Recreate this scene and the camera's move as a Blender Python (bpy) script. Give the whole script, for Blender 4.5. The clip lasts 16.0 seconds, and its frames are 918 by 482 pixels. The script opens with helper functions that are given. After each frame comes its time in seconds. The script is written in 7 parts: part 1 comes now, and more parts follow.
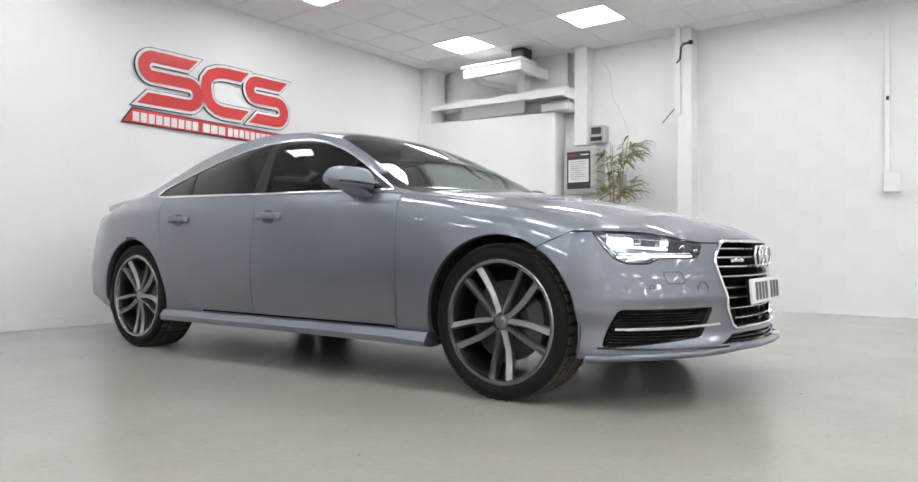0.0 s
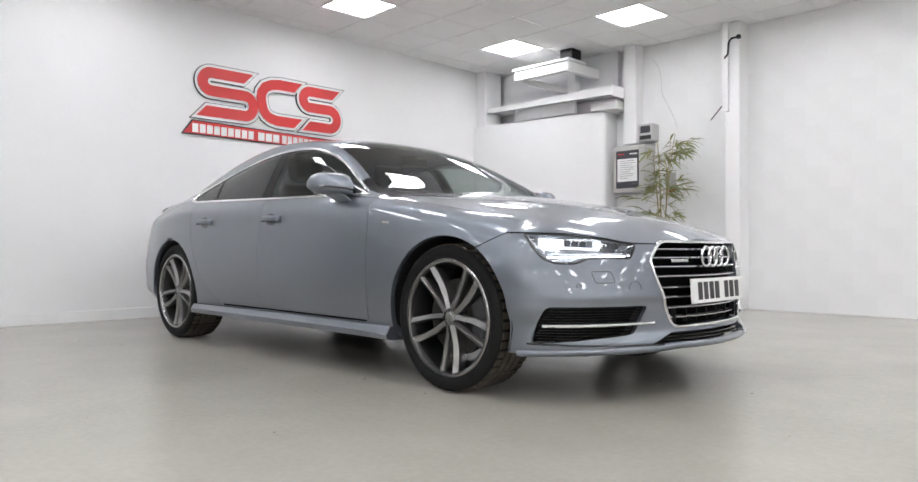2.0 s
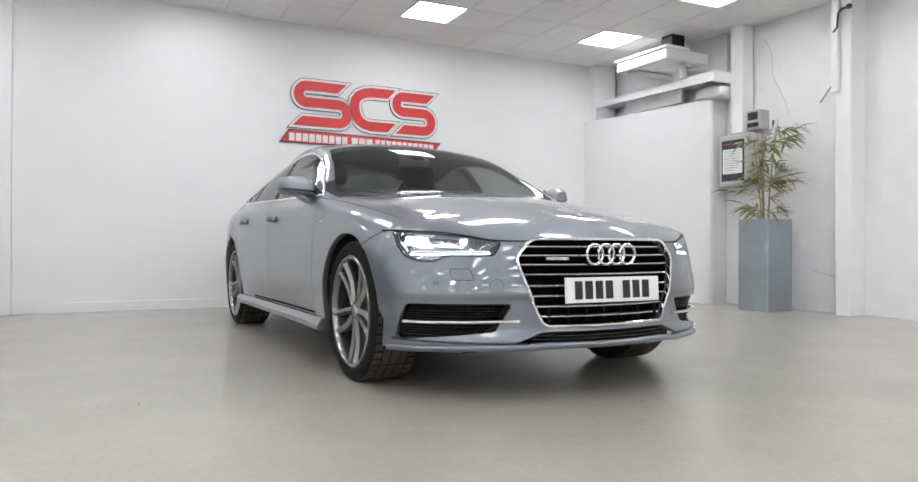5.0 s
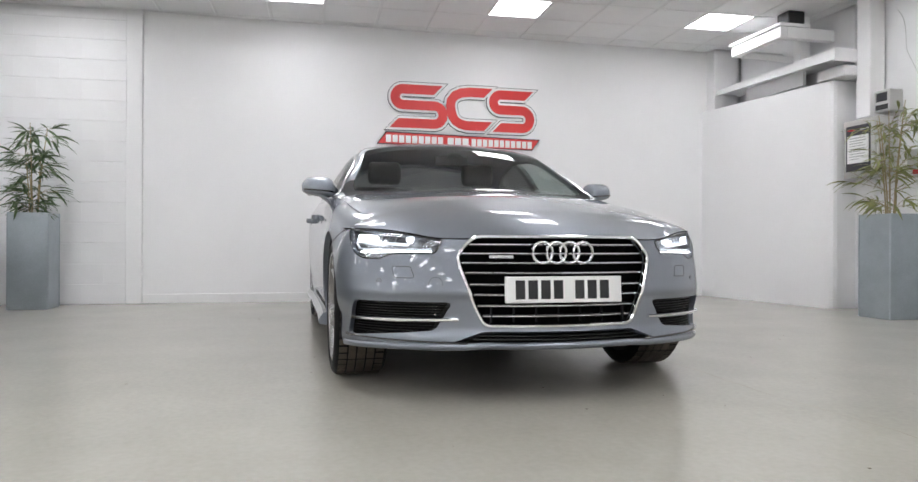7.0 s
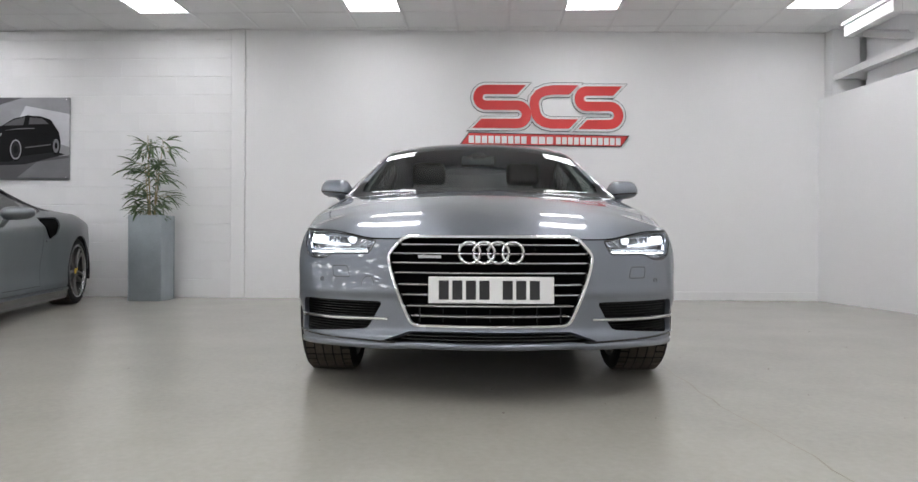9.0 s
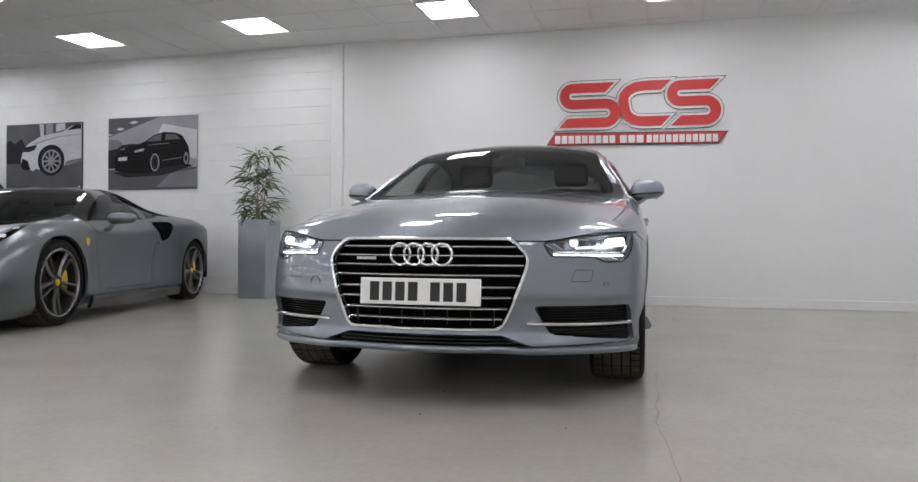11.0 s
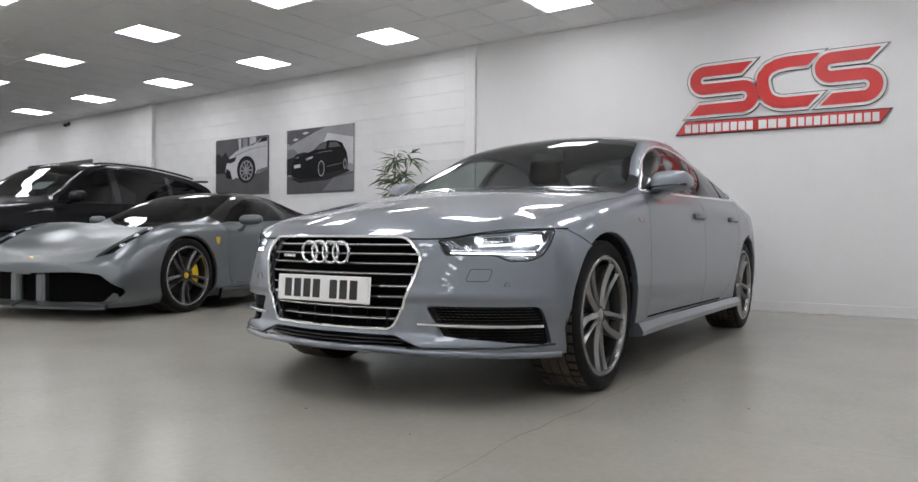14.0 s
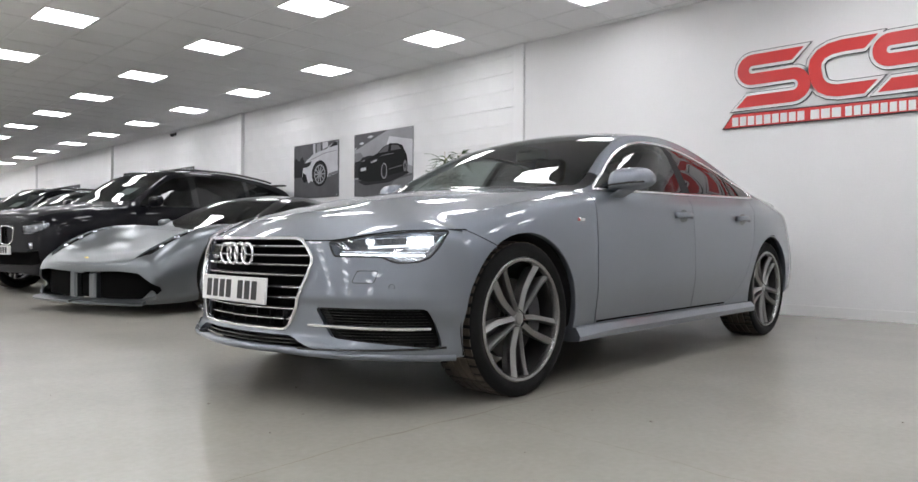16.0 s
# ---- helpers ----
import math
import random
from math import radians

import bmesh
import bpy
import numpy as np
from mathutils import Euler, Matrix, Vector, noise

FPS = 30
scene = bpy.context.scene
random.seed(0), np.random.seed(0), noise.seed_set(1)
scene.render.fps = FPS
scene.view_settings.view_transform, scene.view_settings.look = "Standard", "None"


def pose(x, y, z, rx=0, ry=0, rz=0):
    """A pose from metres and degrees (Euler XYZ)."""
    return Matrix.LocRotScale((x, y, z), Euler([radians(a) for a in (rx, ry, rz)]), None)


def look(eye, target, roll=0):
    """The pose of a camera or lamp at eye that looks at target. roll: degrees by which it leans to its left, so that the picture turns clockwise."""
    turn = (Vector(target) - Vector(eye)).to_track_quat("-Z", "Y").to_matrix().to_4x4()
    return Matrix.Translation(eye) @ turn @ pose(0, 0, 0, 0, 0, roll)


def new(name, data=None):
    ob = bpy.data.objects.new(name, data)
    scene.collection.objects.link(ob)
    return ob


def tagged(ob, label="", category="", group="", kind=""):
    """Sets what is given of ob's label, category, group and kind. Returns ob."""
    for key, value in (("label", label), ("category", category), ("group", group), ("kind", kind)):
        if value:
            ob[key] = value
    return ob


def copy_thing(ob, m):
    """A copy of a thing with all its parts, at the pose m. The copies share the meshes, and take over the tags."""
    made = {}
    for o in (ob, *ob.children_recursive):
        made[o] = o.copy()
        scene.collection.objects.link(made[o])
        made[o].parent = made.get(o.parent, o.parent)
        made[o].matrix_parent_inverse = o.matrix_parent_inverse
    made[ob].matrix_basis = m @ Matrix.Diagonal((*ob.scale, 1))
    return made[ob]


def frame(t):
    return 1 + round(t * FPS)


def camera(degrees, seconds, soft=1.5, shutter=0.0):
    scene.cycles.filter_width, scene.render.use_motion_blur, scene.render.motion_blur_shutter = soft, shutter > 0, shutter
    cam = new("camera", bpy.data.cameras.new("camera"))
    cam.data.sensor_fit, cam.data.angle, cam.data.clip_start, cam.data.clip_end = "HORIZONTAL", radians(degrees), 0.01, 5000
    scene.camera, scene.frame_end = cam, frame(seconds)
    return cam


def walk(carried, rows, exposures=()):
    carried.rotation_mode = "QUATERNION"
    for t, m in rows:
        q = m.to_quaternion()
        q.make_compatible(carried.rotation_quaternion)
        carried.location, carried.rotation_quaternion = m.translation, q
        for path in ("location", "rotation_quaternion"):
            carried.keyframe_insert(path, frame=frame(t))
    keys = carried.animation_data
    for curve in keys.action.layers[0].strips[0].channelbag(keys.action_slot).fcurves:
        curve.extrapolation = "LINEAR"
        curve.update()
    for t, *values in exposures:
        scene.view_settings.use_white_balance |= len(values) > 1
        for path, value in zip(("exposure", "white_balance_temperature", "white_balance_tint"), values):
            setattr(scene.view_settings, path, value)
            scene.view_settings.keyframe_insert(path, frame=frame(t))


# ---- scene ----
cam = camera(65.0, 16.0)
PATH = [
    (0, (0.180, 0.174, 0.660), (-1.0008, 1.7879, 0.6828), 0.05),
    (0.5, (0.302, 0.200, 0.665), (-0.9282, 1.7767, 0.6880), 0.04),
    (1, (0.471, 0.259, 0.667), (-0.8226, 1.7838, 0.6891), 0.05),
    (1.5, (0.663, 0.348, 0.667), (-0.6890, 1.8208, 0.6894), 0.05),
    (2, (0.864, 0.466, 0.667), (-0.5421, 1.8878, 0.6867), 0.06),
    (2.5, (1.063, 0.611, 0.666), (-0.3990, 1.9771, 0.6851), 0.08),
    (3, (1.251, 0.780, 0.665), (-0.2669, 2.0823, 0.6841), 0.09),
    (3.5, (1.425, 0.968, 0.665), (-0.1523, 2.1970, 0.6812), 0.10),
    (4, (1.584, 1.171, 0.665), (-0.0567, 2.3147, 0.6797), 0.13),
    (4.2, (1.643, 1.257, 0.666), (-0.0220, 2.3644, 0.6799), 0.14),
    (6.5, (2.137, 2.330, 0.672), (0.2238, 2.9092, 0.6772), 0.23),
    (7, (2.205, 2.577, 0.673), (0.2606, 3.0449, 0.6763), 0.25),
    (7.5, (2.259, 2.827, 0.675), (0.2912, 3.1822, 0.6788), 0.27),
    (8, (2.299, 3.078, 0.677), (0.3135, 3.3152, 0.6793), 0.30),
    (8.5, (2.327, 3.331, 0.678), (0.3299, 3.4484, 0.6789), 0.31),
    (9, (2.339, 3.583, 0.679), (0.3380, 3.5847, 0.6790), 0.33),
    (9.2, (2.339, 3.685, 0.679), (0.3391, 3.6380, 0.6810), 0.34),
    (11.3, (2.187, 4.729, 0.679), (0.2591, 4.1933, 0.6817), 0.39),
    (11.5, (2.156, 4.824, 0.679), (0.2406, 4.2467, 0.6798), 0.39),
    (12, (2.070, 5.056, 0.678), (0.1941, 4.3612, 0.6790), 0.39),
    (12.5, (1.968, 5.278, 0.679), (0.1396, 4.4683, 0.6773), 0.38),
    (13, (1.853, 5.489, 0.679), (0.0766, 4.5704, 0.6769), 0.38),
    (13.5, (1.726, 5.688, 0.681), (0.0027, 4.6739, 0.6793), 0.37),
    (14, (1.590, 5.875, 0.683), (-0.0827, 4.7789, 0.6811), 0.36),
    (14.5, (1.446, 6.054, 0.685), (-0.1763, 4.8841, 0.6837), 0.34),
    (15, (1.296, 6.228, 0.688), (-0.2772, 4.9922, 0.6867), 0.31),
    (15.5, (1.143, 6.404, 0.690), (-0.3787, 5.1053, 0.6889), 0.28),
    (16, (0.985, 6.596, 0.692), (-0.4758, 5.2306, 0.6895), 0.24),
]
EXPOSURES = [(0, 0.10), (3.5, 0.02), (7, -0.10), (9, -0.33), (12.5, -0.5), (14.5, -0.34), (16, -0.15)]
walk(cam, [(t, look(eye, target, roll)) for t, eye, target, roll in PATH], EXPOSURES)

# ---------------------------------------------------------------- world and light
world = bpy.data.worlds.new("showroom_world")
scene.world = world
world.use_nodes = True
world.node_tree.nodes["Background"].inputs["Color"].default_value = (0.8, 0.85, 0.9, 1)
world.node_tree.nodes["Background"].inputs["Strength"].default_value = 0.05
LAMP_POWER = 16.5

# ---------------------------------------------------------------- materials


def material(name, colour, rough=0.5, metal=0.0, coat=0.0, coat_rough=0.03, grain=0.0, grain_scale=200.0, stain=0.0, stain_scale=2.0, bump=0.0, bump_scale=300.0, specular=0.5, flakes=0.0, piece=0.0, rough_vary=0.0):
    """A procedural surface: base colour with fine grain, broad stains, relief and gloss variation."""
    m = bpy.data.materials.new(name)
    m.use_nodes = True
    nt = m.node_tree
    b = nt.nodes["Principled BSDF"]
    b.inputs["Base Color"].default_value = (*colour, 1)
    b.inputs["Roughness"].default_value = rough
    b.inputs["Metallic"].default_value = metal
    b.inputs["Coat Weight"].default_value = coat
    b.inputs["Coat Roughness"].default_value = coat_rough
    b.inputs["Specular IOR Level"].default_value = specular
    tex = nt.nodes.new("ShaderNodeTexCoord")

    def noise_node(scale, detail=4.0, rough_=0.55):
        n = nt.nodes.new("ShaderNodeTexNoise")
        n.inputs["Scale"].default_value = scale
        n.inputs["Detail"].default_value = detail
        n.inputs["Roughness"].default_value = rough_
        nt.links.new(tex.outputs["Object"], n.inputs["Vector"])
        return n

    def ramp(src, lo, hi):
        r = nt.nodes.new("ShaderNodeMapRange")
        r.inputs["From Min"].default_value, r.inputs["From Max"].default_value = 0.3, 0.7
        r.inputs["To Min"].default_value, r.inputs["To Max"].default_value = lo, hi
        nt.links.new(src, r.inputs["Value"])
        return r.outputs["Result"]

    def times(a, c):
        n = nt.nodes.new("ShaderNodeMath")
        n.operation = "MULTIPLY"
        nt.links.new(a, n.inputs[0])
        nt.links.new(c, n.inputs[1])
        return n.outputs[0]

    value = None
    if grain:
        value = ramp(noise_node(grain_scale, 3).outputs["Fac"], 1 - grain, 1 + grain)
    if stain:
        v = ramp(noise_node(stain_scale, 6, 0.62).outputs["Fac"], 1 - stain, 1 + stain * 0.5)
        value = times(value, v) if value else v
    if flakes:
        vo = nt.nodes.new("ShaderNodeTexVoronoi")
        vo.inputs["Scale"].default_value = 1400
        nt.links.new(tex.outputs["Object"], vo.inputs["Vector"])
        sep = nt.nodes.new("ShaderNodeSeparateColor")
        nt.links.new(vo.outputs["Color"], sep.inputs[0])
        r = nt.nodes.new("ShaderNodeMapRange")
        r.inputs["To Min"].default_value, r.inputs["To Max"].default_value = 1 - flakes, 1 + flakes
        nt.links.new(sep.outputs[0], r.inputs["Value"])
        value = times(value, r.outputs["Result"]) if value else r.outputs["Result"]
    if piece:
        info = nt.nodes.new("ShaderNodeObjectInfo")
        r = nt.nodes.new("ShaderNodeMapRange")
        r.inputs["To Min"].default_value, r.inputs["To Max"].default_value = 1 - piece, 1 + piece
        nt.links.new(info.outputs["Random"], r.inputs["Value"])
        value = times(value, r.outputs["Result"]) if value else r.outputs["Result"]
    if value:
        mix = nt.nodes.new("ShaderNodeVectorMath")
        mix.operation = "SCALE"
        mix.inputs[0].default_value = colour
        nt.links.new(value, mix.inputs["Scale"])
        nt.links.new(mix.outputs[0], b.inputs["Base Color"])
    if rough_vary:
        nt.links.new(ramp(noise_node(0.7, 3).outputs["Fac"], rough - rough_vary, rough + rough_vary), b.inputs["Roughness"])
    if bump:
        bn = nt.nodes.new("ShaderNodeBump")
        bn.inputs["Strength"].default_value = bump
        bn.inputs["Distance"].default_value = 0.002
        nt.links.new(noise_node(bump_scale, 4).outputs["Fac"], bn.inputs["Height"])
        nt.links.new(bn.outputs[0], b.inputs["Normal"])
    return m


def glowing(name, colour, strength):
    m = bpy.data.materials.new(name)
    m.use_nodes = True
    b = m.node_tree.nodes["Principled BSDF"]
    b.inputs["Base Color"].default_value = (*colour, 1)
    b.inputs["Emission Color"].default_value = (*colour, 1)
    b.inputs["Emission Strength"].default_value = strength
    return m


def glass(name, tint, rough=0.0):
    """Thin clear sheet: tinted see-through with a mirror gloss that grows at a slant."""
    m = bpy.data.materials.new(name)
    m.use_nodes = True
    nt = m.node_tree
    nt.nodes.remove(nt.nodes["Principled BSDF"])
    out = nt.nodes["Material Output"]
    clear = nt.nodes.new("ShaderNodeBsdfTransparent")
    clear.inputs["Color"].default_value = (*tint, 1)
    shine = nt.nodes.new("ShaderNodeBsdfGlossy")
    shine.inputs["Roughness"].default_value = rough
    facing = nt.nodes.new("ShaderNodeLayerWeight")
    facing.inputs["Blend"].default_value = 0.5
    power = nt.nodes.new("ShaderNodeMath")
    power.operation, power.inputs[1].default_value = "POWER", 5.0
    nt.links.new(facing.outputs["Facing"], power.inputs[0])
    fres = nt.nodes.new("ShaderNodeMapRange")
    fres.inputs["To Min"].default_value, fres.inputs["To Max"].default_value = 0.060, 0.95
    nt.links.new(power.outputs[0], fres.inputs["Value"])
    mix = nt.nodes.new("ShaderNodeMixShader")
    nt.links.new(fres.outputs[0], mix.inputs[0])
    nt.links.new(clear.outputs[0], mix.inputs[1])
    nt.links.new(shine.outputs[0], mix.inputs[2])
    nt.links.new(mix.outputs[0], out.inputs["Surface"])
    return m


M = {}
M["plaster"] = material("smooth_white_plaster", (0.845, 0.845, 0.85), 0.55, stain=0.025, stain_scale=0.9, grain=0.012, grain_scale=60, bump=0.06, bump_scale=120)
M["block"] = material("white_painted_block", (0.82, 0.82, 0.825), 0.5, stain=0.03, stain_scale=1.2, grain=0.02, grain_scale=90, bump=0.35, bump_scale=140, piece=0.004)
M["trim_white"] = material("white_gloss_paint", (0.84, 0.84, 0.84), 0.35, stain=0.04, stain_scale=3, bump=0.05)
M["tile"] = material("mineral_ceiling_tile", (0.87, 0.87, 0.87), 0.9, grain=0.06, grain_scale=220, stain=0.05, stain_scale=0.7, bump=0.3, bump_scale=400)
M["tbar"] = material("white_ceiling_grid", (0.80, 0.80, 0.80), 0.45, stain=0.02)
M["floor"] = material("beige_painted_concrete", (0.372, 0.356, 0.314), 0.23, stain=0.075, stain_scale=1.7, grain=0.04, grain_scale=35, bump=0.03, bump_scale=30)
M["crack"] = material("dark_floor_crack", (0.20, 0.18, 0.14), 0.9, stain=0.2)
M["zinc"] = material("brushed_zinc", (0.42, 0.47, 0.50), 0.42, metal=0.75, stain=0.14, stain_scale=3.5, grain=0.05, grain_scale=80, rough_vary=0.1)
M["bamboo_cane"] = material("bamboo_cane", (0.34, 0.27, 0.13), 0.5, stain=0.2, stain_scale=14)
M["leaf"] = material("bamboo_leaf", (0.072, 0.128, 0.038), 0.45, stain=0.35, stain_scale=9, grain=0.1)
M["leaf_pale"] = material("yellow_green_bamboo_leaf", (0.235, 0.255, 0.075), 0.45, stain=0.35, stain_scale=9, grain=0.1)
M["soil"] = material("dark_pebble_fill", (0.07, 0.06, 0.05), 0.9, grain=0.4, grain_scale=60, bump=0.6, bump_scale=60)
M["lamp"] = glowing("led_panel", (0.955, 0.957, 1.0), LAMP_POWER)
M["black"] = material("black_plastic", (0.015, 0.015, 0.016), 0.45, stain=0.1, bump=0.1)
M["recess"] = material("grey_board", (0.80, 0.80, 0.81), 0.8, stain=0.08, stain_scale=2)
M["sign_red"] = material("sign_red_acrylic", (0.66, 0.045, 0.045), 0.35, stain=0.05, stain_scale=3)
M["sign_white"] = material("sign_white_acrylic", (0.82, 0.82, 0.82), 0.35, stain=0.02)
M["sign_black"] = material("sign_black_edge", (0.012, 0.014, 0.02), 0.4, stain=0.1)
M["grey_box"] = material("grey_enamel_box", (0.50, 0.50, 0.485), 0.4, stain=0.04)
M["paper"] = material("printed_paper", (0.78, 0.78, 0.78), 0.6, stain=0.02)
M["ink"] = material("grey_print", (0.25, 0.25, 0.26), 0.6, stain=0.05)
M["dark_sheet"] = material("dark_notice_header", (0.04, 0.042, 0.05), 0.35, stain=0.1)

# ---------------------------------------------------------------- builders


def link_mesh(name, bm, mat, parent=None, smooth=False, label=""):
    me = bpy.data.meshes.new(name)
    bmesh.ops.recalc_face_normals(bm, faces=bm.faces)
    bm.to_mesh(me)
    bm.free()
    for mm in (mat if isinstance(mat, (list, tuple)) else [mat]):
        me.materials.append(mm)
    if smooth:
        me.polygons.foreach_set("use_smooth", [True] * len(me.polygons))
    ob = new(name, me)
    ob.parent = parent
    if label:
        ob["label"] = label
    return ob


def part(name, bm, mat, parent, label="", smooth=False):
    return link_mesh(name, bm, mat, parent, smooth, label)


def empty(name, m, label="", category="", group="", kind=""):
    ob = new(name)
    ob.empty_display_size = 0.1
    ob.matrix_basis = m
    return tagged(ob, label, category, group, kind)


def box_bm(lo, hi, bevel=0.0, bm=None, seg=1):
    own = bm is None
    bm = bm or bmesh.new()
    x0, y0, z0 = lo
    x1, y1, z1 = hi
    vs = [bm.verts.new(p) for p in ((x0, y0, z0), (x1, y0, z0), (x1, y1, z0), (x0, y1, z0), (x0, y0, z1), (x1, y0, z1), (x1, y1, z1), (x0, y1, z1))]
    fs = [bm.faces.new([vs[i] for i in f]) for f in ((0, 3, 2, 1), (4, 5, 6, 7), (0, 1, 5, 4), (1, 2, 6, 5), (2, 3, 7, 6), (3, 0, 4, 7))]
    if bevel:
        es = {e for f in fs for e in f.edges}
        bmesh.ops.bevel(bm, geom=list(es), offset=bevel, segments=seg, profile=0.5, affect="EDGES")
    return bm


def prism_bm(outline, z0, z1, bevel=0.0, bm=None):
    """An upright prism over a plan outline."""
    bm = bm or bmesh.new()
    lo = [bm.verts.new((x, y, z0)) for x, y in outline]
    hi = [bm.verts.new((x, y, z1)) for x, y in outline]
    n = len(outline)
    fs = [bm.faces.new(lo[::-1]), bm.faces.new(hi)]
    fs += [bm.faces.new((lo[i], lo[(i + 1) % n], hi[(i + 1) % n], hi[i])) for i in range(n)]
    if bevel:
        bmesh.ops.bevel(bm, geom=list({e for f in fs for e in f.edges}), offset=bevel, segments=2, profile=0.5, affect="EDGES")
    return bm


def tube_bm(points, radius, sides=8, closed=False, bm=None, taper=None):
    """A round rod swept along points."""
    bm = bm or bmesh.new()
    pts = [Vector(p) for p in points]
    n = len(pts)
    rings = []
    for i, p in enumerate(pts):
        a = pts[(i - 1) % n] if closed or i else p
        c = pts[(i + 1) % n] if closed or i < n - 1 else p
        d = (c - a).normalized()
        side = d.cross(Vector((0, 0, 1)))
        if side.length < 0.05:
            side = d.cross(Vector((0, 1, 0)))
        side.normalize()
        up = side.cross(d)
        r = radius if taper is None else radius * (1 + (taper - 1) * i / (n - 1))
        rings.append([bm.verts.new(p + r * (math.cos(k * 2 * math.pi / sides) * side + math.sin(k * 2 * math.pi / sides) * up)) for k in range(sides)])
    for i in range(n if closed else n - 1):
        a, c = rings[i], rings[(i + 1) % n]
        for k in range(sides):
            bm.faces.new((a[k], a[(k + 1) % sides], c[(k + 1) % sides], c[k]))
    if not closed:
        bm.faces.new(rings[0][::-1])
        bm.faces.new(rings[-1])
    return bm


# ---------------------------------------------------------------- the hall
WALL_X = -6.10          # face of the plastered wall that bears the sign
SIDE_Y = 8.35           # face of the wall beside the car
CEIL = 3.14
SKEW = math.atan(0.042)  # the long hall turns by this from the sign wall
HALL = pose(WALL_X, 0.92, 0, 0, 0, -math.degrees(SKEW))
FAR = 33.0              # length of the long hall
EAST = 21.5

# floor: one sheet
floor = link_mesh("floor", box_bm((-9.5, -35, -0.2), (EAST + 0.3, 9.0, 0.0)), M["floor"])
tagged(floor, "pale beige painted concrete showroom floor with soft sheen", "floor", kind="structure")


def wander(points, amp, rnd, step=0.12):
    out = []
    for (x0, y0), (x1, y1) in zip(points, points[1:]):
        n = max(2, int(math.hypot(x1 - x0, y1 - y0) / step))
        for i in range(n):
            k = i / n
            out.append((x0 + (x1 - x0) * k + rnd.uniform(-amp, amp), y0 + (y1 - y0) * k + rnd.uniform(-amp, amp)))
    out.append(points[-1])
    return out


def floor_crack(points, width, seed):
    rnd = random.Random(seed)
    pts = wander(points, 0.012, rnd)
    bm = bmesh.new()
    row = []
    for i, (x, y) in enumerate(pts):
        a, c = pts[max(i - 1, 0)], pts[min(i + 1, len(pts) - 1)]
        d = Vector((c[0] - a[0], c[1] - a[1])).normalized()
        w = width * rnd.uniform(0.3, 1.0)
        row.append((bm.verts.new((x - d.y * w, y + d.x * w, 0.0012)), bm.verts.new((x + d.y * w, y - d.x * w, 0.0012))))
    for a, c in zip(row, row[1:]):
        bm.faces.new((a[0], a[1], c[1], c[0]))
    return tagged(link_mesh("floor_crack", bm, M["crack"]), "thin irregular dark crack in the painted floor", "crack", kind="structure")


floor_crack([(-2.2, 4.72), (-1.2, 4.69), (-0.5, 4.68), (0.05, 4.71), (1.2, 4.74), (2.4, 4.76)], 0.005, 3)
floor_crack([(-1.18, 4.72), (-1.17, 5.1), (-1.1, 5.7), (-1.12, 6.6), (-1.05, 8.2)], 0.002, 4)

# tyre scuffs beside the car, and specks of grit
rnd = random.Random(12)
for k in range(9):
    x, y, turn, span = rnd.uniform(-3.5, -1.9), rnd.uniform(2.05, 2.75), rnd.uniform(-0.5, 0.9), rnd.uniform(0.10, 0.32)
    bow = rnd.uniform(-0.25, 0.25)
    pts = [(x + span * t * math.cos(turn + bow * t), y + span * t * math.sin(turn + bow * t)) for t in np.linspace(0, 1, 6)]
    bm = bmesh.new()
    row = [(bm.verts.new((a, c - 0.003 * math.sin(math.pi * (i + 0.5) / 6), 0.0011)), bm.verts.new((a, c + 0.003 * math.sin(math.pi * (i + 0.5) / 6), 0.0011))) for i, (a, c) in enumerate(pts)]
    for a, c in zip(row, row[1:]):
        bm.faces.new((a[0], a[1], c[1], c[0]))
    tagged(link_mesh("floor_scuff", bm, M["crack"]), "short dark rubber scuff on the painted floor", "scuff", kind="structure")
bm = bmesh.new()
for k in range(70):
    x, y, r = rnd.uniform(-5.5, 2.2), rnd.uniform(0.2, 7.6), rnd.uniform(0.002, 0.0065)
    ring = [(x + r * rnd.uniform(0.6, 1.2) * math.cos(a), y + r * rnd.uniform(0.6, 1.2) * math.sin(a)) for a in np.linspace(0, 2 * math.pi, 7, endpoint=False)]
    prism_bm(ring, 0.0004, 0.0024, bm=bm)
tagged(link_mesh("floor_grit", bm, M["crack"]), "scattered dark specks of grit on the floor", "grit", kind="stuff")

# walls
wall_west = link_mesh("wall_west", box_bm((WALL_X - 0.25, 1.085, 0), (WALL_X, SIDE_Y + 0.25, CEIL + 0.02)), M["plaster"])
tagged(wall_west, "smooth white plastered showroom wall bearing the red sign", "wall", kind="structure")
skirt = link_mesh("baseboard", box_bm((WALL_X, 1.09, 0.0), (WALL_X + 0.012, 7.78, 0.10), 0.003), M["trim_white"])
tagged(skirt, "low white painted skirting along the plastered wall", "baseboard", kind="structure")
pilaster = link_mesh("pilaster", box_bm((WALL_X - 0.2, 0.92, 0), (WALL_X + 0.03, 1.083, CEIL - 0.002), 0.006), M["plaster"])
tagged(pilaster, "square white painted pier between two walls", "pilaster", kind="structure")

COURSE, BLOCK = 0.2155, 0.44


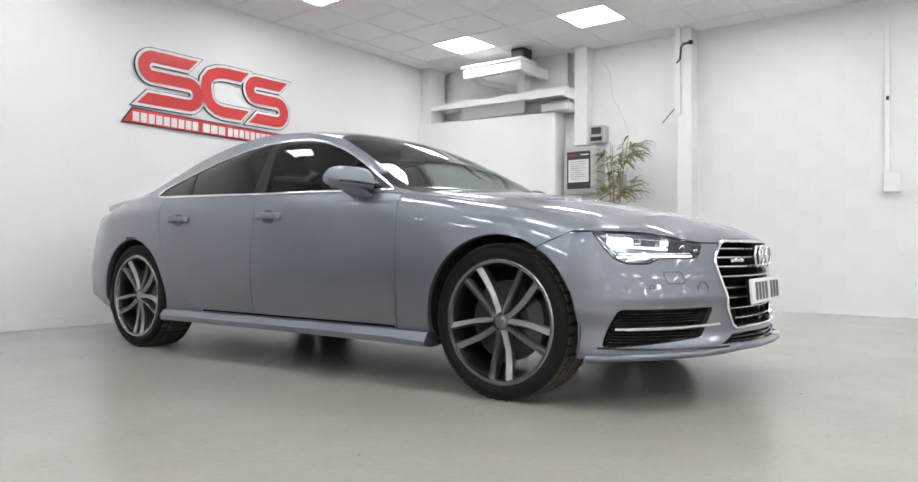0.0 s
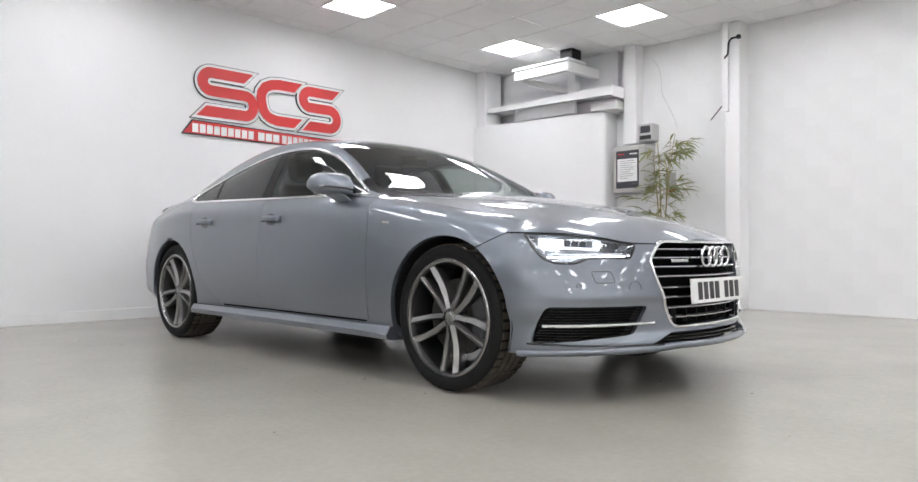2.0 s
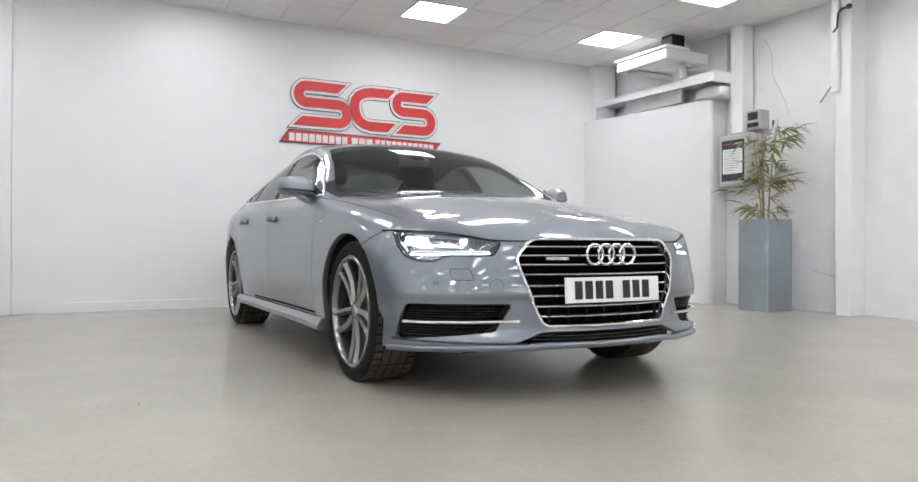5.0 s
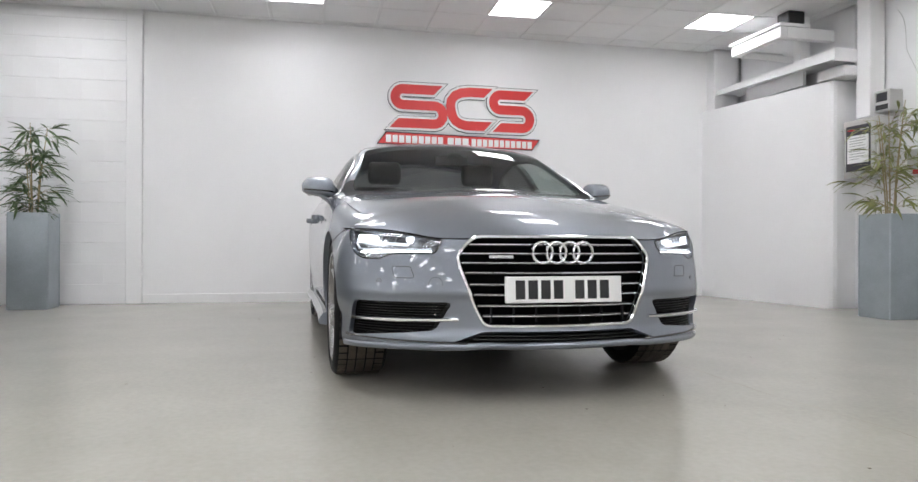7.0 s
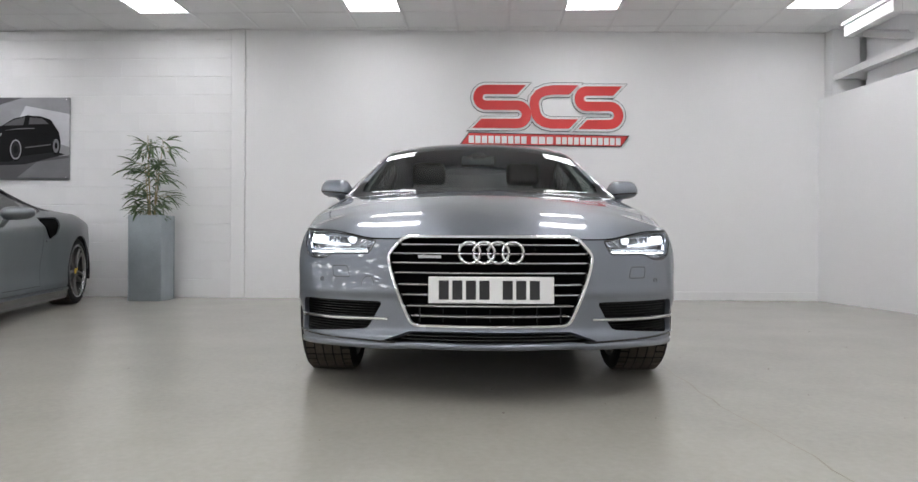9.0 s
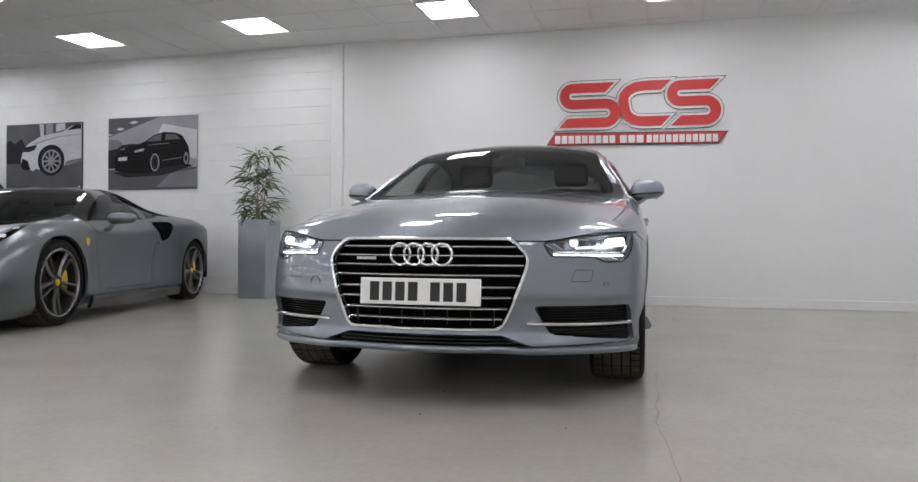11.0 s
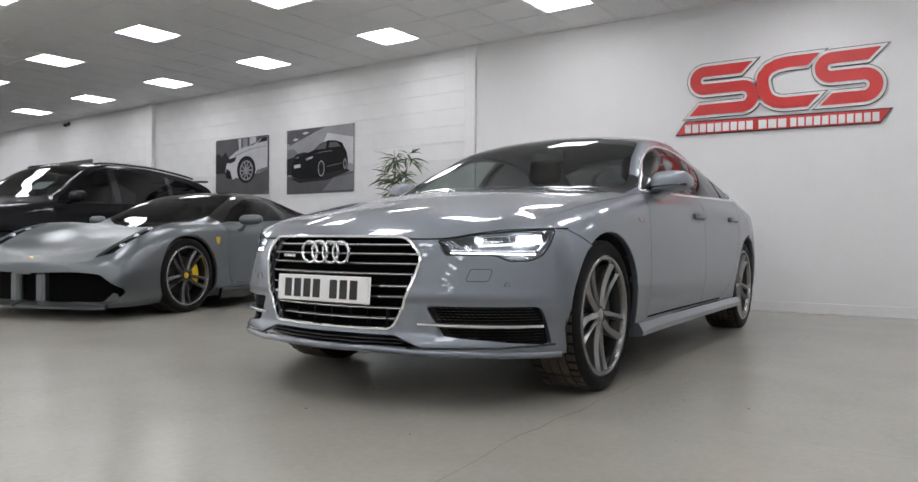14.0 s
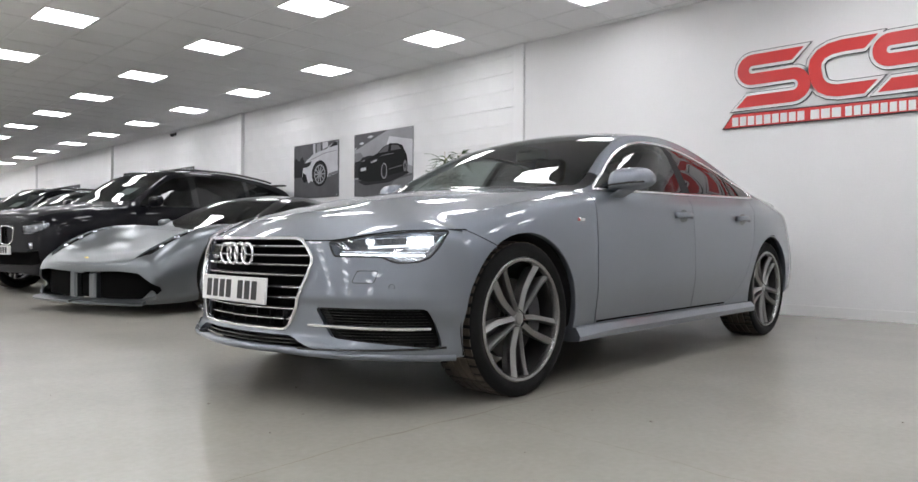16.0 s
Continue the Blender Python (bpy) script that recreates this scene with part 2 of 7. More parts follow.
def block_wall(name, m, length, height, label, near, groove=0.0045, joint=0.006, depth=0.005):
    """A blockwork wall along -y of its own frame, facing +x; the stretch `near` has loose blocks, the rest is joined."""
    base = tagged(link_mesh(name, box_bm((-0.25, -length, 0), (-depth, 0, height)), M["block"]), label, "wall", kind="structure")
    base.matrix_basis = m
    shared = {}

    def block_mesh(w, h):
        key = (round(w, 3), round(h, 3))
        if key not in shared:
            bm = bmesh.new()
            y0, y1, z0, z1, g = -w / 2, w / 2, -h / 2, h / 2, groove
            back = [bm.verts.new((-0.012, a, c)) for a, c in ((y0, z0), (y1, z0), (y1, z1), (y0, z1))]
            front = [bm.verts.new((0, a, c)) for a, c in ((y0, z0 + g), (y1, z0 + g), (y1, z1 - g), (y0, z1 - g))]
            bm.faces.new(front)
            for i in range(4):
                bm.faces.new((back[i], back[(i + 1) % 4], front[(i + 1) % 4], front[i]))
            bmesh.ops.recalc_face_normals(bm, faces=bm.faces)
            me = bpy.data.meshes.new("block")
            bm.to_mesh(me)
            bm.free()
            me.materials.append(M["block"])
            shared[key] = me
        return shared[key]

    verts, faces, singles = [], [], 0
    rnd = random.Random(len(name))
    row, z = 0, 0.0
    while z < height - 0.02:
        h = min(COURSE, height - z)
        y = 0.0
        first = BLOCK / 2 if row % 2 else BLOCK
        while y < length - 0.02:
            w = min(first, length - y)
            first = BLOCK
            c = (rnd.uniform(-0.0001, 0.0001), -(y + w / 2), z + h / 2)
            if near[0] <= y < near[1] and singles < 300 and w > 0.1:
                ob = new("block", block_mesh(w - 0.0003, h - joint))
                ob.parent = base
                ob.location = c
                singles += 1
            else:
                y0, y1, z0, z1, g = c[1] - w / 2 + 0.00015, c[1] + w / 2 - 0.00015, c[2] - h / 2 + joint / 2, c[2] + h / 2 - joint / 2, groove
                n = len(verts)
                verts += [(-0.012, y0, z0), (-0.012, y1, z0), (-0.012, y1, z1), (-0.012, y0, z1), (0, y0, z0 + g), (0, y1, z0 + g), (0, y1, z1 - g), (0, y0, z1 - g)]
                faces += [(n + 4, n + 5, n + 6, n + 7)] + [(n + i, n + (i + 1) % 4, n + 4 + (i + 1) % 4, n + 4 + i) for i in range(4)]
            y += w
        z += COURSE
        row += 1
    me = bpy.data.meshes.new("blockwork")
    me.from_pydata(verts, [], faces)
    me.materials.append(M["block"])
    rest = new("blockwork", me)
    rest.parent = base
    rest["kind"] = "stuff"
    return base


def plain_wall(name, lo, hi, label):
    return tagged(link_mesh(name, box_bm(lo, hi), M["plaster"]), label, "wall", kind="structure")


plain_wall("wall_east", (EAST, -35, 0), (EAST + 0.25, 9, CEIL + 0.02), "plain white showroom wall closing the hall")
plain_wall("wall_south", (-9.4, -34.2, 0), (EAST, -33.9, CEIL + 0.02), "plain white far end wall of the hall")
BLOCK_WALLS = [("wall_hall", HALL, FAR, CEIL, "white painted blockwork wall of the long showroom", (0.0, 8.8)),
               ("wall_north", pose(WALL_X + 27.8, SIDE_Y, 0, 0, 0, -90), 28.0, CEIL, "white painted blockwork wall behind the zinc planter", (16.6, 25.4), 0.0015, 0.001, 0.0012)]

# piers along the hall wall and the wall beside the car
for k, y in enumerate((-7.03, -14.1, -21.15, -28.2)):
    p = link_mesh("pilaster", box_bm((-0.02, y - 0.09, 0), (0.07, y + 0.09, CEIL - 0.002), 0.006), M["plaster"])
    p.matrix_basis = HALL
    tagged(p, "narrow white painted pier on the blockwork wall", "pilaster", kind="structure")
p = link_mesh("pilaster", box_bm((-2.61, SIDE_Y - 0.22, 0), (-2.45, SIDE_Y + 0.01, CEIL - 0.002), 0.006), M["plaster"])
tagged(p, "white painted pier on the wall beside the planter", "pilaster", kind="structure")

# ceiling: tiles in a grid, one mesh, turned with the hall
TILE = 0.575
GRID = pose(-4.93, 7.26, CEIL, 0, 0, -2.4)   # the first lamp's middle
NX0, NX1, NY0, NY1 = -4, 47, -72, 3
LAMP_COLS, LAMP_ROWS = range(0, 47, 3), range(0, -70, -4)
lamp_cells = {(i, j) for i in LAMP_COLS for j in LAMP_ROWS}
verts, faces, mats = [], [], []


def quad(a, b, c, d, mi):
    n = len(verts)
    verts.extend((a, b, c, d))
    faces.append((n, n + 1, n + 2, n + 3))
    mats.append(mi)


for i in range(NX0, NX1):
    for j in range(NY0, NY1):
        if (i, j) in lamp_cells:
            continue
        x, y, h, g = i * TILE, j * TILE, TILE / 2 - 0.012, 0.006
        quad((x - h + g, y - h + g, 0), (x - h + g, y + h - g, 0), (x + h - g, y + h - g, 0), (x + h - g, y - h + g, 0), 0)
        ring = [(-1, -1), (-1, 1), (1, 1), (1, -1)]
        for (ax, ay), (bx, by) in zip(ring, ring[1:] + ring[:1]):
            quad((x + ax * h, y + ay * h, 0.008), (x + bx * h, y + by * h, 0.008), (x + bx * (h - g), y + by * (h - g), 0), (x + ax * (h - g), y + ay * (h - g), 0), 0)
for i in range(NX0, NX1 + 1):
    x = (i - 0.5) * TILE
    quad((x - 0.013, (NY0 - 0.5) * TILE, 0.004), (x - 0.013, (NY1 - 0.5) * TILE, 0.004), (x + 0.013, (NY1 - 0.5) * TILE, 0.004), (x + 0.013, (NY0 - 0.5) * TILE, 0.004), 1)
for j in range(NY0, NY1 + 1):
    y = (j - 0.5) * TILE
    quad(((NX0 - 0.5) * TILE, y - 0.013, 0.0045), ((NX0 - 0.5) * TILE, y + 0.013, 0.0045), ((NX1 - 0.5) * TILE, y + 0.013, 0.0045), ((NX1 - 0.5) * TILE, y - 0.013, 0.0045), 1)
me = bpy.data.meshes.new("ceiling")
me.from_pydata(verts, [], faces)
me.materials.append(M["tile"])
me.materials.append(M["tbar"])
me.polygons.foreach_set("material_index", mats)
ceiling = new("ceiling", me)
ceiling.matrix_basis = GRID
tagged(ceiling, "suspended ceiling of square grey mineral tiles in a white grid", "ceiling", kind="structure")
roof_slab = link_mesh("roof_slab", box_bm((-10, -36, CEIL + 0.06), (EAST + 1, 9.6, CEIL + 0.25)), M["recess"])
tagged(roof_slab, "plain slab above the suspended ceiling", "roof", kind="structure")

# lamps let into the grid
proto = empty("ceiling_light", GRID, "square flush white LED ceiling panel, lit", "ceiling light", "LED panels in the ceiling grid")
h = TILE / 2 - 0.004
bm = bmesh.new()
for a, c in (((-h, -h), (h, -h + 0.018)), ((-h, h - 0.018), (h, h)), ((-h, -h + 0.018), (-h + 0.018, h - 0.018)), ((h - 0.018, -h + 0.018), (h, h - 0.018))):
    box_bm((a[0], a[1], -0.004), (c[0], c[1], 0.03), bm=bm)
part("frame", bm, M["tbar"], proto)
part("diffuser", box_bm((-h + 0.018, -h + 0.018, 0.002), (h - 0.018, h - 0.018, 0.02)), M["lamp"], proto, "glowing white diffuser")
for i in LAMP_COLS:
    for j in LAMP_ROWS:
        if (i, j) != (0, 0):
            copy_thing(proto, GRID @ Matrix.Translation((i * TILE, j * TILE, 0)))

# ---------------------------------------------------------------- the grey four-door coupe
M["paint"] = material("blue_grey_metallic_paint", (0.205, 0.226, 0.262), 0.42, metal=0.86, coat=1.0, coat_rough=0.008, flakes=0.12, stain=0.02, stain_scale=1.5)
M["paint"].node_tree.nodes["Principled BSDF"].inputs["Coat IOR"].default_value = 1.5
M["chrome"] = material("chrome", (0.84, 0.85, 0.86), 0.10, metal=1.0, stain=0.03)
M["satin"] = material("satin_chrome", (0.66, 0.67, 0.68), 0.22, metal=1.0, stain=0.03)
M["gloss_black"] = material("gloss_black_trim", (0.008, 0.008, 0.009), 0.12, coat=0.6, stain=0.1)
M["grille_black"] = material("grille_black_plastic", (0.007, 0.007, 0.008), 0.55, specular=0.2, stain=0.15, bump=0.1)
# body paint darkened: the shade in the handle recesses, put into the colour
M["grip_shade"] = material("painted_grip_shade", (0.055, 0.062, 0.072), 0.35, coat=0.5, stain=0.05)
M["void_black"] = material("unlit_black_opening", (0.004, 0.004, 0.004), 0.8, specular=0.05, stain=0.1)
M["rubber"] = material("tyre_rubber", (0.009, 0.009, 0.009), 0.72, specular=0.2, stain=0.2, stain_scale=8, grain=0.15, bump=0.25, bump_scale=250)
M["tread"] = material("dusty_tyre_tread", (0.075, 0.062, 0.048), 0.85, stain=0.35, stain_scale=10, grain=0.2, bump=0.4, bump_scale=150)
M["alloy"] = material("grey_alloy_wheel", (0.29, 0.287, 0.282), 0.32, metal=0.9, coat=0.2, stain=0.05, stain_scale=12)
M["rim_lip"] = material("turned_rim_lip", (0.30, 0.296, 0.292), 0.24, metal=0.95, stain=0.04, stain_scale=12)
M["barrel"] = material("dark_rim_barrel", (0.035, 0.035, 0.035), 0.4, metal=0.7, stain=0.1, stain_scale=12)
M["disc"] = material("cast_brake_disc", (0.055, 0.053, 0.051), 0.45, metal=0.8, stain=0.2, stain_scale=20)
M["caliper"] = material("dark_brake_caliper", (0.055, 0.055, 0.058), 0.5, stain=0.2, stain_scale=15)
M["cabin"] = material("black_cabin_trim", (0.018, 0.018, 0.020), 0.7, specular=0.25, grain=0.2, grain_scale=300, bump=0.2)
M["leather"] = material("black_leather", (0.012, 0.0115, 0.0115), 0.45, stain=0.2, stain_scale=12, bump=0.3, bump_scale=400)
M["headliner"] = material("pale_headliner", (0.30, 0.29, 0.28), 0.9, grain=0.05)
M["glass"] = glass("green_tint_glass", (0.66, 0.73, 0.71))
M["side_glass"] = glass("tinted_side_glass", (0.50, 0.55, 0.535))
M["privacy"] = glass("privacy_glass", (0.13, 0.132, 0.135))
M["clear"] = glass("clear_lens", (0.93, 0.95, 0.97))
M["mirror"] = material("mirror_glass", (0.85, 0.86, 0.87), 0.01, metal=1.0)
M["reflector"] = material("lamp_reflector", (0.55, 0.57, 0.60), 0.16, metal=1.0, stain=0.05)
M["lamp_grey"] = material("lamp_housing_grey", (0.22, 0.225, 0.235), 0.25, metal=0.7, stain=0.1)
M["led"] = glowing("headlamp_led", (0.93, 0.96, 1.0), 14.0)
M["drl"] = glowing("daytime_light_strip", (0.95, 0.97, 1.0), 7.0)
# added glow for the lamp's insides, in place of the beam's reflected light
M["shelf_glow"] = glowing("glowing_lamp_insides", (0.93, 0.96, 1.0), 1.6)
M["plate"] = material("white_plate", (0.80, 0.80, 0.79), 0.3, stain=0.02)
M["plate_ink"] = material("plate_black", (0.012, 0.012, 0.013), 0.35, stain=0.05)
M["red"] = material("badge_red", (0.55, 0.02, 0.03), 0.3, stain=0.05)
M["amber"] = material("amber_lens", (0.75, 0.28, 0.03), 0.2, stain=0.05)

from mathutils.bvhtree import BVHTree

def pchip(xs, ys):
    """Smooth curve through (xs, ys) that never overshoots."""
    xs, ys = np.array(xs, float), np.array(ys, float)
    order = np.argsort(xs)
    xs, ys = xs[order], ys[order]
    h = np.diff(xs)
    d = np.diff(ys) / h
    m = np.zeros(len(xs))
    for i in range(1, len(xs) - 1):
        if d[i - 1] * d[i] > 0:
            w1, w2 = 2 * h[i] + h[i - 1], h[i] + 2 * h[i - 1]
            m[i] = (w1 + w2) / (w1 / d[i - 1] + w2 / d[i])
    m[0], m[-1] = d[0], d[-1]

    def f(x):
        x = np.clip(x, xs[0], xs[-1])
        i = np.clip(np.searchsorted(xs, x, side="right") - 1, 0, len(xs) - 2)
        t = (x - xs[i]) / h[i]
        return (2 * t**3 - 3 * t**2 + 1) * ys[i] + (t**3 - 2 * t**2 + t) * h[i] * m[i] + (3 * t**2 - 2 * t**3) * ys[i + 1] + (t**3 - t**2) * h[i] * m[i + 1]
    return f


# front bumper: plan curve, widths and nose line by height
PLAN = np.array([(0.90, 0), (0.889, 0.15), (0.858, 0.30), (0.812, 0.44), (0.765, 0.56), (0.715, 0.66), (0.65, 0.75), (0.57, 0.825), (0.48, 0.88), (0.38, 0.91), (0.28, 0.930), (0.16, 0.942)])
PLAN_S = np.concatenate([[0], np.cumsum(np.hypot(*np.diff(PLAN, axis=0).T))])
plan_x, plan_y = pchip(PLAN_S, PLAN[:, 0]), pchip(PLAN_S, PLAN[:, 1])
nose_x = pchip([0.20, 0.235, 0.26, 0.31, 0.40, 0.432, 0.456, 0.50, 0.60, 0.66, 0.70, 0.74], [0.895, 0.912, 0.912, 0.885, 0.882, 0.884, 0.894, 0.887, 0.871, 0.859, 0.849, 0.832])
wide = pchip([0.20, 0.24, 0.27, 0.33, 0.42, 0.52, 0.60, 0.66, 0.70, 0.74], [0.955, 0.975, 0.978, 0.980, 1.0, 0.998, 0.990, 0.983, 0.974, 0.953])


def bumper(s, z):
    """Point of the front bumper's skin, s along its plan curve from the middle (left is +), at height z."""
    a = np.abs(s)
    k = (nose_x(z) - 0.28) / 0.62
    x = plan_x(a)
    # the corners lean back above the crease
    f = 1 - 0.13 * np.exp(-(((a - 0.77) / 0.17) ** 2)) * np.clip(z - 0.455, 0, 0.3)
    return np.stack([np.where(x > 0.28, 0.28 + (x - 0.28) * k * f, x), np.sign(s) * plan_y(a) * wide(z) * f, z + 0 * a], -1)


TYRE_R, RIM_R, HUB_Z = 0.346, 0.273, 0.343
BASE = 2.914
ARCH = 0.381

# keys by station: x, then y and z of sill edge, door foot, lower crease, shoulder line, belt, window top, roof edge; last the middle's z
BODY = [
    (0.34, 0.86, 0.23, 0.92, 0.30, 0.928, 0.52, 0.877, 0.735, 0.770, 0.788, 0.55, 0.832, 0.30, 0.858, 0.867),
    (0.17, 0.86, 0.23, 0.925, 0.30, 0.944, 0.52, 0.910, 0.782, 0.803, 0.823, 0.56, 0.867, 0.30, 0.895, 0.905),
    (0.00, 0.86, 0.23, 0.93, 0.30, 0.950, 0.50, 0.922, 0.820, 0.822, 0.853, 0.57, 0.898, 0.30, 0.925, 0.935),
    (-0.30, 0.87, 0.22, 0.925, 0.28, 0.944, 0.475, 0.922, 0.861, 0.838, 0.897, 0.60, 0.938, 0.30, 0.963, 0.972),
    (-0.50, 0.87, 0.215, 0.906, 0.266, 0.937, 0.458, 0.918, 0.879, 0.848, 0.924, 0.64, 0.957, 0.32, 0.978, 0.988),
    (-0.62, 0.87, 0.212, 0.899, 0.262, 0.934, 0.452, 0.916, 0.885, 0.854, 0.938, 0.79, 0.962, 0.62, 0.985, 1.035),
    (-0.75, 0.87, 0.21, 0.894, 0.260, 0.932, 0.448, 0.915, 0.889, 0.860, 0.947, 0.808, 1.000, 0.735, 1.035, 1.100),
    (-1.00, 0.87, 0.21, 0.891, 0.258, 0.930, 0.445, 0.914, 0.893, 0.867, 0.956, 0.735, 1.132, 0.672, 1.176, 1.230),
    (-1.30, 0.87, 0.21, 0.890, 0.258, 0.930, 0.446, 0.915, 0.896, 0.871, 0.963, 0.672, 1.265, 0.615, 1.310, 1.358),
    (-1.60, 0.87, 0.21, 0.890, 0.258, 0.930, 0.452, 0.917, 0.898, 0.873, 0.969, 0.645, 1.307, 0.580, 1.363, 1.416),
    (-1.90, 0.87, 0.21, 0.892, 0.260, 0.931, 0.462, 0.920, 0.900, 0.875, 0.975, 0.642, 1.303, 0.570, 1.378, 1.432),
    (-2.30, 0.875, 0.215, 0.900, 0.266, 0.936, 0.482, 0.927, 0.904, 0.875, 0.984, 0.660, 1.234, 0.565, 1.346, 1.416),
    (-2.60, 0.88, 0.22, 0.914, 0.276, 0.943, 0.502, 0.931, 0.907, 0.868, 0.991, 0.702, 1.138, 0.580, 1.278, 1.372),
    (-2.80, 0.88, 0.22, 0.930, 0.296, 0.945, 0.515, 0.930, 0.908, 0.860, 0.996, 0.755, 1.058, 0.605, 1.208, 1.322),
    (-3.00, 0.88, 0.225, 0.928, 0.305, 0.941, 0.525, 0.918, 0.905, 0.838, 0.994, 0.780, 1.026, 0.630, 1.128, 1.256),
    (-3.30, 0.85, 0.24, 0.905, 0.32, 0.918, 0.53, 0.885, 0.895, 0.795, 0.974, 0.750, 1.010, 0.630, 1.036, 1.140),
    (-3.60, 0.77, 0.26, 0.835, 0.33, 0.852, 0.52, 0.795, 0.880, 0.715, 0.940, 0.710, 0.984, 0.58, 1.000, 1.035),
    (-3.84, 0.60, 0.28, 0.700, 0.34, 0.715, 0.51, 0.640, 0.866, 0.585, 0.918, 0.590, 0.962, 0.50, 0.980, 0.995),
    (-4.02, 0.35, 0.30, 0.470, 0.36, 0.520, 0.50, 0.450, 0.846, 0.400, 0.890, 0.400, 0.930, 0.38, 0.948, 0.960),
]
STATIONS = np.array(BODY)


def spline(xs, ys):
    """Smooth curve through (xs, ys) with an even bend, free at its ends."""
    xs, ys = np.array(xs, float), np.array(ys, float)
    order = np.argsort(xs)
    xs, ys = xs[order], ys[order]
    n, h = len(xs), np.diff(xs)
    A, r = np.eye(n), np.zeros(n)
    for i in range(1, n - 1):
        A[i, i - 1:i + 2] = h[i - 1], 2 * (h[i - 1] + h[i]), h[i]
        r[i] = 6 * ((ys[i + 1] - ys[i]) / h[i] - (ys[i] - ys[i - 1]) / h[i - 1])
    m = np.linalg.solve(A, r)

    def f(x):
        x = np.clip(x, xs[0], xs[-1])
        i = np.clip(np.searchsorted(xs, x, side="right") - 1, 0, n - 2)
        a, c = xs[i + 1] - x, x - xs[i]
        return m[i] * a**3 / (6 * h[i]) + m[i + 1] * c**3 / (6 * h[i]) + (ys[i] / h[i] - m[i] * h[i] / 6) * a + (ys[i + 1] / h[i] - m[i + 1] * h[i] / 6) * c
    return f


FRONT = STATIONS[:, 0] > -0.55
REAR = STATIONS[:, 0] < -0.55
track = [spline(STATIONS[:, 0], STATIONS[:, i]) if i < 11 else pchip(STATIONS[:, 0], STATIONS[:, i]) for i in range(1, 16)]
roof_track = {i: spline(STATIONS[REAR, 0], STATIONS[REAR, i + 1]) for i in range(10, 15)}
bonnet_track = {i: np.poly1d(np.polyfit(STATIONS[FRONT, 0], STATIONS[FRONT, i + 1], 3)) for i in range(10, 15)}
SPLIT = (3, 6, 9, 6, 10, 6, 14)      # rows between the key lines
ROW = np.concatenate([[0], np.cumsum(SPLIT)])


def station(x):
    """One half cross-section at x, from the sill edge to the middle of the top."""
    on_bonnet = x > -0.50
    y = [float(track[2 * k](x)) for k in range(7)] + [0.0]
    z = [float(track[2 * k + 1](x)) for k in range(7)] + [float(track[14](x))]
    if on_bonnet:
        y[5], z[5], y[6], z[6], z[7] = (float(bonnet_track[i](x)) for i in range(10, 15))
    elif x < -0.62:
        y[5], z[5], y[6], z[6], z[7] = (float(roof_track[i](x)) for i in range(10, 15))
    chord = np.concatenate([[0], np.cumsum(np.maximum(np.hypot(np.diff(y), np.diff(z)), 1e-4))])
    # carry the curve past the middle so that the top is flat there
    cc = np.concatenate([chord, [2 * chord[-1] - chord[-2]]])
    u = np.concatenate([np.linspace(chord[k], chord[k + 1], SPLIT[k], endpoint=False) for k in range(7)] + [[chord[-1]]])
    if on_bonnet:
        ends = slice(3, None)
        cm = np.concatenate([cc[ends], [2 * chord[-1] - chord[-3], 2 * chord[-1] - chord[-4], 2 * chord[-1] - chord[-5]]])
        fy = spline(cm, y[3:] + [-y[-2], -y[-3], -y[-4], -y[-5]])
        fz = spline(cm, z[3:] + [z[-2], z[-3], z[-4], z[-5]])
    else:
        fy, fz = pchip(cc, y + [-y[-2]]), pchip(cc, z + [z[-2]])
    p = np.stack([np.full(len(u), x), fy(u), fz(u)], -1)
    p[-1, 1] = 0
    # flank: straight foot, a door that swells between the two creases, a nearly flat shoulder
    swell = (0.0, 0.0, 0.007, 0.002)
    for k in range(4):
        a, b = ROW[k], ROW[k + 1]
        if k == 3 and on_bonnet:
            continue
        w = np.linspace(0, 1, b - a + 1)
        dy, dz = y[k + 1] - y[k], z[k + 1] - z[k]
        n = math.hypot(dy, dz)
        out = swell[k] * 4 * w * (1 - w)
        p[a:b + 1, 1] = y[k] + dy * w + dz / n * out
        p[a:b + 1, 2] = z[k] + dz * w - dy / n * out
    # side glass is nearly flat between belt and roof frame
    w = min(1, max(0, (-0.66 - x) / 0.20)) * min(1, max(0, (x + 3.10) / 0.25))
    a, b = ROW[4], ROW[5]
    k = np.linspace(0, 1, b - a + 1)
    flat_y = p[a, 1] + (p[b, 1] - p[a, 1]) * k + 0.040 * k * (1 - k ** 8)
    flat_z = p[a, 2] + (p[b, 2] - p[a, 2]) * k + 0.010 * k * (1 - k)
    p[a:b + 1, 1] += w * (flat_y - p[a:b + 1, 1])
    p[a:b + 1, 2] += w * (flat_z - p[a:b + 1, 2])
    # round the creases: widely over the wing, narrowly along the doors
    front = min(1, max(0, (x + 0.75) / 0.55))
    front = front * front * (3 - 2 * front)
    for lap in range(14):
        f = 1.0 if lap < 2 else front * (0.5 if lap > 9 else 1.0)
        if f <= 0:
            break
        q = p.copy()
        lo, hi = ROW[1] + 1, ROW[4] if not on_bonnet else ROW[5]
        q[lo:hi, 1:] += 0.5 * f * (0.5 * (p[lo - 1:hi - 1, 1:] + p[lo + 1:hi + 1, 1:]) - p[lo:hi, 1:])
        p = q
    return p


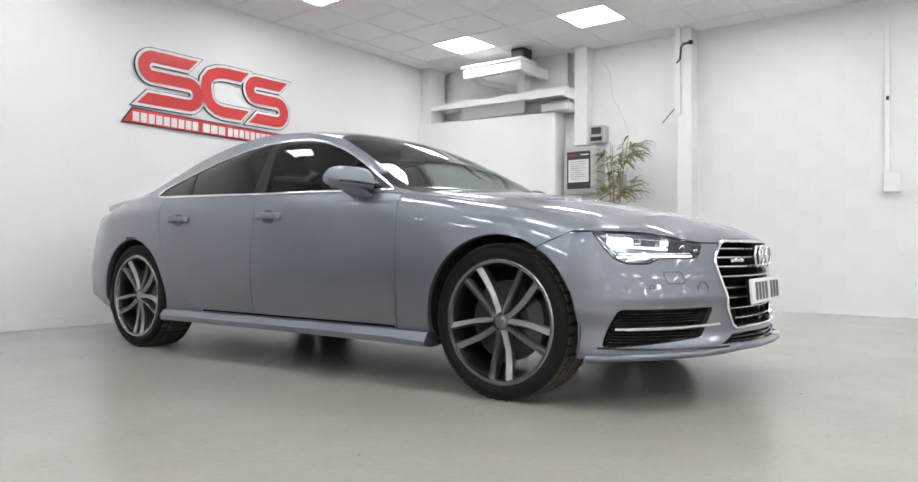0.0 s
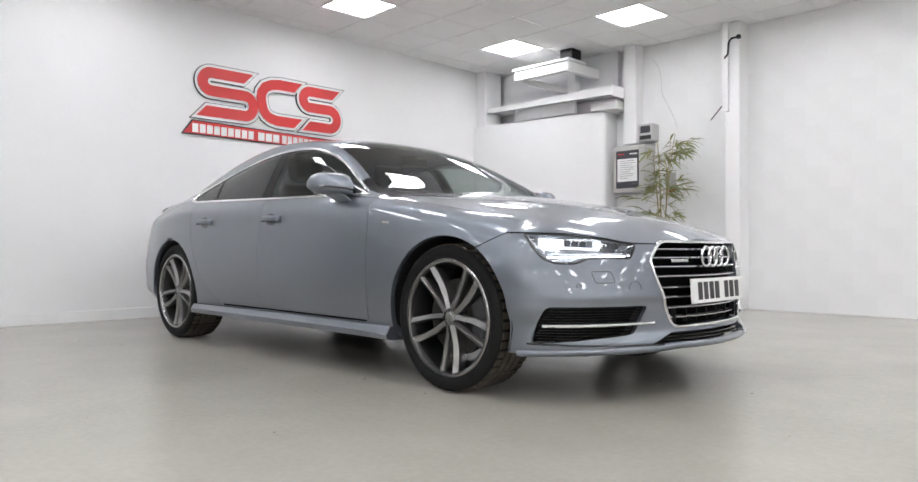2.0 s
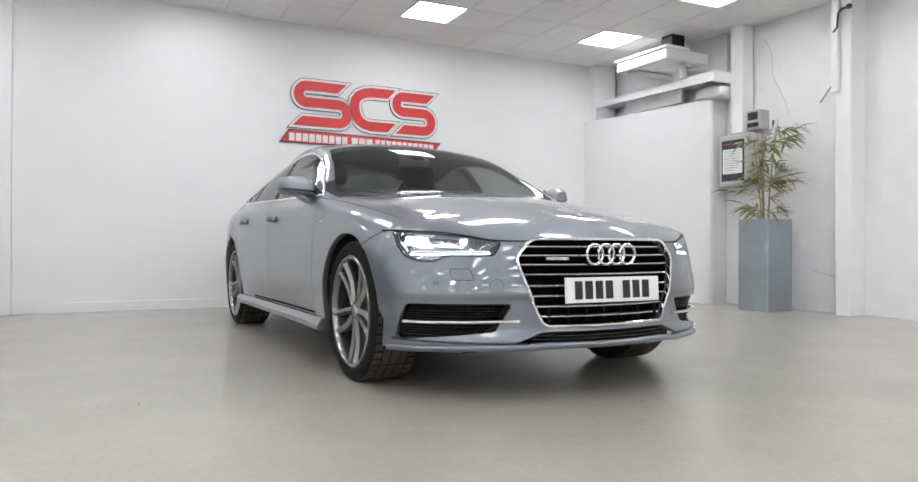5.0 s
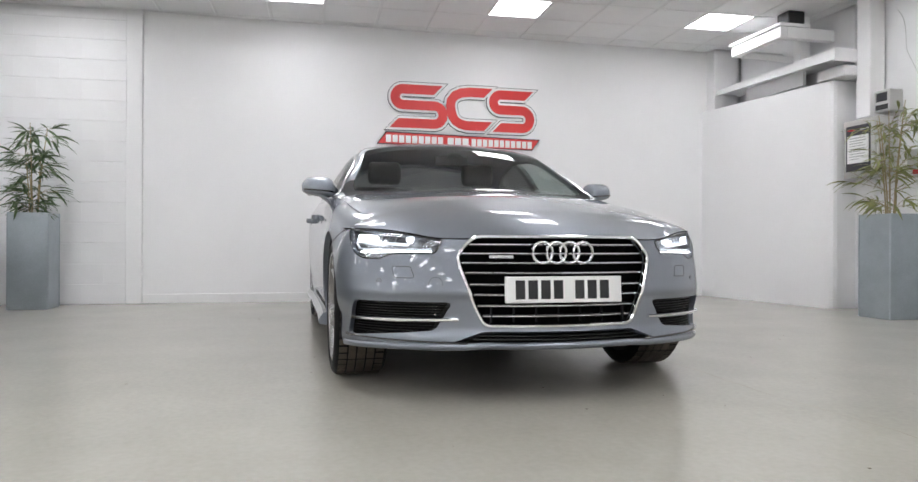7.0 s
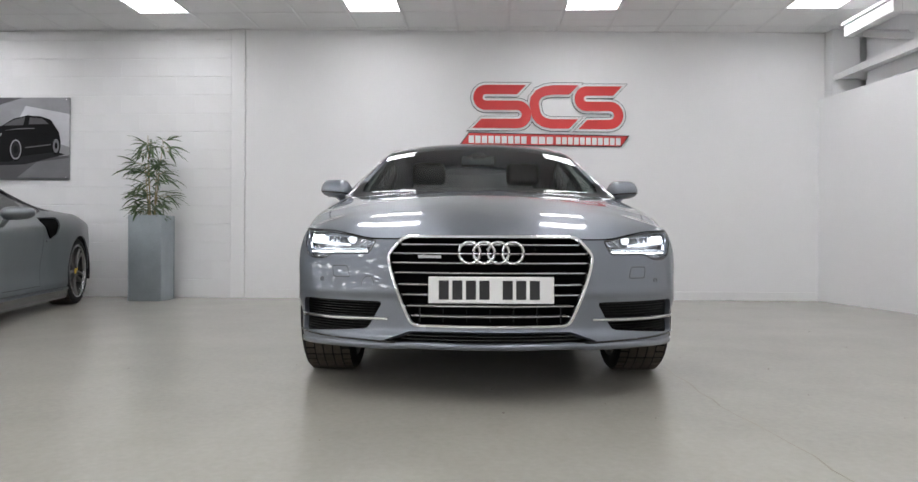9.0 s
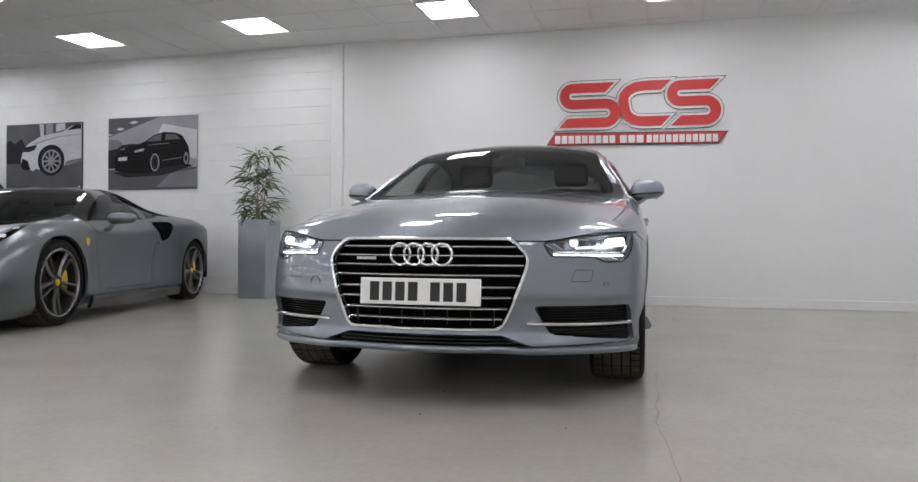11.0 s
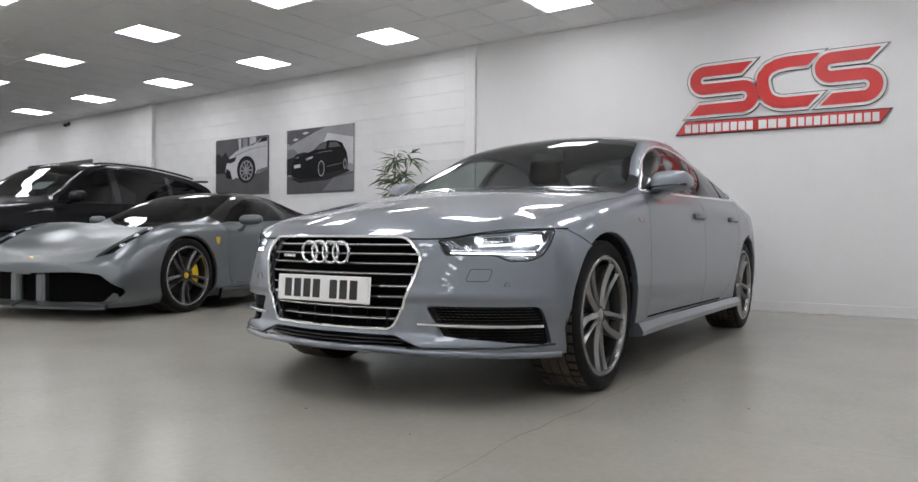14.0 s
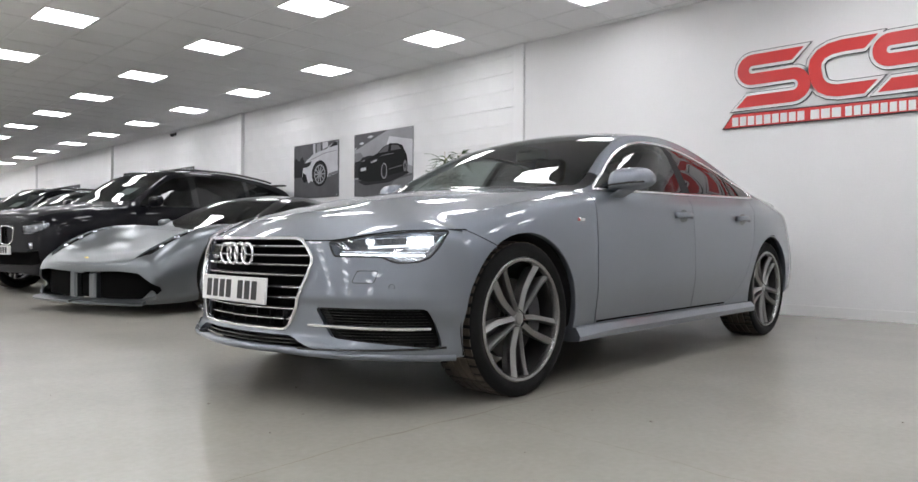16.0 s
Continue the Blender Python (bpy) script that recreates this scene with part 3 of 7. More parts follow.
def inside(poly, x, y):
    hit = False
    for (x0, y0), (x1, y1) in zip(poly, poly[1:] + poly[:1]):
        if (y0 > y) != (y1 > y) and x < (x1 - x0) * (y - y0) / (y1 - y0) + x0:
            hit = not hit
    return hit


def nearest_on(poly, x, y):
    best = None
    for (x0, y0), (x1, y1) in zip(poly, poly[1:] + poly[:1]):
        dx, dy = x1 - x0, y1 - y0
        t = min(1, max(0, ((x - x0) * dx + (y - y0) * dy) / (dx * dx + dy * dy + 1e-12)))
        px, py = x0 + t * dx, y0 + t * dy
        d = (px - x) ** 2 + (py - y) ** 2
        if best is None or d < best[0]:
            best = (d, px, py)
    return best


class Skin:
    """A sheet of faces whose pieces can be cut apart along outlines drawn in a flat view of it."""

    def __init__(self, points, faces, flat, lift):
        self.p = [Vector(q) for q in points]
        self.faces = [tuple(f) for f in faces]
        self.flat = [tuple(q) for q in flat]
        self.lift = lift          # flat coordinates -> point of the sheet
        self.tag = [None] * len(self.faces)
        self.cutline = set()

    def cut(self, name, poly, only=None, rule=None):
        """Tag the faces whose middle lies inside the outline, and pull the border onto it."""
        poly = [tuple(q) for q in poly]
        lo = (min(q[0] for q in poly) - 0.03, min(q[1] for q in poly) - 0.03)
        hi = (max(q[0] for q in poly) + 0.03, max(q[1] for q in poly) + 0.03)
        near, owners = [], {}
        for i, f in enumerate(self.faces):
            cx = sum(self.flat[v][0] for v in f) / len(f)
            cy = sum(self.flat[v][1] for v in f) / len(f)
            if not (lo[0] < cx < hi[0] and lo[1] < cy < hi[1]) or (only and self.tag[i] not in only) or (rule and not rule(i)):
                continue
            near.append(i)
            if inside(poly, cx, cy):
                self.tag[i] = name
        mine = {v for i in near if self.tag[i] == name for v in self.faces[i]}
        rest = {v for i in near if self.tag[i] != name for v in self.faces[i]}
        for v in mine & rest:
            d, px, py = nearest_on(poly, *self.flat[v])
            if d < 0.0009:
                q = self.lift(px, py)
                if q is not None:
                    self.flat[v], self.p[v] = (px, py), q
            self.cutline.add(v)

    def pieces(self, gap=0.0022, depth=0.03):
        """Split by tag: {tag: (points, faces)}, borders on cut lines drawn back and folded inwards."""
        normal = [Vector() for _ in self.p]
        for f in self.faces:
            a, b, c = self.p[f[0]], self.p[f[1]], self.p[f[2]]
            n = (b - a).cross(c - a)
            for v in f:
                normal[v] += n
        out = {}
        for name in dict.fromkeys(self.tag):
            fs = [f for f, t in zip(self.faces, self.tag) if t == name]
            index, pts, new_faces = {}, [], []
            centre = {}
            count = {}
            for f in fs:
                for a, b in zip(f, f[1:] + f[:1]):
                    count[frozenset((a, b))] = count.get(frozenset((a, b)), 0) + 1
                mid = sum((self.p[v] for v in f), Vector()) / len(f)
                for v in f:
                    centre.setdefault(v, []).append(mid)
            for v in {v for f in fs for v in f}:
                q = self.p[v].copy()
                if v in self.cutline:
                    d = sum((m - q for m in centre[v]), Vector())
                    if d.length > 1e-6:
                        q += d.normalized() * gap
                index[v] = len(pts)
                pts.append(q)
            new_faces = [tuple(index[v] for v in f) for f in fs]
            low = {}
            for f in fs:
                for a, b in zip(f, f[1:] + f[:1]):
                    if count[frozenset((a, b))] == 1 and a in self.cutline and b in self.cutline:
                        for v in (a, b):
                            if v not in low:
                                n = normal[v].normalized() if normal[v].length > 0 else Vector((0, 0, 1))
                                low[v] = len(pts)
                                pts.append(pts[index[v]] - n * depth)
                        new_faces.append((index[b], index[a], low[a], low[b]))
            out[name] = (pts, new_faces)
        return out


def sheet(name, groups, mat, parent, label="", mirrored=False, smooth=True):
    """Join (points, faces, flip) groups into one smooth mesh part."""
    verts_, faces_ = [], []
    for pts, fs, flip in groups:
        n = len(verts_)
        verts_ += [(q[0], -q[1] if flip else q[1], q[2]) for q in pts]
        faces_ += [tuple(n + i for i in (f[::-1] if flip else f)) for f in fs]
    me_ = bpy.data.meshes.new(name)
    me_.from_pydata([tuple(v) for v in verts_], [], faces_)
    me_.materials.append(mat)
    bm_ = bmesh.new()
    bm_.from_mesh(me_)
    bmesh.ops.remove_doubles(bm_, verts=bm_.verts, dist=0.0004)
    bm_.to_mesh(me_)
    bm_.free()
    me_.polygons.foreach_set("use_smooth", [smooth] * len(me_.polygons))
    if smooth:
        me_.set_sharp_from_angle(angle=radians(38))
    ob = new(name, me_)
    ob.parent = parent
    if label:
        ob["label"] = label
    return ob


def grid_faces(nu, nv):
    return [(i * nv + j, i * nv + j + 1, (i + 1) * nv + j + 1, (i + 1) * nv + j) for i in range(nu - 1) for j in range(nv - 1)]


def spin_bm(profile, seg, bm=None, closed=True):
    """Turn a profile of (radius, y) round the y axis."""
    bm = bm or bmesh.new()
    rings = []
    for k in range(seg):
        a = 2 * math.pi * k / seg
        rings.append([bm.verts.new((r * math.cos(a), y, r * math.sin(a))) for r, y in profile])
    n = len(profile)
    for k in range(seg):
        a, c = rings[k], rings[(k + 1) % seg]
        for i in range(n if closed else n - 1):
            bm.faces.new((a[i], a[(i + 1) % n], c[(i + 1) % n], c[i]))
    return bm


def make_wheel(parent, m, rim_mat, cap_mat, tyre_r=TYRE_R, rim_r=RIM_R, width=0.262, caliper_mat=None, style="double", name="wheel"):
    """A road wheel in its own frame: y points outwards, the outer face near y = 0."""
    w = new(name)
    w.empty_display_size = 0.1
    w.parent = parent
    w.matrix_basis = m
    # tyre: sidewalls and shoulder
    R, r, W = tyre_r, rim_r, width
    prof = [(r - 0.004, -0.018), (r + 0.012, -0.006), (r + 0.030, 0.000), (R - 0.034, -0.002), (R - 0.018, -0.008), (R - 0.008, -0.018), (R - 0.006, -0.026), (R - 0.007, -0.028),
            (R - 0.007, -W + 0.028), (R - 0.006, -W + 0.026), (R - 0.016, -W + 0.010), (R - 0.034, -W + 0.002), (r + 0.02, -W), (r - 0.004, -W + 0.018)]
    ty = part("tyre", spin_bm(prof, 96), M["rubber"], w, "black low-profile tyre", smooth=True)
    ty.data.set_sharp_from_angle(angle=radians(50))
    # tread: ribs, the outer ones notched
    bm = bmesh.new()
    seg = 144
    ribs = [(-0.024, -0.062, True), (-0.070, -0.104, False), (-0.112, -0.150, False), (-0.158, -0.192, False), (-0.200, -W + 0.024, True)]
    for y0, y1, notch in ribs:
        for k in range(seg):
            if notch and k % 3 == 2:
                continue
            if not notch and k % 9 == 8:
                continue
            a0, a1 = 2 * math.pi * k / seg, 2 * math.pi * (k + 1) / seg
            q = [bm.verts.new((rr * math.cos(a), y, rr * math.sin(a))) for rr in (R - 0.0075, R - (0.002 if notch else 0.0)) for y in (y0, y1) for a in (a0, a1)]
            for f in ((4, 5, 7, 6), (0, 1, 5, 4), (2, 6, 7, 3), (0, 4, 6, 2), (1, 3, 7, 5)):
                bm.faces.new([q[i] for i in f])
    part("tread", bm, M["tread"], ty, "dusty brown-grey tread blocks")
    # rim barrel and lip
    lip = [(r + 0.002, -0.024), (r + 0.003, -0.008), (r - 0.003, -0.004), (r - 0.014, -0.006), (r - 0.018, -0.016), (r - 0.020, -0.034)]
    rim = part("rim", spin_bm(lip, 96), M["rim_lip"], w, "turned alloy rim lip", smooth=True)
    rim.data.set_sharp_from_angle(angle=radians(40))
    barrel = [(r - 0.012, -0.024), (r - 0.020, -0.040), (r - 0.030, -0.080), (r - 0.030, -W + 0.03), (r - 0.004, -W + 0.012), (r, -W + 0.02), (r - 0.016, -W + 0.05), (r - 0.010, -0.05)]
    part("rim_barrel", spin_bm(barrel, 72), M["barrel"], w, "dark rim barrel", smooth=True)

    def spoke(r0, r1, o0, o1, w0, w1, skew):
        """A ridged spoke along +x of the wheel's face, offset sideways by o."""
        b = bmesh.new()
        rows = []
        steps = 7
        for i in range(steps + 1):
            k = i / steps
            rad = r0 + (r1 - r0) * k
            off = o0 + (o1 - o0) * (k / 0.42 * 0.62 if k < 0.42 else 0.62 + 0.38 * (k - 0.42) / 0.58)
            hw = (w0 + (w1 - w0) * k) / 2
            dish = -0.018 - 0.020 * math.sin(math.pi * min(1, k * 1.0)) * 0.6 - 0.014 * (1 - k)
            ridge = skew * hw * 0.45
            rows.append([b.verts.new(q) for q in ((rad, dish - 0.024, off - hw), (rad, dish - 0.006, off - hw * 0.93), (rad, dish + 0.008, off + ridge), (rad, dish - 0.006, off + hw * 0.93), (rad, dish - 0.024, off + hw), (rad, dish - 0.058, off + hw * 0.6), (rad, dish - 0.058, off - hw * 0.6))])
        for a, c in zip(rows, rows[1:]):
            for i in range(7):
                b.faces.new((a[i], a[(i + 1) % 7], c[(i + 1) % 7], c[i]))
        b.faces.new(rows[0][::-1])
        b.faces.new(rows[-1])
        return b

    if style == "double":
        pairs = [(0.036, r - 0.013, 0.014, 0.047, 0.027, 0.034, -1), (0.036, r - 0.013, -0.014, -0.047, 0.027, 0.034, 1)]
        count = 5
    else:
        pairs = [(0.045, r - 0.014, 0.012, 0.040, 0.026, 0.030, -1), (0.045, r - 0.014, -0.012, -0.040, 0.026, 0.030, 1)]
        count = 5
    for args in pairs:
        b = spoke(*args)
        bmesh.ops.recalc_face_normals(b, faces=b.faces)
        me_ = bpy.data.meshes.new("spoke")
        b.to_mesh(me_)
        b.free()
        me_.materials.append(rim_mat)
        for k in range(count):
            sp = new("spoke", me_)
            sp.parent = w
            sp.matrix_basis = pose(0, 0, 0, 0, 90 - k * 360 / count, 0)
    hub = part("hub", spin_bm([(0.0001, -0.034), (0.032, -0.034), (0.038, -0.040), (0.046, -0.060), (0.050, -0.080), (0.0001, -0.080)], 40, closed=False), rim_mat, w, smooth=True)
    hub.data.set_sharp_from_angle(angle=radians(35))
    part("hub_cap", spin_bm([(0.0001, -0.026), (0.020, -0.0262), (0.026, -0.029), (0.028, -0.036)], 32, closed=False), cap_mat, w, "round centre cap", smooth=True)
    for k in range(5):
        a = radians(90 + k * 72)
        b = spin_bm([(0.0001, -0.030), (0.008, -0.030), (0.0105, -0.034), (0.0105, -0.05)], 10, closed=False)
        for v in b.verts:
            v.co += Vector((0.056 * math.cos(a), -0.012, 0.056 * math.sin(a)))
        part("wheel_bolt", b, M["caliper"], w)
    part("brake_disc", spin_bm([(0.085, -0.088), (0.178, -0.088), (0.178, -0.118), (0.085, -0.118)], 64), M["disc"], w, "grey cast brake disc")
    part("disc_bell", spin_bm([(0.0001, -0.080), (0.080, -0.080), (0.088, -0.092), (0.0001, -0.092)], 32, closed=False), M["disc"], w)
    b = bmesh.new()
    row = []
    for k in range(9):
        a = radians(150 + 60 * k / 8)
        row.append([b.verts.new((rr * math.cos(a), yy, rr * math.sin(a))) for rr, yy in ((0.120, -0.070), (0.196, -0.066), (0.204, -0.085), (0.204, -0.135), (0.120, -0.135))])
    for a, c in zip(row, row[1:]):
        for i in range(5):
            b.faces.new((a[i], a[(i + 1) % 5], c[(i + 1) % 5], c[i]))
    b.faces.new(row[0][::-1])
    b.faces.new(row[-1])
    part("brake_caliper", b, caliper_mat or M["caliper"], w)
    return w


def strip_bm(points, normals, width, height, bm=None, closed=False):
    """A flat-topped moulding along points, standing proud along the normals."""
    bm = bm or bmesh.new()
    pts = [Vector(p) for p in points]
    nn = len(pts)
    rows = []
    for i, p in enumerate(pts):
        a = pts[(i - 1) % nn] if closed or i else p
        c = pts[(i + 1) % nn] if closed or i < nn - 1 else p
        d = (c - a).normalized()
        n = Vector(normals[i]).normalized()
        s = d.cross(n).normalized() * width / 2
        rows.append([bm.verts.new(q) for q in (p - s - n * height, p - s + n * height * 0.6, p - s * 0.6 + n * height, p + s * 0.6 + n * height, p + s + n * height * 0.6, p + s - n * height)])
    for i in range(nn if closed else nn - 1):
        a, c = rows[i], rows[(i + 1) % nn]
        for k in range(6):
            bm.faces.new((a[k], a[(k + 1) % 6], c[(k + 1) % 6], c[k]))
    if not closed:
        bm.faces.new(rows[0][::-1])
        bm.faces.new(rows[-1])
    return bm


def resample(poly, step, closed=True):
    pts = poly + [poly[0]] if closed else list(poly)
    out = []
    for a, c in zip(pts, pts[1:]):
        n = max(1, int(math.hypot(c[0] - a[0], c[1] - a[1]) / step))
        out += [(a[0] + (c[0] - a[0]) * i / n, a[1] + (c[1] - a[1]) * i / n) for i in range(n)]
    if not closed:
        out.append(pts[-1])
    return out


def rounded(poly, r, n=4):
    """Round a polygon's corners."""
    out = []
    k = len(poly)
    for i in range(k):
        p, a, c = Vector(poly[i]), Vector(poly[i - 1]), Vector(poly[(i + 1) % k])
        ra, rc = min(r, (a - p).length * 0.45), min(r, (c - p).length * 0.45)
        s, e = p + (a - p).normalized() * ra, p + (c - p).normalized() * rc
        for j in range(n + 1):
            t = j / n
            out.append(tuple((1 - t) ** 2 * s + 2 * t * (1 - t) * p + t * t * e))
    return out


CAR_POSE = pose(-1.539, 3.72, 0)
car = empty("car", CAR_POSE, "blue-grey metallic four-door fastback car with headlights on", "car")

# --- side and top skin, one half
XS = np.concatenate([np.arange(0.34, -3.60, -0.02), np.linspace(-3.60, -4.02, 22)])
half = np.array([station(x) for x in XS])
# even out the wings lengthwise, so that the sections run into one another
for lap in range(6):
    q = half.copy()
    ahead_n = int(np.sum(XS > -0.49))
    q[1:-1, :ROW[4] + 1, 1:] += 0.5 * (0.5 * (half[:-2, :ROW[4] + 1, 1:] + half[2:, :ROW[4] + 1, 1:]) - half[1:-1, :ROW[4] + 1, 1:])
    q[1:ahead_n - 1, ROW[4] + 1:, 1:] += 0.5 * (0.5 * (half[:ahead_n - 2, ROW[4] + 1:, 1:] + half[2:ahead_n, ROW[4] + 1:, 1:]) - half[1:ahead_n - 1, ROW[4] + 1:, 1:])
    back = int(np.sum(XS > -0.66))
    q[back + 1:-1, ROW[5]:, 1:] += 0.5 * (0.5 * (half[back:-2, ROW[5]:, 1:] + half[back + 2:, ROW[5]:, 1:]) - half[back + 1:-1, ROW[5]:, 1:])
    q[-25:] = half[-25:]
    half = q
nu, nv = half.shape[:2]
pts_half = half.reshape(-1, 3)
faces_half = [f[::-1] for f in grid_faces(nu, nv)]
tree = BVHTree.FromPolygons([tuple(p) for p in pts_half], faces_half)
row_of = [j for i in range(nu - 1) for j in range(nv - 1)]


def lift_side(x, z):
    hit = tree.ray_cast(Vector((x, 3, z)), Vector((0, -1, 0)))
    return hit[0]


def lift_top(x, y):
    hit = tree.ray_cast(Vector((x, max(y, 0.0), 3)), Vector((0, 0, -1)))
    return hit[0]


skin = Skin(pts_half, faces_half, [(p[0], p[2]) for p in pts_half], lift_side)


def disc_poly(cx, cz, r, n=72):
    return [(cx + r * math.cos(2 * math.pi * k / n), cz + r * math.sin(2 * math.pi * k / n)) for k in range(n)]


low = lambda i: row_of[i] < ROW[4]
skin.cut("drop", disc_poly(0.0, HUB_Z + 0.002, ARCH), rule=low)
skin.cut("drop", disc_poly(-BASE, HUB_Z + 0.002, ARCH), rule=low)
skin.cut("drop", [(0.20, 0.667), (0.345, 0.737), (0.40, 0.737), (0.40, 0.1), (0.30, 0.1)], only=(None,), rule=lambda i: row_of[i] < ROW[3])
skin.cut("drop", [(0.33, 0.1), (0.33, 0.5), (0.5, 0.5), (0.5, 0.1)], only=(None,), rule=low)
DLO = [(-0.665, 0.957), (-0.80, 1.032), (-0.92, 1.100), (-1.05, 1.167), (-1.18, 1.225), (-1.30, 1.264), (-1.45, 1.294), (-1.62, 1.306), (-1.80, 1.303), (-2.00, 1.283), (-2.20, 1.244), (-2.40, 1.184), (-2.56, 1.124), (-2.67, 1.078), (-2.728, 1.046), (-2.735, 1.016), (-2.715, 1.001), (-2.66, 0.998), (-2.30, 0.990), (-1.90, 0.980), (-1.50, 0.971), (-1.10, 0.963), (-0.75, 0.956)]
mid_rows = lambda i: ROW[3] <= row_of[i] < ROW[6]
skin.cut("window_front", DLO, only=(None,), rule=mid_rows)
skin.cut("sail", [(-0.5, 0.90), (-0.86, 0.90), (-0.90, 1.20), (-0.5, 1.20)], only=("window_front",))
skin.cut("pillar", [(-1.60, 0.9), (-1.715, 0.9), (-1.80, 1.4), (-1.735, 1.4)], only=("window_front",))
skin.cut("window_rear", [(-1.70, 0.9), (-2.36, 0.9), (-2.50, 1.3), (-1.72, 1.4)], only=("window_front",))
skin.cut("window_quarter", [(-2.30, 0.9), (-3, 0.9), (-3, 1.3), (-2.40, 1.3)], only=("window_front",))
F_DOOR = [(-0.590, 0.960), (-0.575, 0.80), (-0.572, 0.50), (-0.580, 0.33), (-0.585, 0.245), (-1.68, 0.245), (-1.672, 0.50), (-1.662, 0.80), (-1.655, 1.0)]
R_DOOR = [(-1.655, 1.0), (-1.662, 0.80), (-1.672, 0.50), (-1.68, 0.245), (-2.10, 0.258), (-2.24, 0.300), (-2.35, 0.368), (-2.44, 0.455), (-2.515, 0.58), (-2.575, 0.74), (-2.60, 0.88), (-2.615, 1.02)]
under_belt = lambda i: row_of[i] < ROW[4]
skin.cut("door_front", F_DOOR, only=(None,), rule=under_belt)
skin.cut("door_rear", R_DOOR, only=(None,), rule=under_belt)

# top: bonnet, windscreen and rear window
skin.flat, skin.lift = [(p[0], p[1]) for p in skin.p], lift_top
bonnet_rows = lambda i: row_of[i] >= ROW[4]
WIND = [(-0.515, -0.05), (-0.518, 0.12), (-0.532, 0.32), (-0.562, 0.52), (-0.605, 0.66), (-0.655, 0.735), (-0.73, 0.738), (-0.80, 0.722), (-1.00, 0.662), (-1.20, 0.622), (-1.265, 0.606), (-1.295, 0.56), (-1.335, 0.40), (-1.355, 0.20), (-1.36, -0.05)]
skin.cut("windscreen", WIND, only=(None,), rule=lambda i: row_of[i] >= ROW[5])
BACK = [(-2.62, -0.05), (-2.63, 0.40), (-2.66, 0.535), (-3.05, 0.60), (-3.40, 0.585), (-3.50, 0.50), (-3.54, -0.05)]
skin.cut("rear_window", BACK, only=(None,), rule=lambda i: row_of[i] >= ROW[5])
for i, f in enumerate(skin.faces):
    if skin.tag[i] is None and row_of[i] >= ROW[4] and sum(skin.p[v].x for v in f) / 4 > -0.50:
        skin.tag[i] = "bonnet"
    elif skin.tag[i] is None and row_of[i] < ROW[4] and sum(skin.p[v].x for v in f) / 4 > -0.60:
        skin.tag[i] = "wing"
    elif skin.tag[i] is None and row_of[i] >= ROW[4] and sum(skin.p[v].x for v in f) / 4 > -0.80 and sum(skin.p[v].y for v in f) / 4 < 0.80:
        skin.tag[i] = "scuttle"
tags_at = {}
for f, t in zip(skin.faces, skin.tag):
    for v in f:
        tags_at.setdefault(v, set()).add(t)
skin.cutline |= {v for v, t in tags_at.items() if len(t) > 1}
pieces = skin.pieces()

# --- nose of the bonnet: height field from the last station to the bumper's top line
S_CORNER, S_ARCH = (float(np.interp(-x, -PLAN[:, 0], PLAN_S)) for x in (0.345, 0.20))
top_line = pchip([0, 0.18, 0.44, 0.52, 0.70, 0.865, S_CORNER - 0.04, S_CORNER, (S_CORNER + S_ARCH) / 2, S_ARCH], [0.704, 0.701, 0.690, 0.691, 0.714, 0.731, 0.738, 0.739, 0.705, 0.670])
front_row = half[0][ROW[3]:]
s_grid = np.linspace(0, S_CORNER, 400)
edge = bumper(s_grid, top_line(s_grid))
NW = 18
nose = []
for q in front_row:
    k = np.interp(q[1], edge[:, 1], np.arange(400))
    ex, ez = np.interp(k, np.arange(400), edge[:, 0]), np.interp(k, np.arange(400), edge[:, 2])
    L = max(ex - q[0], 0.0)
    jj = int(ROW[3]) + len(nose)
    slope0 = float((half[0, jj, 2] - half[3, jj, 2]) / (half[0, jj, 0] - half[3, jj, 0]))
    slope1 = -0.62
    line = []
    for w in np.linspace(0, 1, NW):
        w = 1 - (1 - w) ** 1.5
        h00, h10, h01, h11 = 2 * w**3 - 3 * w**2 + 1, w**3 - 2 * w**2 + w, 3 * w**2 - 2 * w**3, w**3 - w**2
        line.append((q[0] + L * w, q[1], h00 * q[2] + h10 * L * slope0 + h01 * ez + h11 * L * slope1))
    nose.append(line)
nose = np.array(nose).transpose(1, 0, 2)
nose_skin = Skin(nose.reshape(-1, 3), grid_faces(NW, nose.shape[1]), [(p[0], p[1]) for p in nose.reshape(-1, 3)], lambda a, b: None)
ncol = nose.shape[1] - 1
for i in range(len(nose_skin.faces)):
    nose_skin.tag[i] = "wing" if i % ncol < SPLIT[3] else "bonnet"
nose_pieces = nose_skin.pieces(gap=0.0)


def both(*tags, src=pieces):
    return [(*src[t], flip) for t in tags if t in src for flip in (False, True)]


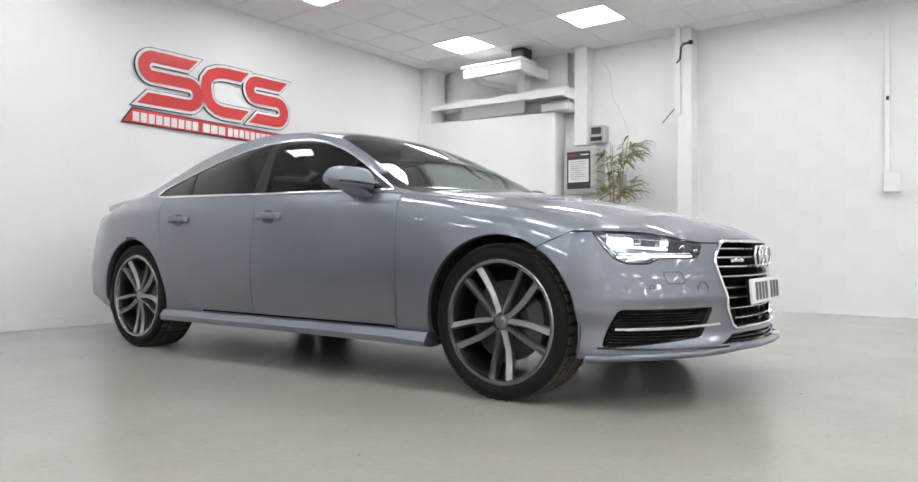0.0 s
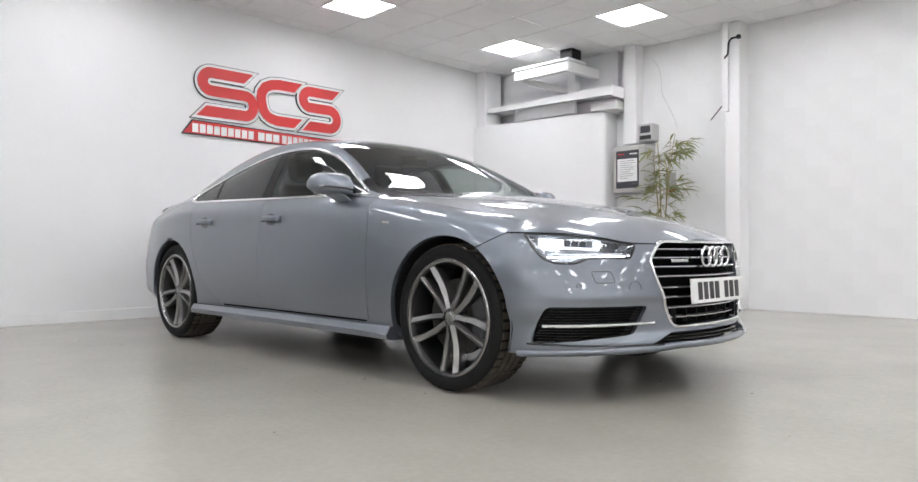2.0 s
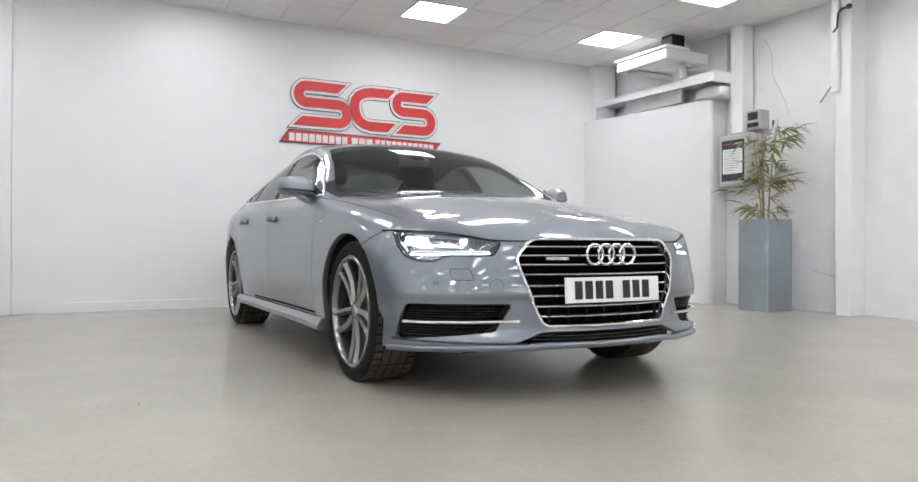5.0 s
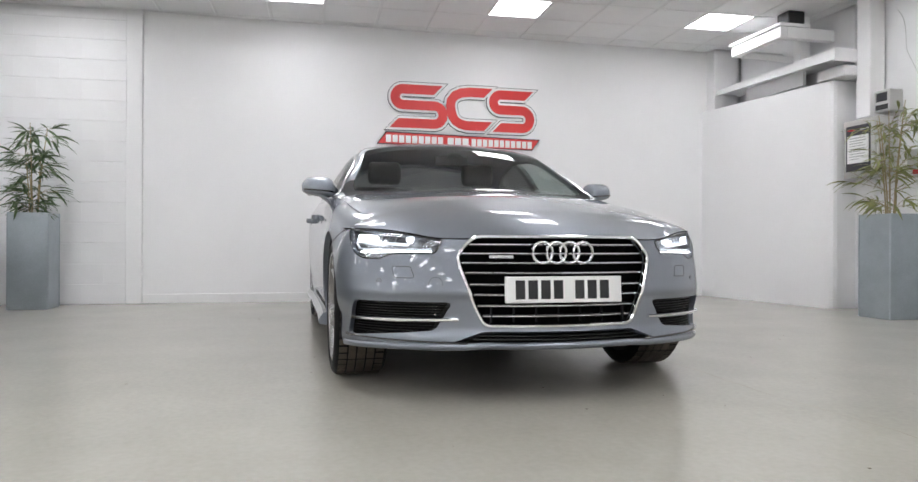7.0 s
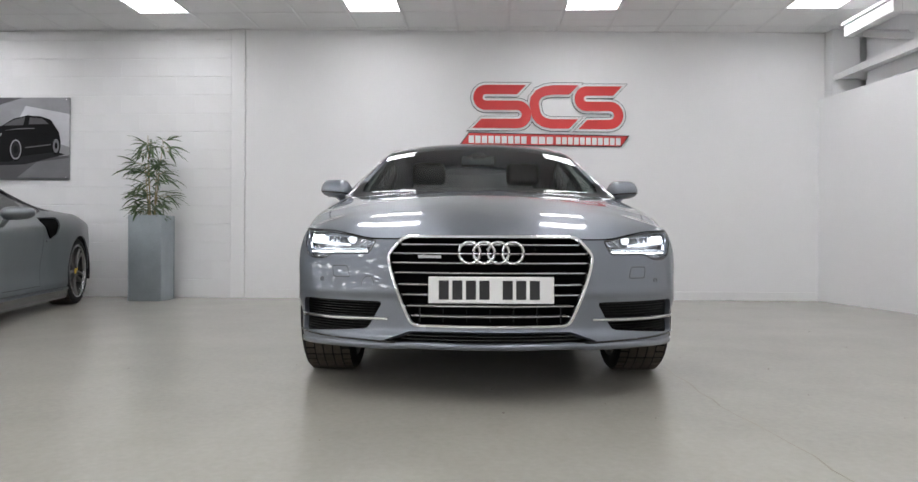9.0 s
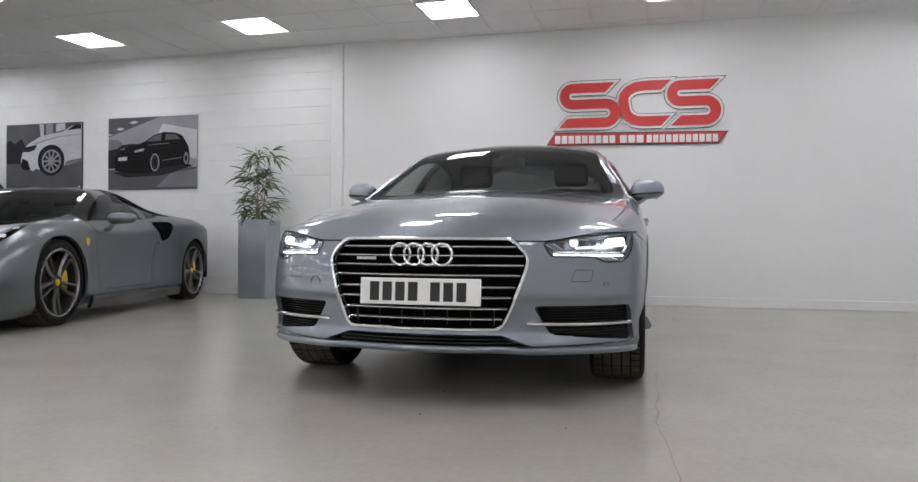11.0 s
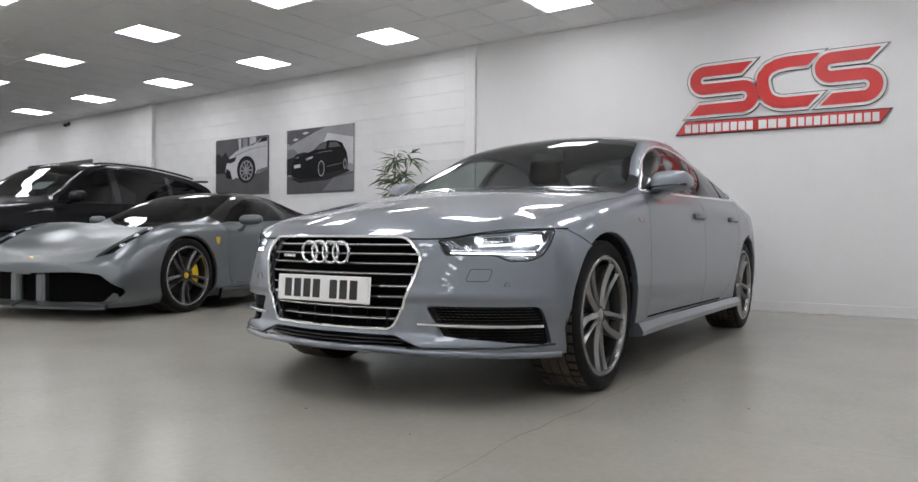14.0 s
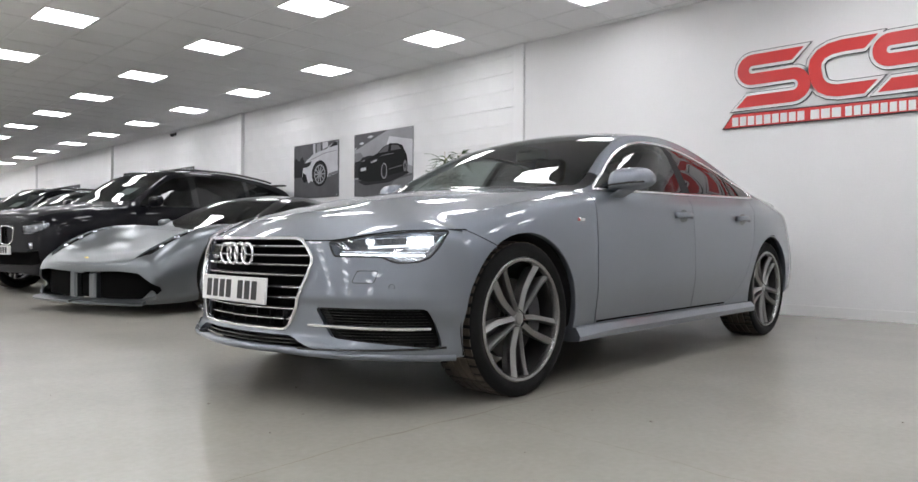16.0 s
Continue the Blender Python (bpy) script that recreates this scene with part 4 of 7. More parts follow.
sheet("body_shell", both(None), M["paint"], car)
sheet("bonnet", both("bonnet") + both("bonnet", src=nose_pieces), M["paint"], car)
for flip in (False, True):
    sheet("wing", [(*pieces["wing"], flip), (*nose_pieces["wing"], flip)], M["paint"], car)
    fd = sheet("door", [(*pieces["door_front"], flip)], M["paint"], car)
    rd = sheet("door", [(*pieces["door_rear"], flip)], M["paint"], car)
    sheet("window_pane", [(*pieces["window_front"], flip)], M["side_glass"], fd, "lightly tinted side glass")
    sheet("window_pane", [(*pieces["window_rear"], flip)], M["privacy"], rd, "dark privacy glass")
    sheet("quarter_window", [(*pieces["window_quarter"], flip)], M["privacy"], car, "dark privacy glass")
    sheet("door_pillar", [(*pieces["pillar"], flip)], M["grille_black"], car, "black pillar cover")
    sheet("mirror_sail", [(*pieces["sail"], flip)], M["gloss_black"], fd)
sheet("windscreen", both("windscreen"), M["glass"], car, "tinted windscreen")
sheet("rear_window", both("rear_window"), M["privacy"], car)
if "scuttle" in pieces:
    sheet("scuttle_panel", both("scuttle"), M["grille_black"], car, "black cowl panel below the windscreen")
# tail cap
bm = bmesh.new()
tail = [tuple(p) for p in half[-1]] + [(p[0], -p[1], p[2]) for p in half[-1][::-1]]
bm.faces.new([bm.verts.new(p) for p in tail])
part("tail_panel", bm, M["paint"], car)

# chrome round the side windows
for sgn in (1, -1):
    ring = [q for q in (lift_side(x, z) for x, z in resample(DLO, 0.03)) if q is not None]
    out = Vector((0, 0.0018, 0.0009))
    part("window_moulding", tube_bm([(p.x, sgn * (p.y + out.y), p.z + out.z) for p in ring], 0.0092, 10, closed=True), M["chrome"], car, "bright chrome window moulding", smooth=True)

# --- front bumper with its openings
GRILLE = rounded([(-0.385, 0.697), (0.385, 0.697), (0.455, 0.620), (0.445, 0.575), (0.345, 0.322), (-0.345, 0.322), (-0.445, 0.575), (-0.455, 0.620)], 0.035, 5)
LAMP = rounded([(1.062, 0.729), (0.865, 0.722), (0.70, 0.705), (0.522, 0.680), (0.535, 0.655), (0.555, 0.624), (0.765, 0.624), (0.825, 0.600), (0.91, 0.602), (0.965, 0.622), (1.01, 0.670)], 0.015, 3)
FOG = rounded([(0.945, 0.418), (0.47, 0.418), (0.505, 0.375), (0.56, 0.300), (1.035, 0.262), (0.995, 0.350)], 0.02, 3)
LOWER = rounded([(-0.35, 0.298), (0.35, 0.298), (0.50, 0.248), (-0.50, 0.248)], 0.012, 3)
NS, NZ = 201, 50
sv = np.linspace(-1, 1, NS)
grid = []
flat = []
for a in sv:
    col = []
    for k in np.linspace(0, 1, NZ):
        # the end follows the wheel arch and, above it, the joint with the wing
        z0 = 0.216 + 0.028 * max(0.0, 1 - (abs(a) * 1.36 / 0.55) ** 4)
        s_end = S_ARCH
        s = a * s_end
        zt = float(top_line(abs(s)))
        z = z0 + (zt - z0) * k
        arch_x = math.sqrt(max(ARCH**2 - (z - HUB_Z - 0.002) ** 2, 0))
        s_max = float(np.interp(-max(arch_x, 0.202), -PLAN[:, 0], PLAN_S)) if z < 0.671 else S_ARCH
        if abs(s) > 1.0:
            s = math.copysign(1.0 + (abs(s) - 1.0) / (S_ARCH - 1.0) * (max(s_max, 1.005) - 1.0), s)
        q = bumper(np.array(s), np.array(z))
        mix = min(1, max(0, (z - 0.50) / 0.13)) * min(1, max(0, (0.46 - q[0]) / 0.11))
        if mix > 0:
            w = lift_side(min(q[0], 0.338), z)
            if w is not None:
                q[1] += mix * (math.copysign(w.y + 0.0005, s) - q[1])
        col.append(q)
        flat.append((s, z))
    grid.append(col)
grid = np.array(grid)


def lift_bumper(s, z):
    return Vector(bumper(np.array(s), np.array(z)))


bskin = Skin(grid.reshape(-1, 3), [f[::-1] for f in grid_faces(NS, NZ)], flat, lift_bumper)
bskin.cut("grille", GRILLE)
for sgn in (1, -1):
    bskin.cut("lamp_left" if sgn > 0 else "lamp_right", [(sgn * s, z) for s, z in LAMP], only=(None,))
    bskin.cut("fog_left" if sgn > 0 else "fog_right", [(sgn * s, z) for s, z in FOG], only=(None,))
bskin.cut("lower", LOWER, only=(None,))
bp = bskin.pieces(gap=0.001, depth=0.022)
front = sheet("front_bumper", [(*bp[None], False)], M["paint"], car)


def sunk(piece, depth, grow=1.0):
    """The same faces, pushed into the car."""
    pts, fs = piece
    mid = sum((Vector(p) for p in pts), Vector()) / len(pts)
    return [mid + (Vector(p) - mid) * grow + Vector((-depth, 0, 0)) for p in pts], fs


def on_bumper(s, z, out=0.0):
    p = bumper(np.array(float(s)), np.array(float(z)))
    q = bumper(np.array(float(s) + 0.002), np.array(float(z)))
    t = Vector(q - p)
    n = t.cross(Vector((0, 0, 1))).normalized()
    if n.x < 0:
        n = -n
    return Vector(p) + n * out, n


# grille: backing, slats, frame, emblem rings, plate
g = new("grille")
g.empty_display_size = 0.1
g.parent = car
sheet("backing", [(*sunk(bp["grille"], 0.055), False)], M["void_black"], g, "black grille backing")
ring = [on_bumper(s, z, 0.002) for s, z in resample(GRILLE, 0.03)]
part("grille_frame", strip_bm([p for p, n in ring], [n for p, n in ring], 0.014, 0.009, closed=True), M["chrome"], g, "chrome grille surround")


def grille_half(z):
    xs_ = [(0.322, 0.345), (0.575, 0.445), (0.620, 0.455), (0.697, 0.385)]
    return float(np.interp(z, [a for a, b in xs_], [b for a, b in xs_]))


for z in (0.664, 0.626, 0.586, 0.544, 0.495, 0.452, 0.405, 0.362):
    hwid = grille_half(z) - 0.012
    line = [on_bumper(s, z, -0.020) for s in np.linspace(-hwid, hwid, 31)]
    part("slat", strip_bm([p for p, n in line], [n for p, n in line], 0.0065, 0.008), M["chrome"], g, "thin chrome slat")
    line = [on_bumper(s, z - 0.002, -0.035) for s in np.linspace(-hwid, hwid, 31)]
    part("slat_web", strip_bm([p for p, n in line], [n for p, n in line], 0.010, 0.022), M["grille_black"], g)
for k in range(-6, 7):
    if k % 2 == 0:
        part("grille_rib", box_bm((0.815, k * 0.05 - 0.003, 0.335), (0.835, k * 0.05 + 0.003, 0.40)), M["grille_black"], g)
nose_p, nose_n = on_bumper(0, 0.628, 0.012)
badge = new("emblem")
badge.parent = g
for k in range(4):
    pts = [(nose_p.x + 0.002 * (k % 2) - 0.10 * ((0.0600 * (k - 1.5)) ** 2), 0.0602 * (k - 1.5) + 0.044 * math.cos(a), 0.630 + 0.044 * math.sin(a)) for a in np.linspace(0, 2 * math.pi, 40, endpoint=False)]
    part("ring", tube_bm(pts, 0.0062, 10, closed=True), M["chrome"], badge, "chrome ring", smooth=True)
bm = box_bm((-0.002, -0.052, -0.007), (0.004, 0.052, 0.007), 0.002)
o = part("model_badge", bm, M["satin"], g, "small satin badge bar")
o.matrix_basis = Matrix.Translation(on_bumper(-0.265, 0.612, -0.006)[0]) @ pose(0, 0, 0, 0, 0, -16)
plate = new("number_plate")
plate.parent = car
plate.matrix_basis = pose(on_bumper(0, 0.476, 0.0)[0].x + 0.005, 0, 0.476, 0, -4, 0)
part("plate_board", box_bm((-0.012, -0.26, -0.0555), (0.004, 0.26, 0.0555), 0.004, seg=2), M["plate"], plate, "white number plate")
for k, y in enumerate((-0.196, -0.140, -0.084, -0.028, 0.068, 0.124, 0.180)):
    part("plate_bar", box_bm((0.003, y - 0.021, -0.0395), (0.0052, y + 0.021, 0.0395), 0.001), M["plate_ink"], plate, "black bar")
part("plate_holder", box_bm((-0.05, -0.17, -0.05), (-0.011, 0.17, 0.05)), M["grille_black"], plate)

for sgn, side in ((1, "left"), (-1, "right")):
    # side intakes
    f = new("side_intake")
    f.parent = front
    sheet("backing", [(*sunk(bp["fog_" + side], 0.05, 0.99), False)], M["void_black"], f, "black honeycomb intake")
    bm = bmesh.new()
    for r_ in range(14):
        z = 0.272 + r_ * 0.0115
        for c in range(26):
            s = 0.48 + c * 0.0225 + (0.011 if r_ % 2 else 0)
            if inside(FOG, s, z) and inside(FOG, s + 0.02, z):
                a, n = on_bumper(sgn * s, z, -0.030)
                b, n2 = on_bumper(sgn * (s + 0.017), z, -0.030)
                strip_bm([a, b], [n, n2], 0.004, 0.010, bm=bm)
    part("honeycomb", bm, M["gloss_black"], f)
    line = [on_bumper(sgn * s, 0.346 - 0.006 * (s - 0.46) / 0.53, 0.006) for s in np.linspace(0.452, 0.972, 24)]
    part("blade", strip_bm([p for p, n in line], [n for p, n in line], 0.014, 0.010), M["chrome"], f, "chrome blade across the intake")
    # thin black strip painting the shadow line between bumper and lip
    line = [on_bumper(sgn * s, 0.250 + 0.012 * (s - 0.42) / 0.6, 0.004) for s in np.linspace(0.42, 1.05, 26)]
    part("lip_line", strip_bm([p for p, n in line], [n for p, n in line], 0.008, 0.004), M["gloss_black"], front, "black strip painted as the shadow line above the lip")
    # washer cover and parking sensor
    cover = rounded([(0.755, 0.568), (0.662, 0.568), (0.640, 0.520), (0.735, 0.520)], 0.012, 3)
    line = [on_bumper(sgn * s, z, 0.0002) for s, z in resample(cover, 0.02)]
    part("washer_cover", strip_bm([p for p, n in line], [n for p, n in line], 0.0035, 0.0006, closed=True), M["caliper"], front, "headlamp washer cover outline")
    p, n = on_bumper(sgn * 0.81, 0.505, 0.0)
    bm = spin_bm([(0.0001, 0.0015), (0.009, 0.001), (0.011, -0.002)], 20, closed=False)
    o = part("parking_sensor", bm, M["paint"], front)
    o.matrix_basis = Matrix.Translation(p) @ n.to_track_quat("Y", "Z").to_matrix().to_4x4()
    bm = spin_bm([(0.0105, 0.0012), (0.0125, 0.0012), (0.0125, -0.002), (0.0105, -0.002)], 20)
    o = part("sensor_ring", bm, M["caliper"], front)
    o.matrix_basis = Matrix.Translation(p) @ n.to_track_quat("Y", "Z").to_matrix().to_4x4()
p, n = on_bumper(-0.545, 0.495, 0.0003)
bm = spin_bm([(0.029, 0.0006), (0.031, 0.0006), (0.031, -0.002), (0.029, -0.002)], 32)
o = part("tow_cover", bm, M["caliper"], front, "round towing eye cover")
o.matrix_basis = Matrix.Translation(p) @ n.to_track_quat("Y", "Z").to_matrix().to_4x4()
sheet("lower_intake", [(*sunk(bp["lower"], 0.06), False)], M["void_black"], front, "black lower air intake")
for z in (0.266, 0.280):
    line = [on_bumper(s, z, -0.03) for s in np.linspace(-0.40, 0.40, 31)]
    part("intake_bar", strip_bm([p for p, n in line], [n for p, n in line], 0.006, 0.012), M["gloss_black"], front)
# splitter lip below the bumper
rows_ = []
for s in np.linspace(-1.10, 1.10, 91):
    z = 0.246 - 0.008 * min(1, max(0, (abs(s) - 0.34) / 0.12)) - 0.016 * max(0, (abs(s) - 0.5) / 0.6) ** 2
    p, n = on_bumper(s, 0.238, 0.0)
    k = 0.016 * (1 - (abs(s) / 1.10) ** 4)
    rows_.append([Vector((p.x, p.y, z + 0.008)) - n * 0.03, Vector((p.x, p.y, z + 0.007)) + n * k, Vector((p.x, p.y, z - 0.006)) + n * (k + 0.002), Vector((p.x, p.y, z - 0.018)) + n * (k * 0.4), Vector((p.x, p.y, z - 0.026)) - n * 0.05])
bm = bmesh.new()
vs = [[bm.verts.new(q) for q in r_] for r_ in rows_]
for a, c in zip(vs, vs[1:]):
    for i in range(4):
        bm.faces.new((a[i], a[i + 1], c[i + 1], c[i]))
part("splitter", bm, M["paint"], front, "body-colour front lip", smooth=True)

# --- shut line between bonnet and nose
for sgn in (1, -1):
    line = [on_bumper(sgn * s, float(top_line(s)) - 0.003, 0.0004) for s in np.linspace(0.004, S_CORNER, 60)]
    part("bonnet_gap", strip_bm([p for p, n in line], [n for p, n in line], 0.0055, 0.0012), M["void_black"], front, "dark shut line under the bonnet edge")

# --- headlamps
for sgn, side in ((1, "left"), (-1, "right")):
    h_ = new("headlight")
    h_.parent = car
    h_["label"] = "lit white LED headlight under a clear lens"
    lens = sheet("lens", [(*bp["lamp_" + side], False)], M["clear"], h_, "clear lens")
    k = bp["lamp_" + side]
    pts, fs = k
    flat_pts = [Vector(p) for p in pts]
    sheet("housing", [([p + Vector((-0.070, -sgn * 0.030, 0.0)) for p in flat_pts], fs, False)], M["lamp_grey"], h_, "grey lamp housing")
    rim_line = [on_bumper(sgn * s, z, -0.003) for s, z in resample(LAMP, 0.03)]
    bm = bmesh.new()
    lo_ = [bm.verts.new(p) for p, n in rim_line]
    hi_ = [bm.verts.new(p + Vector((-0.070, -sgn * 0.030, 0))) for p, n in rim_line]
    for i in range(len(lo_)):
        bm.faces.new((lo_[i], lo_[(i + 1) % len(lo_)], hi_[(i + 1) % len(lo_)], hi_[i]))
    part("bezel", bm, M["reflector"], h_, "bright inner bezel")
    rim_line = [on_bumper(sgn * s, z, 0.0003) for s, z in resample(LAMP, 0.03)]
    part("seal", strip_bm([p for p, n in rim_line], [n for p, n in rim_line], 0.007, 0.0012, closed=True), M["gloss_black"], h_, "black lamp seal")
    # daytime strips: along the foot and up the outer end
    for off, zz in ((0.0, 0.6445), (0.0, 0.6320)):
        line = [on_bumper(sgn * s, zz - 0.004 * (s - 0.57) / 0.4, -0.018) for s in np.linspace(0.575, 0.945, 22)]
        part("day_light", strip_bm([p for p, n in line], [n for p, n in line], 0.0055, 0.005), M["drl"] if zz < 0.64 else M["reflector"], h_, "white light strip")
    line = [on_bumper(sgn * (0.955 + 0.085 * k_), 0.640 + 0.075 * k_, -0.016) for k_ in np.linspace(0, 1, 8)]
    part("day_light", strip_bm([p for p, n in line], [n for p, n in line], 0.010, 0.005), M["reflector"], h_)
    for j in range(3):
        line = [on_bumper(sgn * (0.62 - 0.018 * j), 0.652, -0.02), on_bumper(sgn * (0.575 - 0.018 * j), 0.682 - 0.003 * j, -0.02)]
        part("chevron", strip_bm([p for p, n in line], [n for p, n in line], 0.006, 0.004), M["reflector"], h_, "bright inner chevron")
    for j in range(4):
        line = [on_bumper(sgn * (0.80 + 0.022 * j), 0.624, -0.02), on_bumper(sgn * (0.845 + 0.022 * j), 0.608, -0.02)]
        part("fin", strip_bm([p for p, n in line], [n for p, n in line], 0.007, 0.004), M["reflector"], h_)
    # main beam: a bright strip of cells between two reflector shelves; the lower one emits to brighten the lamp
    for zz, wid, mat, lab in ((0.6925, 0.026, "led", "glowing white main beam strip"), (0.7085, 0.006, "reflector", "bright reflector shelf"), (0.6740, 0.009, "shelf_glow", "reflector shelf with an added glow of its own")):
        line = [on_bumper(sgn * s, zz - 0.010 * (0.99 - s) / 0.2, -0.030) for s in np.linspace(0.87 if mat == "led" else 0.70, 0.985, 14)]
        part("main_beam" if mat == "led" else "reflector_shelf", strip_bm([p for p, n in line], [n for p, n in line], wid, 0.006), M[mat], h_, lab)
    for j in range(7):
        s = 0.985 - 0.036 * j
        line = [on_bumper(sgn * s, 0.679 - 0.0016 * j, -0.024), on_bumper(sgn * (s - 0.006), 0.706 - 0.0018 * j, -0.024)]
        part("cell_wall", strip_bm([p for p, n in line], [n for p, n in line], 0.0035, 0.008), M["reflector"], h_)
    p, n = on_bumper(sgn * 0.70, 0.684, -0.036)
    o = part("projector", spin_bm([(0.0001, 0.010), (0.012, 0.007), (0.016, 0.0), (0.019, -0.012)], 20, closed=False), M["shelf_glow"], h_, "glowing projector lens", smooth=True)
    o.matrix_basis = Matrix.Translation(p) @ (n * 0.6 + Vector((1, 0, 0))).to_track_quat("Y", "Z").to_matrix().to_4x4()

# --- wheels
for x in (0.0, -BASE):
    for sgn in (1, -1):
        y = 0.918 if x == 0 else 0.914
        make_wheel(car, pose(x, sgn * y, HUB_Z, 0, 0, 0) @ (Matrix.Identity(4) if sgn > 0 else pose(0, 0, 0, 0, 0, 180)), M["alloy"], M["alloy"])
        # arch liner
        bm = bmesh.new()
        arc = []
        for k in range(33):
            a = radians(-18 + 216 * k / 32)
            rr = ARCH + 0.008
            arc.append([bm.verts.new((x + rr * math.cos(a), sgn * yy, HUB_Z + rr * math.sin(a))) for yy in (0.895 if x == 0 else 0.88, 0.60)] + [bm.verts.new((x + 0.02 * math.cos(a), sgn * 0.595, HUB_Z + 0.02 * math.sin(a)))])
        for a, c in zip(arc, arc[1:]):
            for i in range(2):
                bm.faces.new((a[i], a[i + 1], c[i + 1], c[i]))
        part("arch_liner", bm, M["cabin"], car, "black wheel arch liner", smooth=True)
        # folded arch lip
        lip = []
        for k in range(49):
            a = radians(-22 + 224 * k / 48)
            px, pz = x + (ARCH + 0.004) * math.cos(a), HUB_Z + 0.002 + (ARCH + 0.004) * math.sin(a)
            if px > 0.19:
                s_ = float(np.interp(-px, -PLAN[:, 0], PLAN_S))
                q = lift_bumper(s_, pz) if pz < 0.669 else lift_side(px, pz)
            else:
                q = lift_side(px, pz)
            if q is not None and pz > 0.22:
                lip.append((px, sgn * (q.y - 0.006), pz))
        part("arch_lip", tube_bm(lip, 0.0055, 6), M["paint"], car, smooth=True)

# --- underside, sills
part("underbody", box_bm((-3.75, -0.58, 0.18), (0.56, 0.58, 0.42), 0.03), M["cabin"], car, "black underbody")
part("sill_floor", box_bm((-2.50, -0.86, 0.195), (-0.42, 0.86, 0.26), 0.02), M["cabin"], car)
for sgn in (1, -1):
    rows_ = []
    for x in np.linspace(-0.37, -2.53, 60):
        y, z = float(track[4](x)) + 0.002, 0.252
        lead = min(1, max(0, (x + 0.62) / 0.25))
        rows_.append([(x, sgn * (y - 0.055), z + 0.026), (x, sgn * (y - 0.006), z + 0.022), (x, sgn * (y + 0.020), z - 0.010 - 0.010 * lead), (x, sgn * (y + 0.014), z - 0.040), (x, sgn * (y - 0.03), z - 0.048), (x, sgn * (y - 0.10), z - 0.046)])
    bm = bmesh.new()
    vs = [[bm.verts.new(q) for q in r_] for r_ in rows_]
    for a, c in zip(vs, vs[1:]):
        for i in range(5):
            bm.faces.new((a[i], a[i + 1], c[i + 1], c[i]))
    bm.faces.new(vs[0])
    bm.faces.new(vs[-1][::-1])
    part("side_skirt", bm, M["paint"], car, "body-colour side skirt", smooth=True).data.set_sharp_from_angle(angle=radians(25))

for sgn in (1, -1):
    seam = [lift_side(x, 0.286) for x in np.linspace(-0.60, -2.16, 40)]
    seam = [Vector((p.x, sgn * (p.y + 0.0008), p.z)) for p in seam if p is not None]
    part("sill_seam", strip_bm(seam, [(0, sgn, -0.2)] * len(seam), 0.010, 0.0012), M["void_black"], car, "dark seam above the side skirt")
    line = [lift_side(0.203 + (0.338 - 0.203) * k, 0.671 + (0.737 - 0.671) * k) for k in np.linspace(0, 1, 12)]
    line = [Vector((p.x, sgn * (p.y + 0.0006), p.z)) for p in line if p is not None]
    part("panel_joint", strip_bm(line, [(0, sgn, 0.1)] * len(line), 0.0045, 0.0008), M["grille_black"], car, "dark joint between wing and bumper")
    line = [lift_side(-2.345 - 0.110 * k, 0.990 + 0.172 * k) for k in np.linspace(0, 1, 8)]
    line = [Vector((p.x, sgn * (p.y + 0.001), p.z)) for p in line if p is not None]
    part("window_divider", strip_bm(line, [(0, sgn * 0.9, 0.4)] * len(line), 0.012, 0.003), M["grille_black"], car, "black window divider")
rows_ = []
for y in np.linspace(-0.60, 0.60, 25):
    zz = 1.0 + 0.012 * (1 - (y / 0.60) ** 2)
    xx = -3.90 + 0.16 * (y / 0.60) ** 2
    rows_.append([(xx + 0.14, y, zz - 0.006), (xx, y, zz + 0.014), (xx - 0.012, y, zz + 0.008), (xx, y, zz - 0.03)])
bm = bmesh.new()
vs = [[bm.verts.new(q) for q in r_] for r_ in rows_]
for p_, q_ in zip(vs, vs[1:]):
    for i in range(4):
        bm.faces.new((p_[i], p_[(i + 1) % 4], q_[(i + 1) % 4], q_[i]))
bm.faces.new(vs[0])
bm.faces.new(vs[-1][::-1])
part("boot_spoiler", bm, M["paint"], car, "slim body-colour boot spoiler")

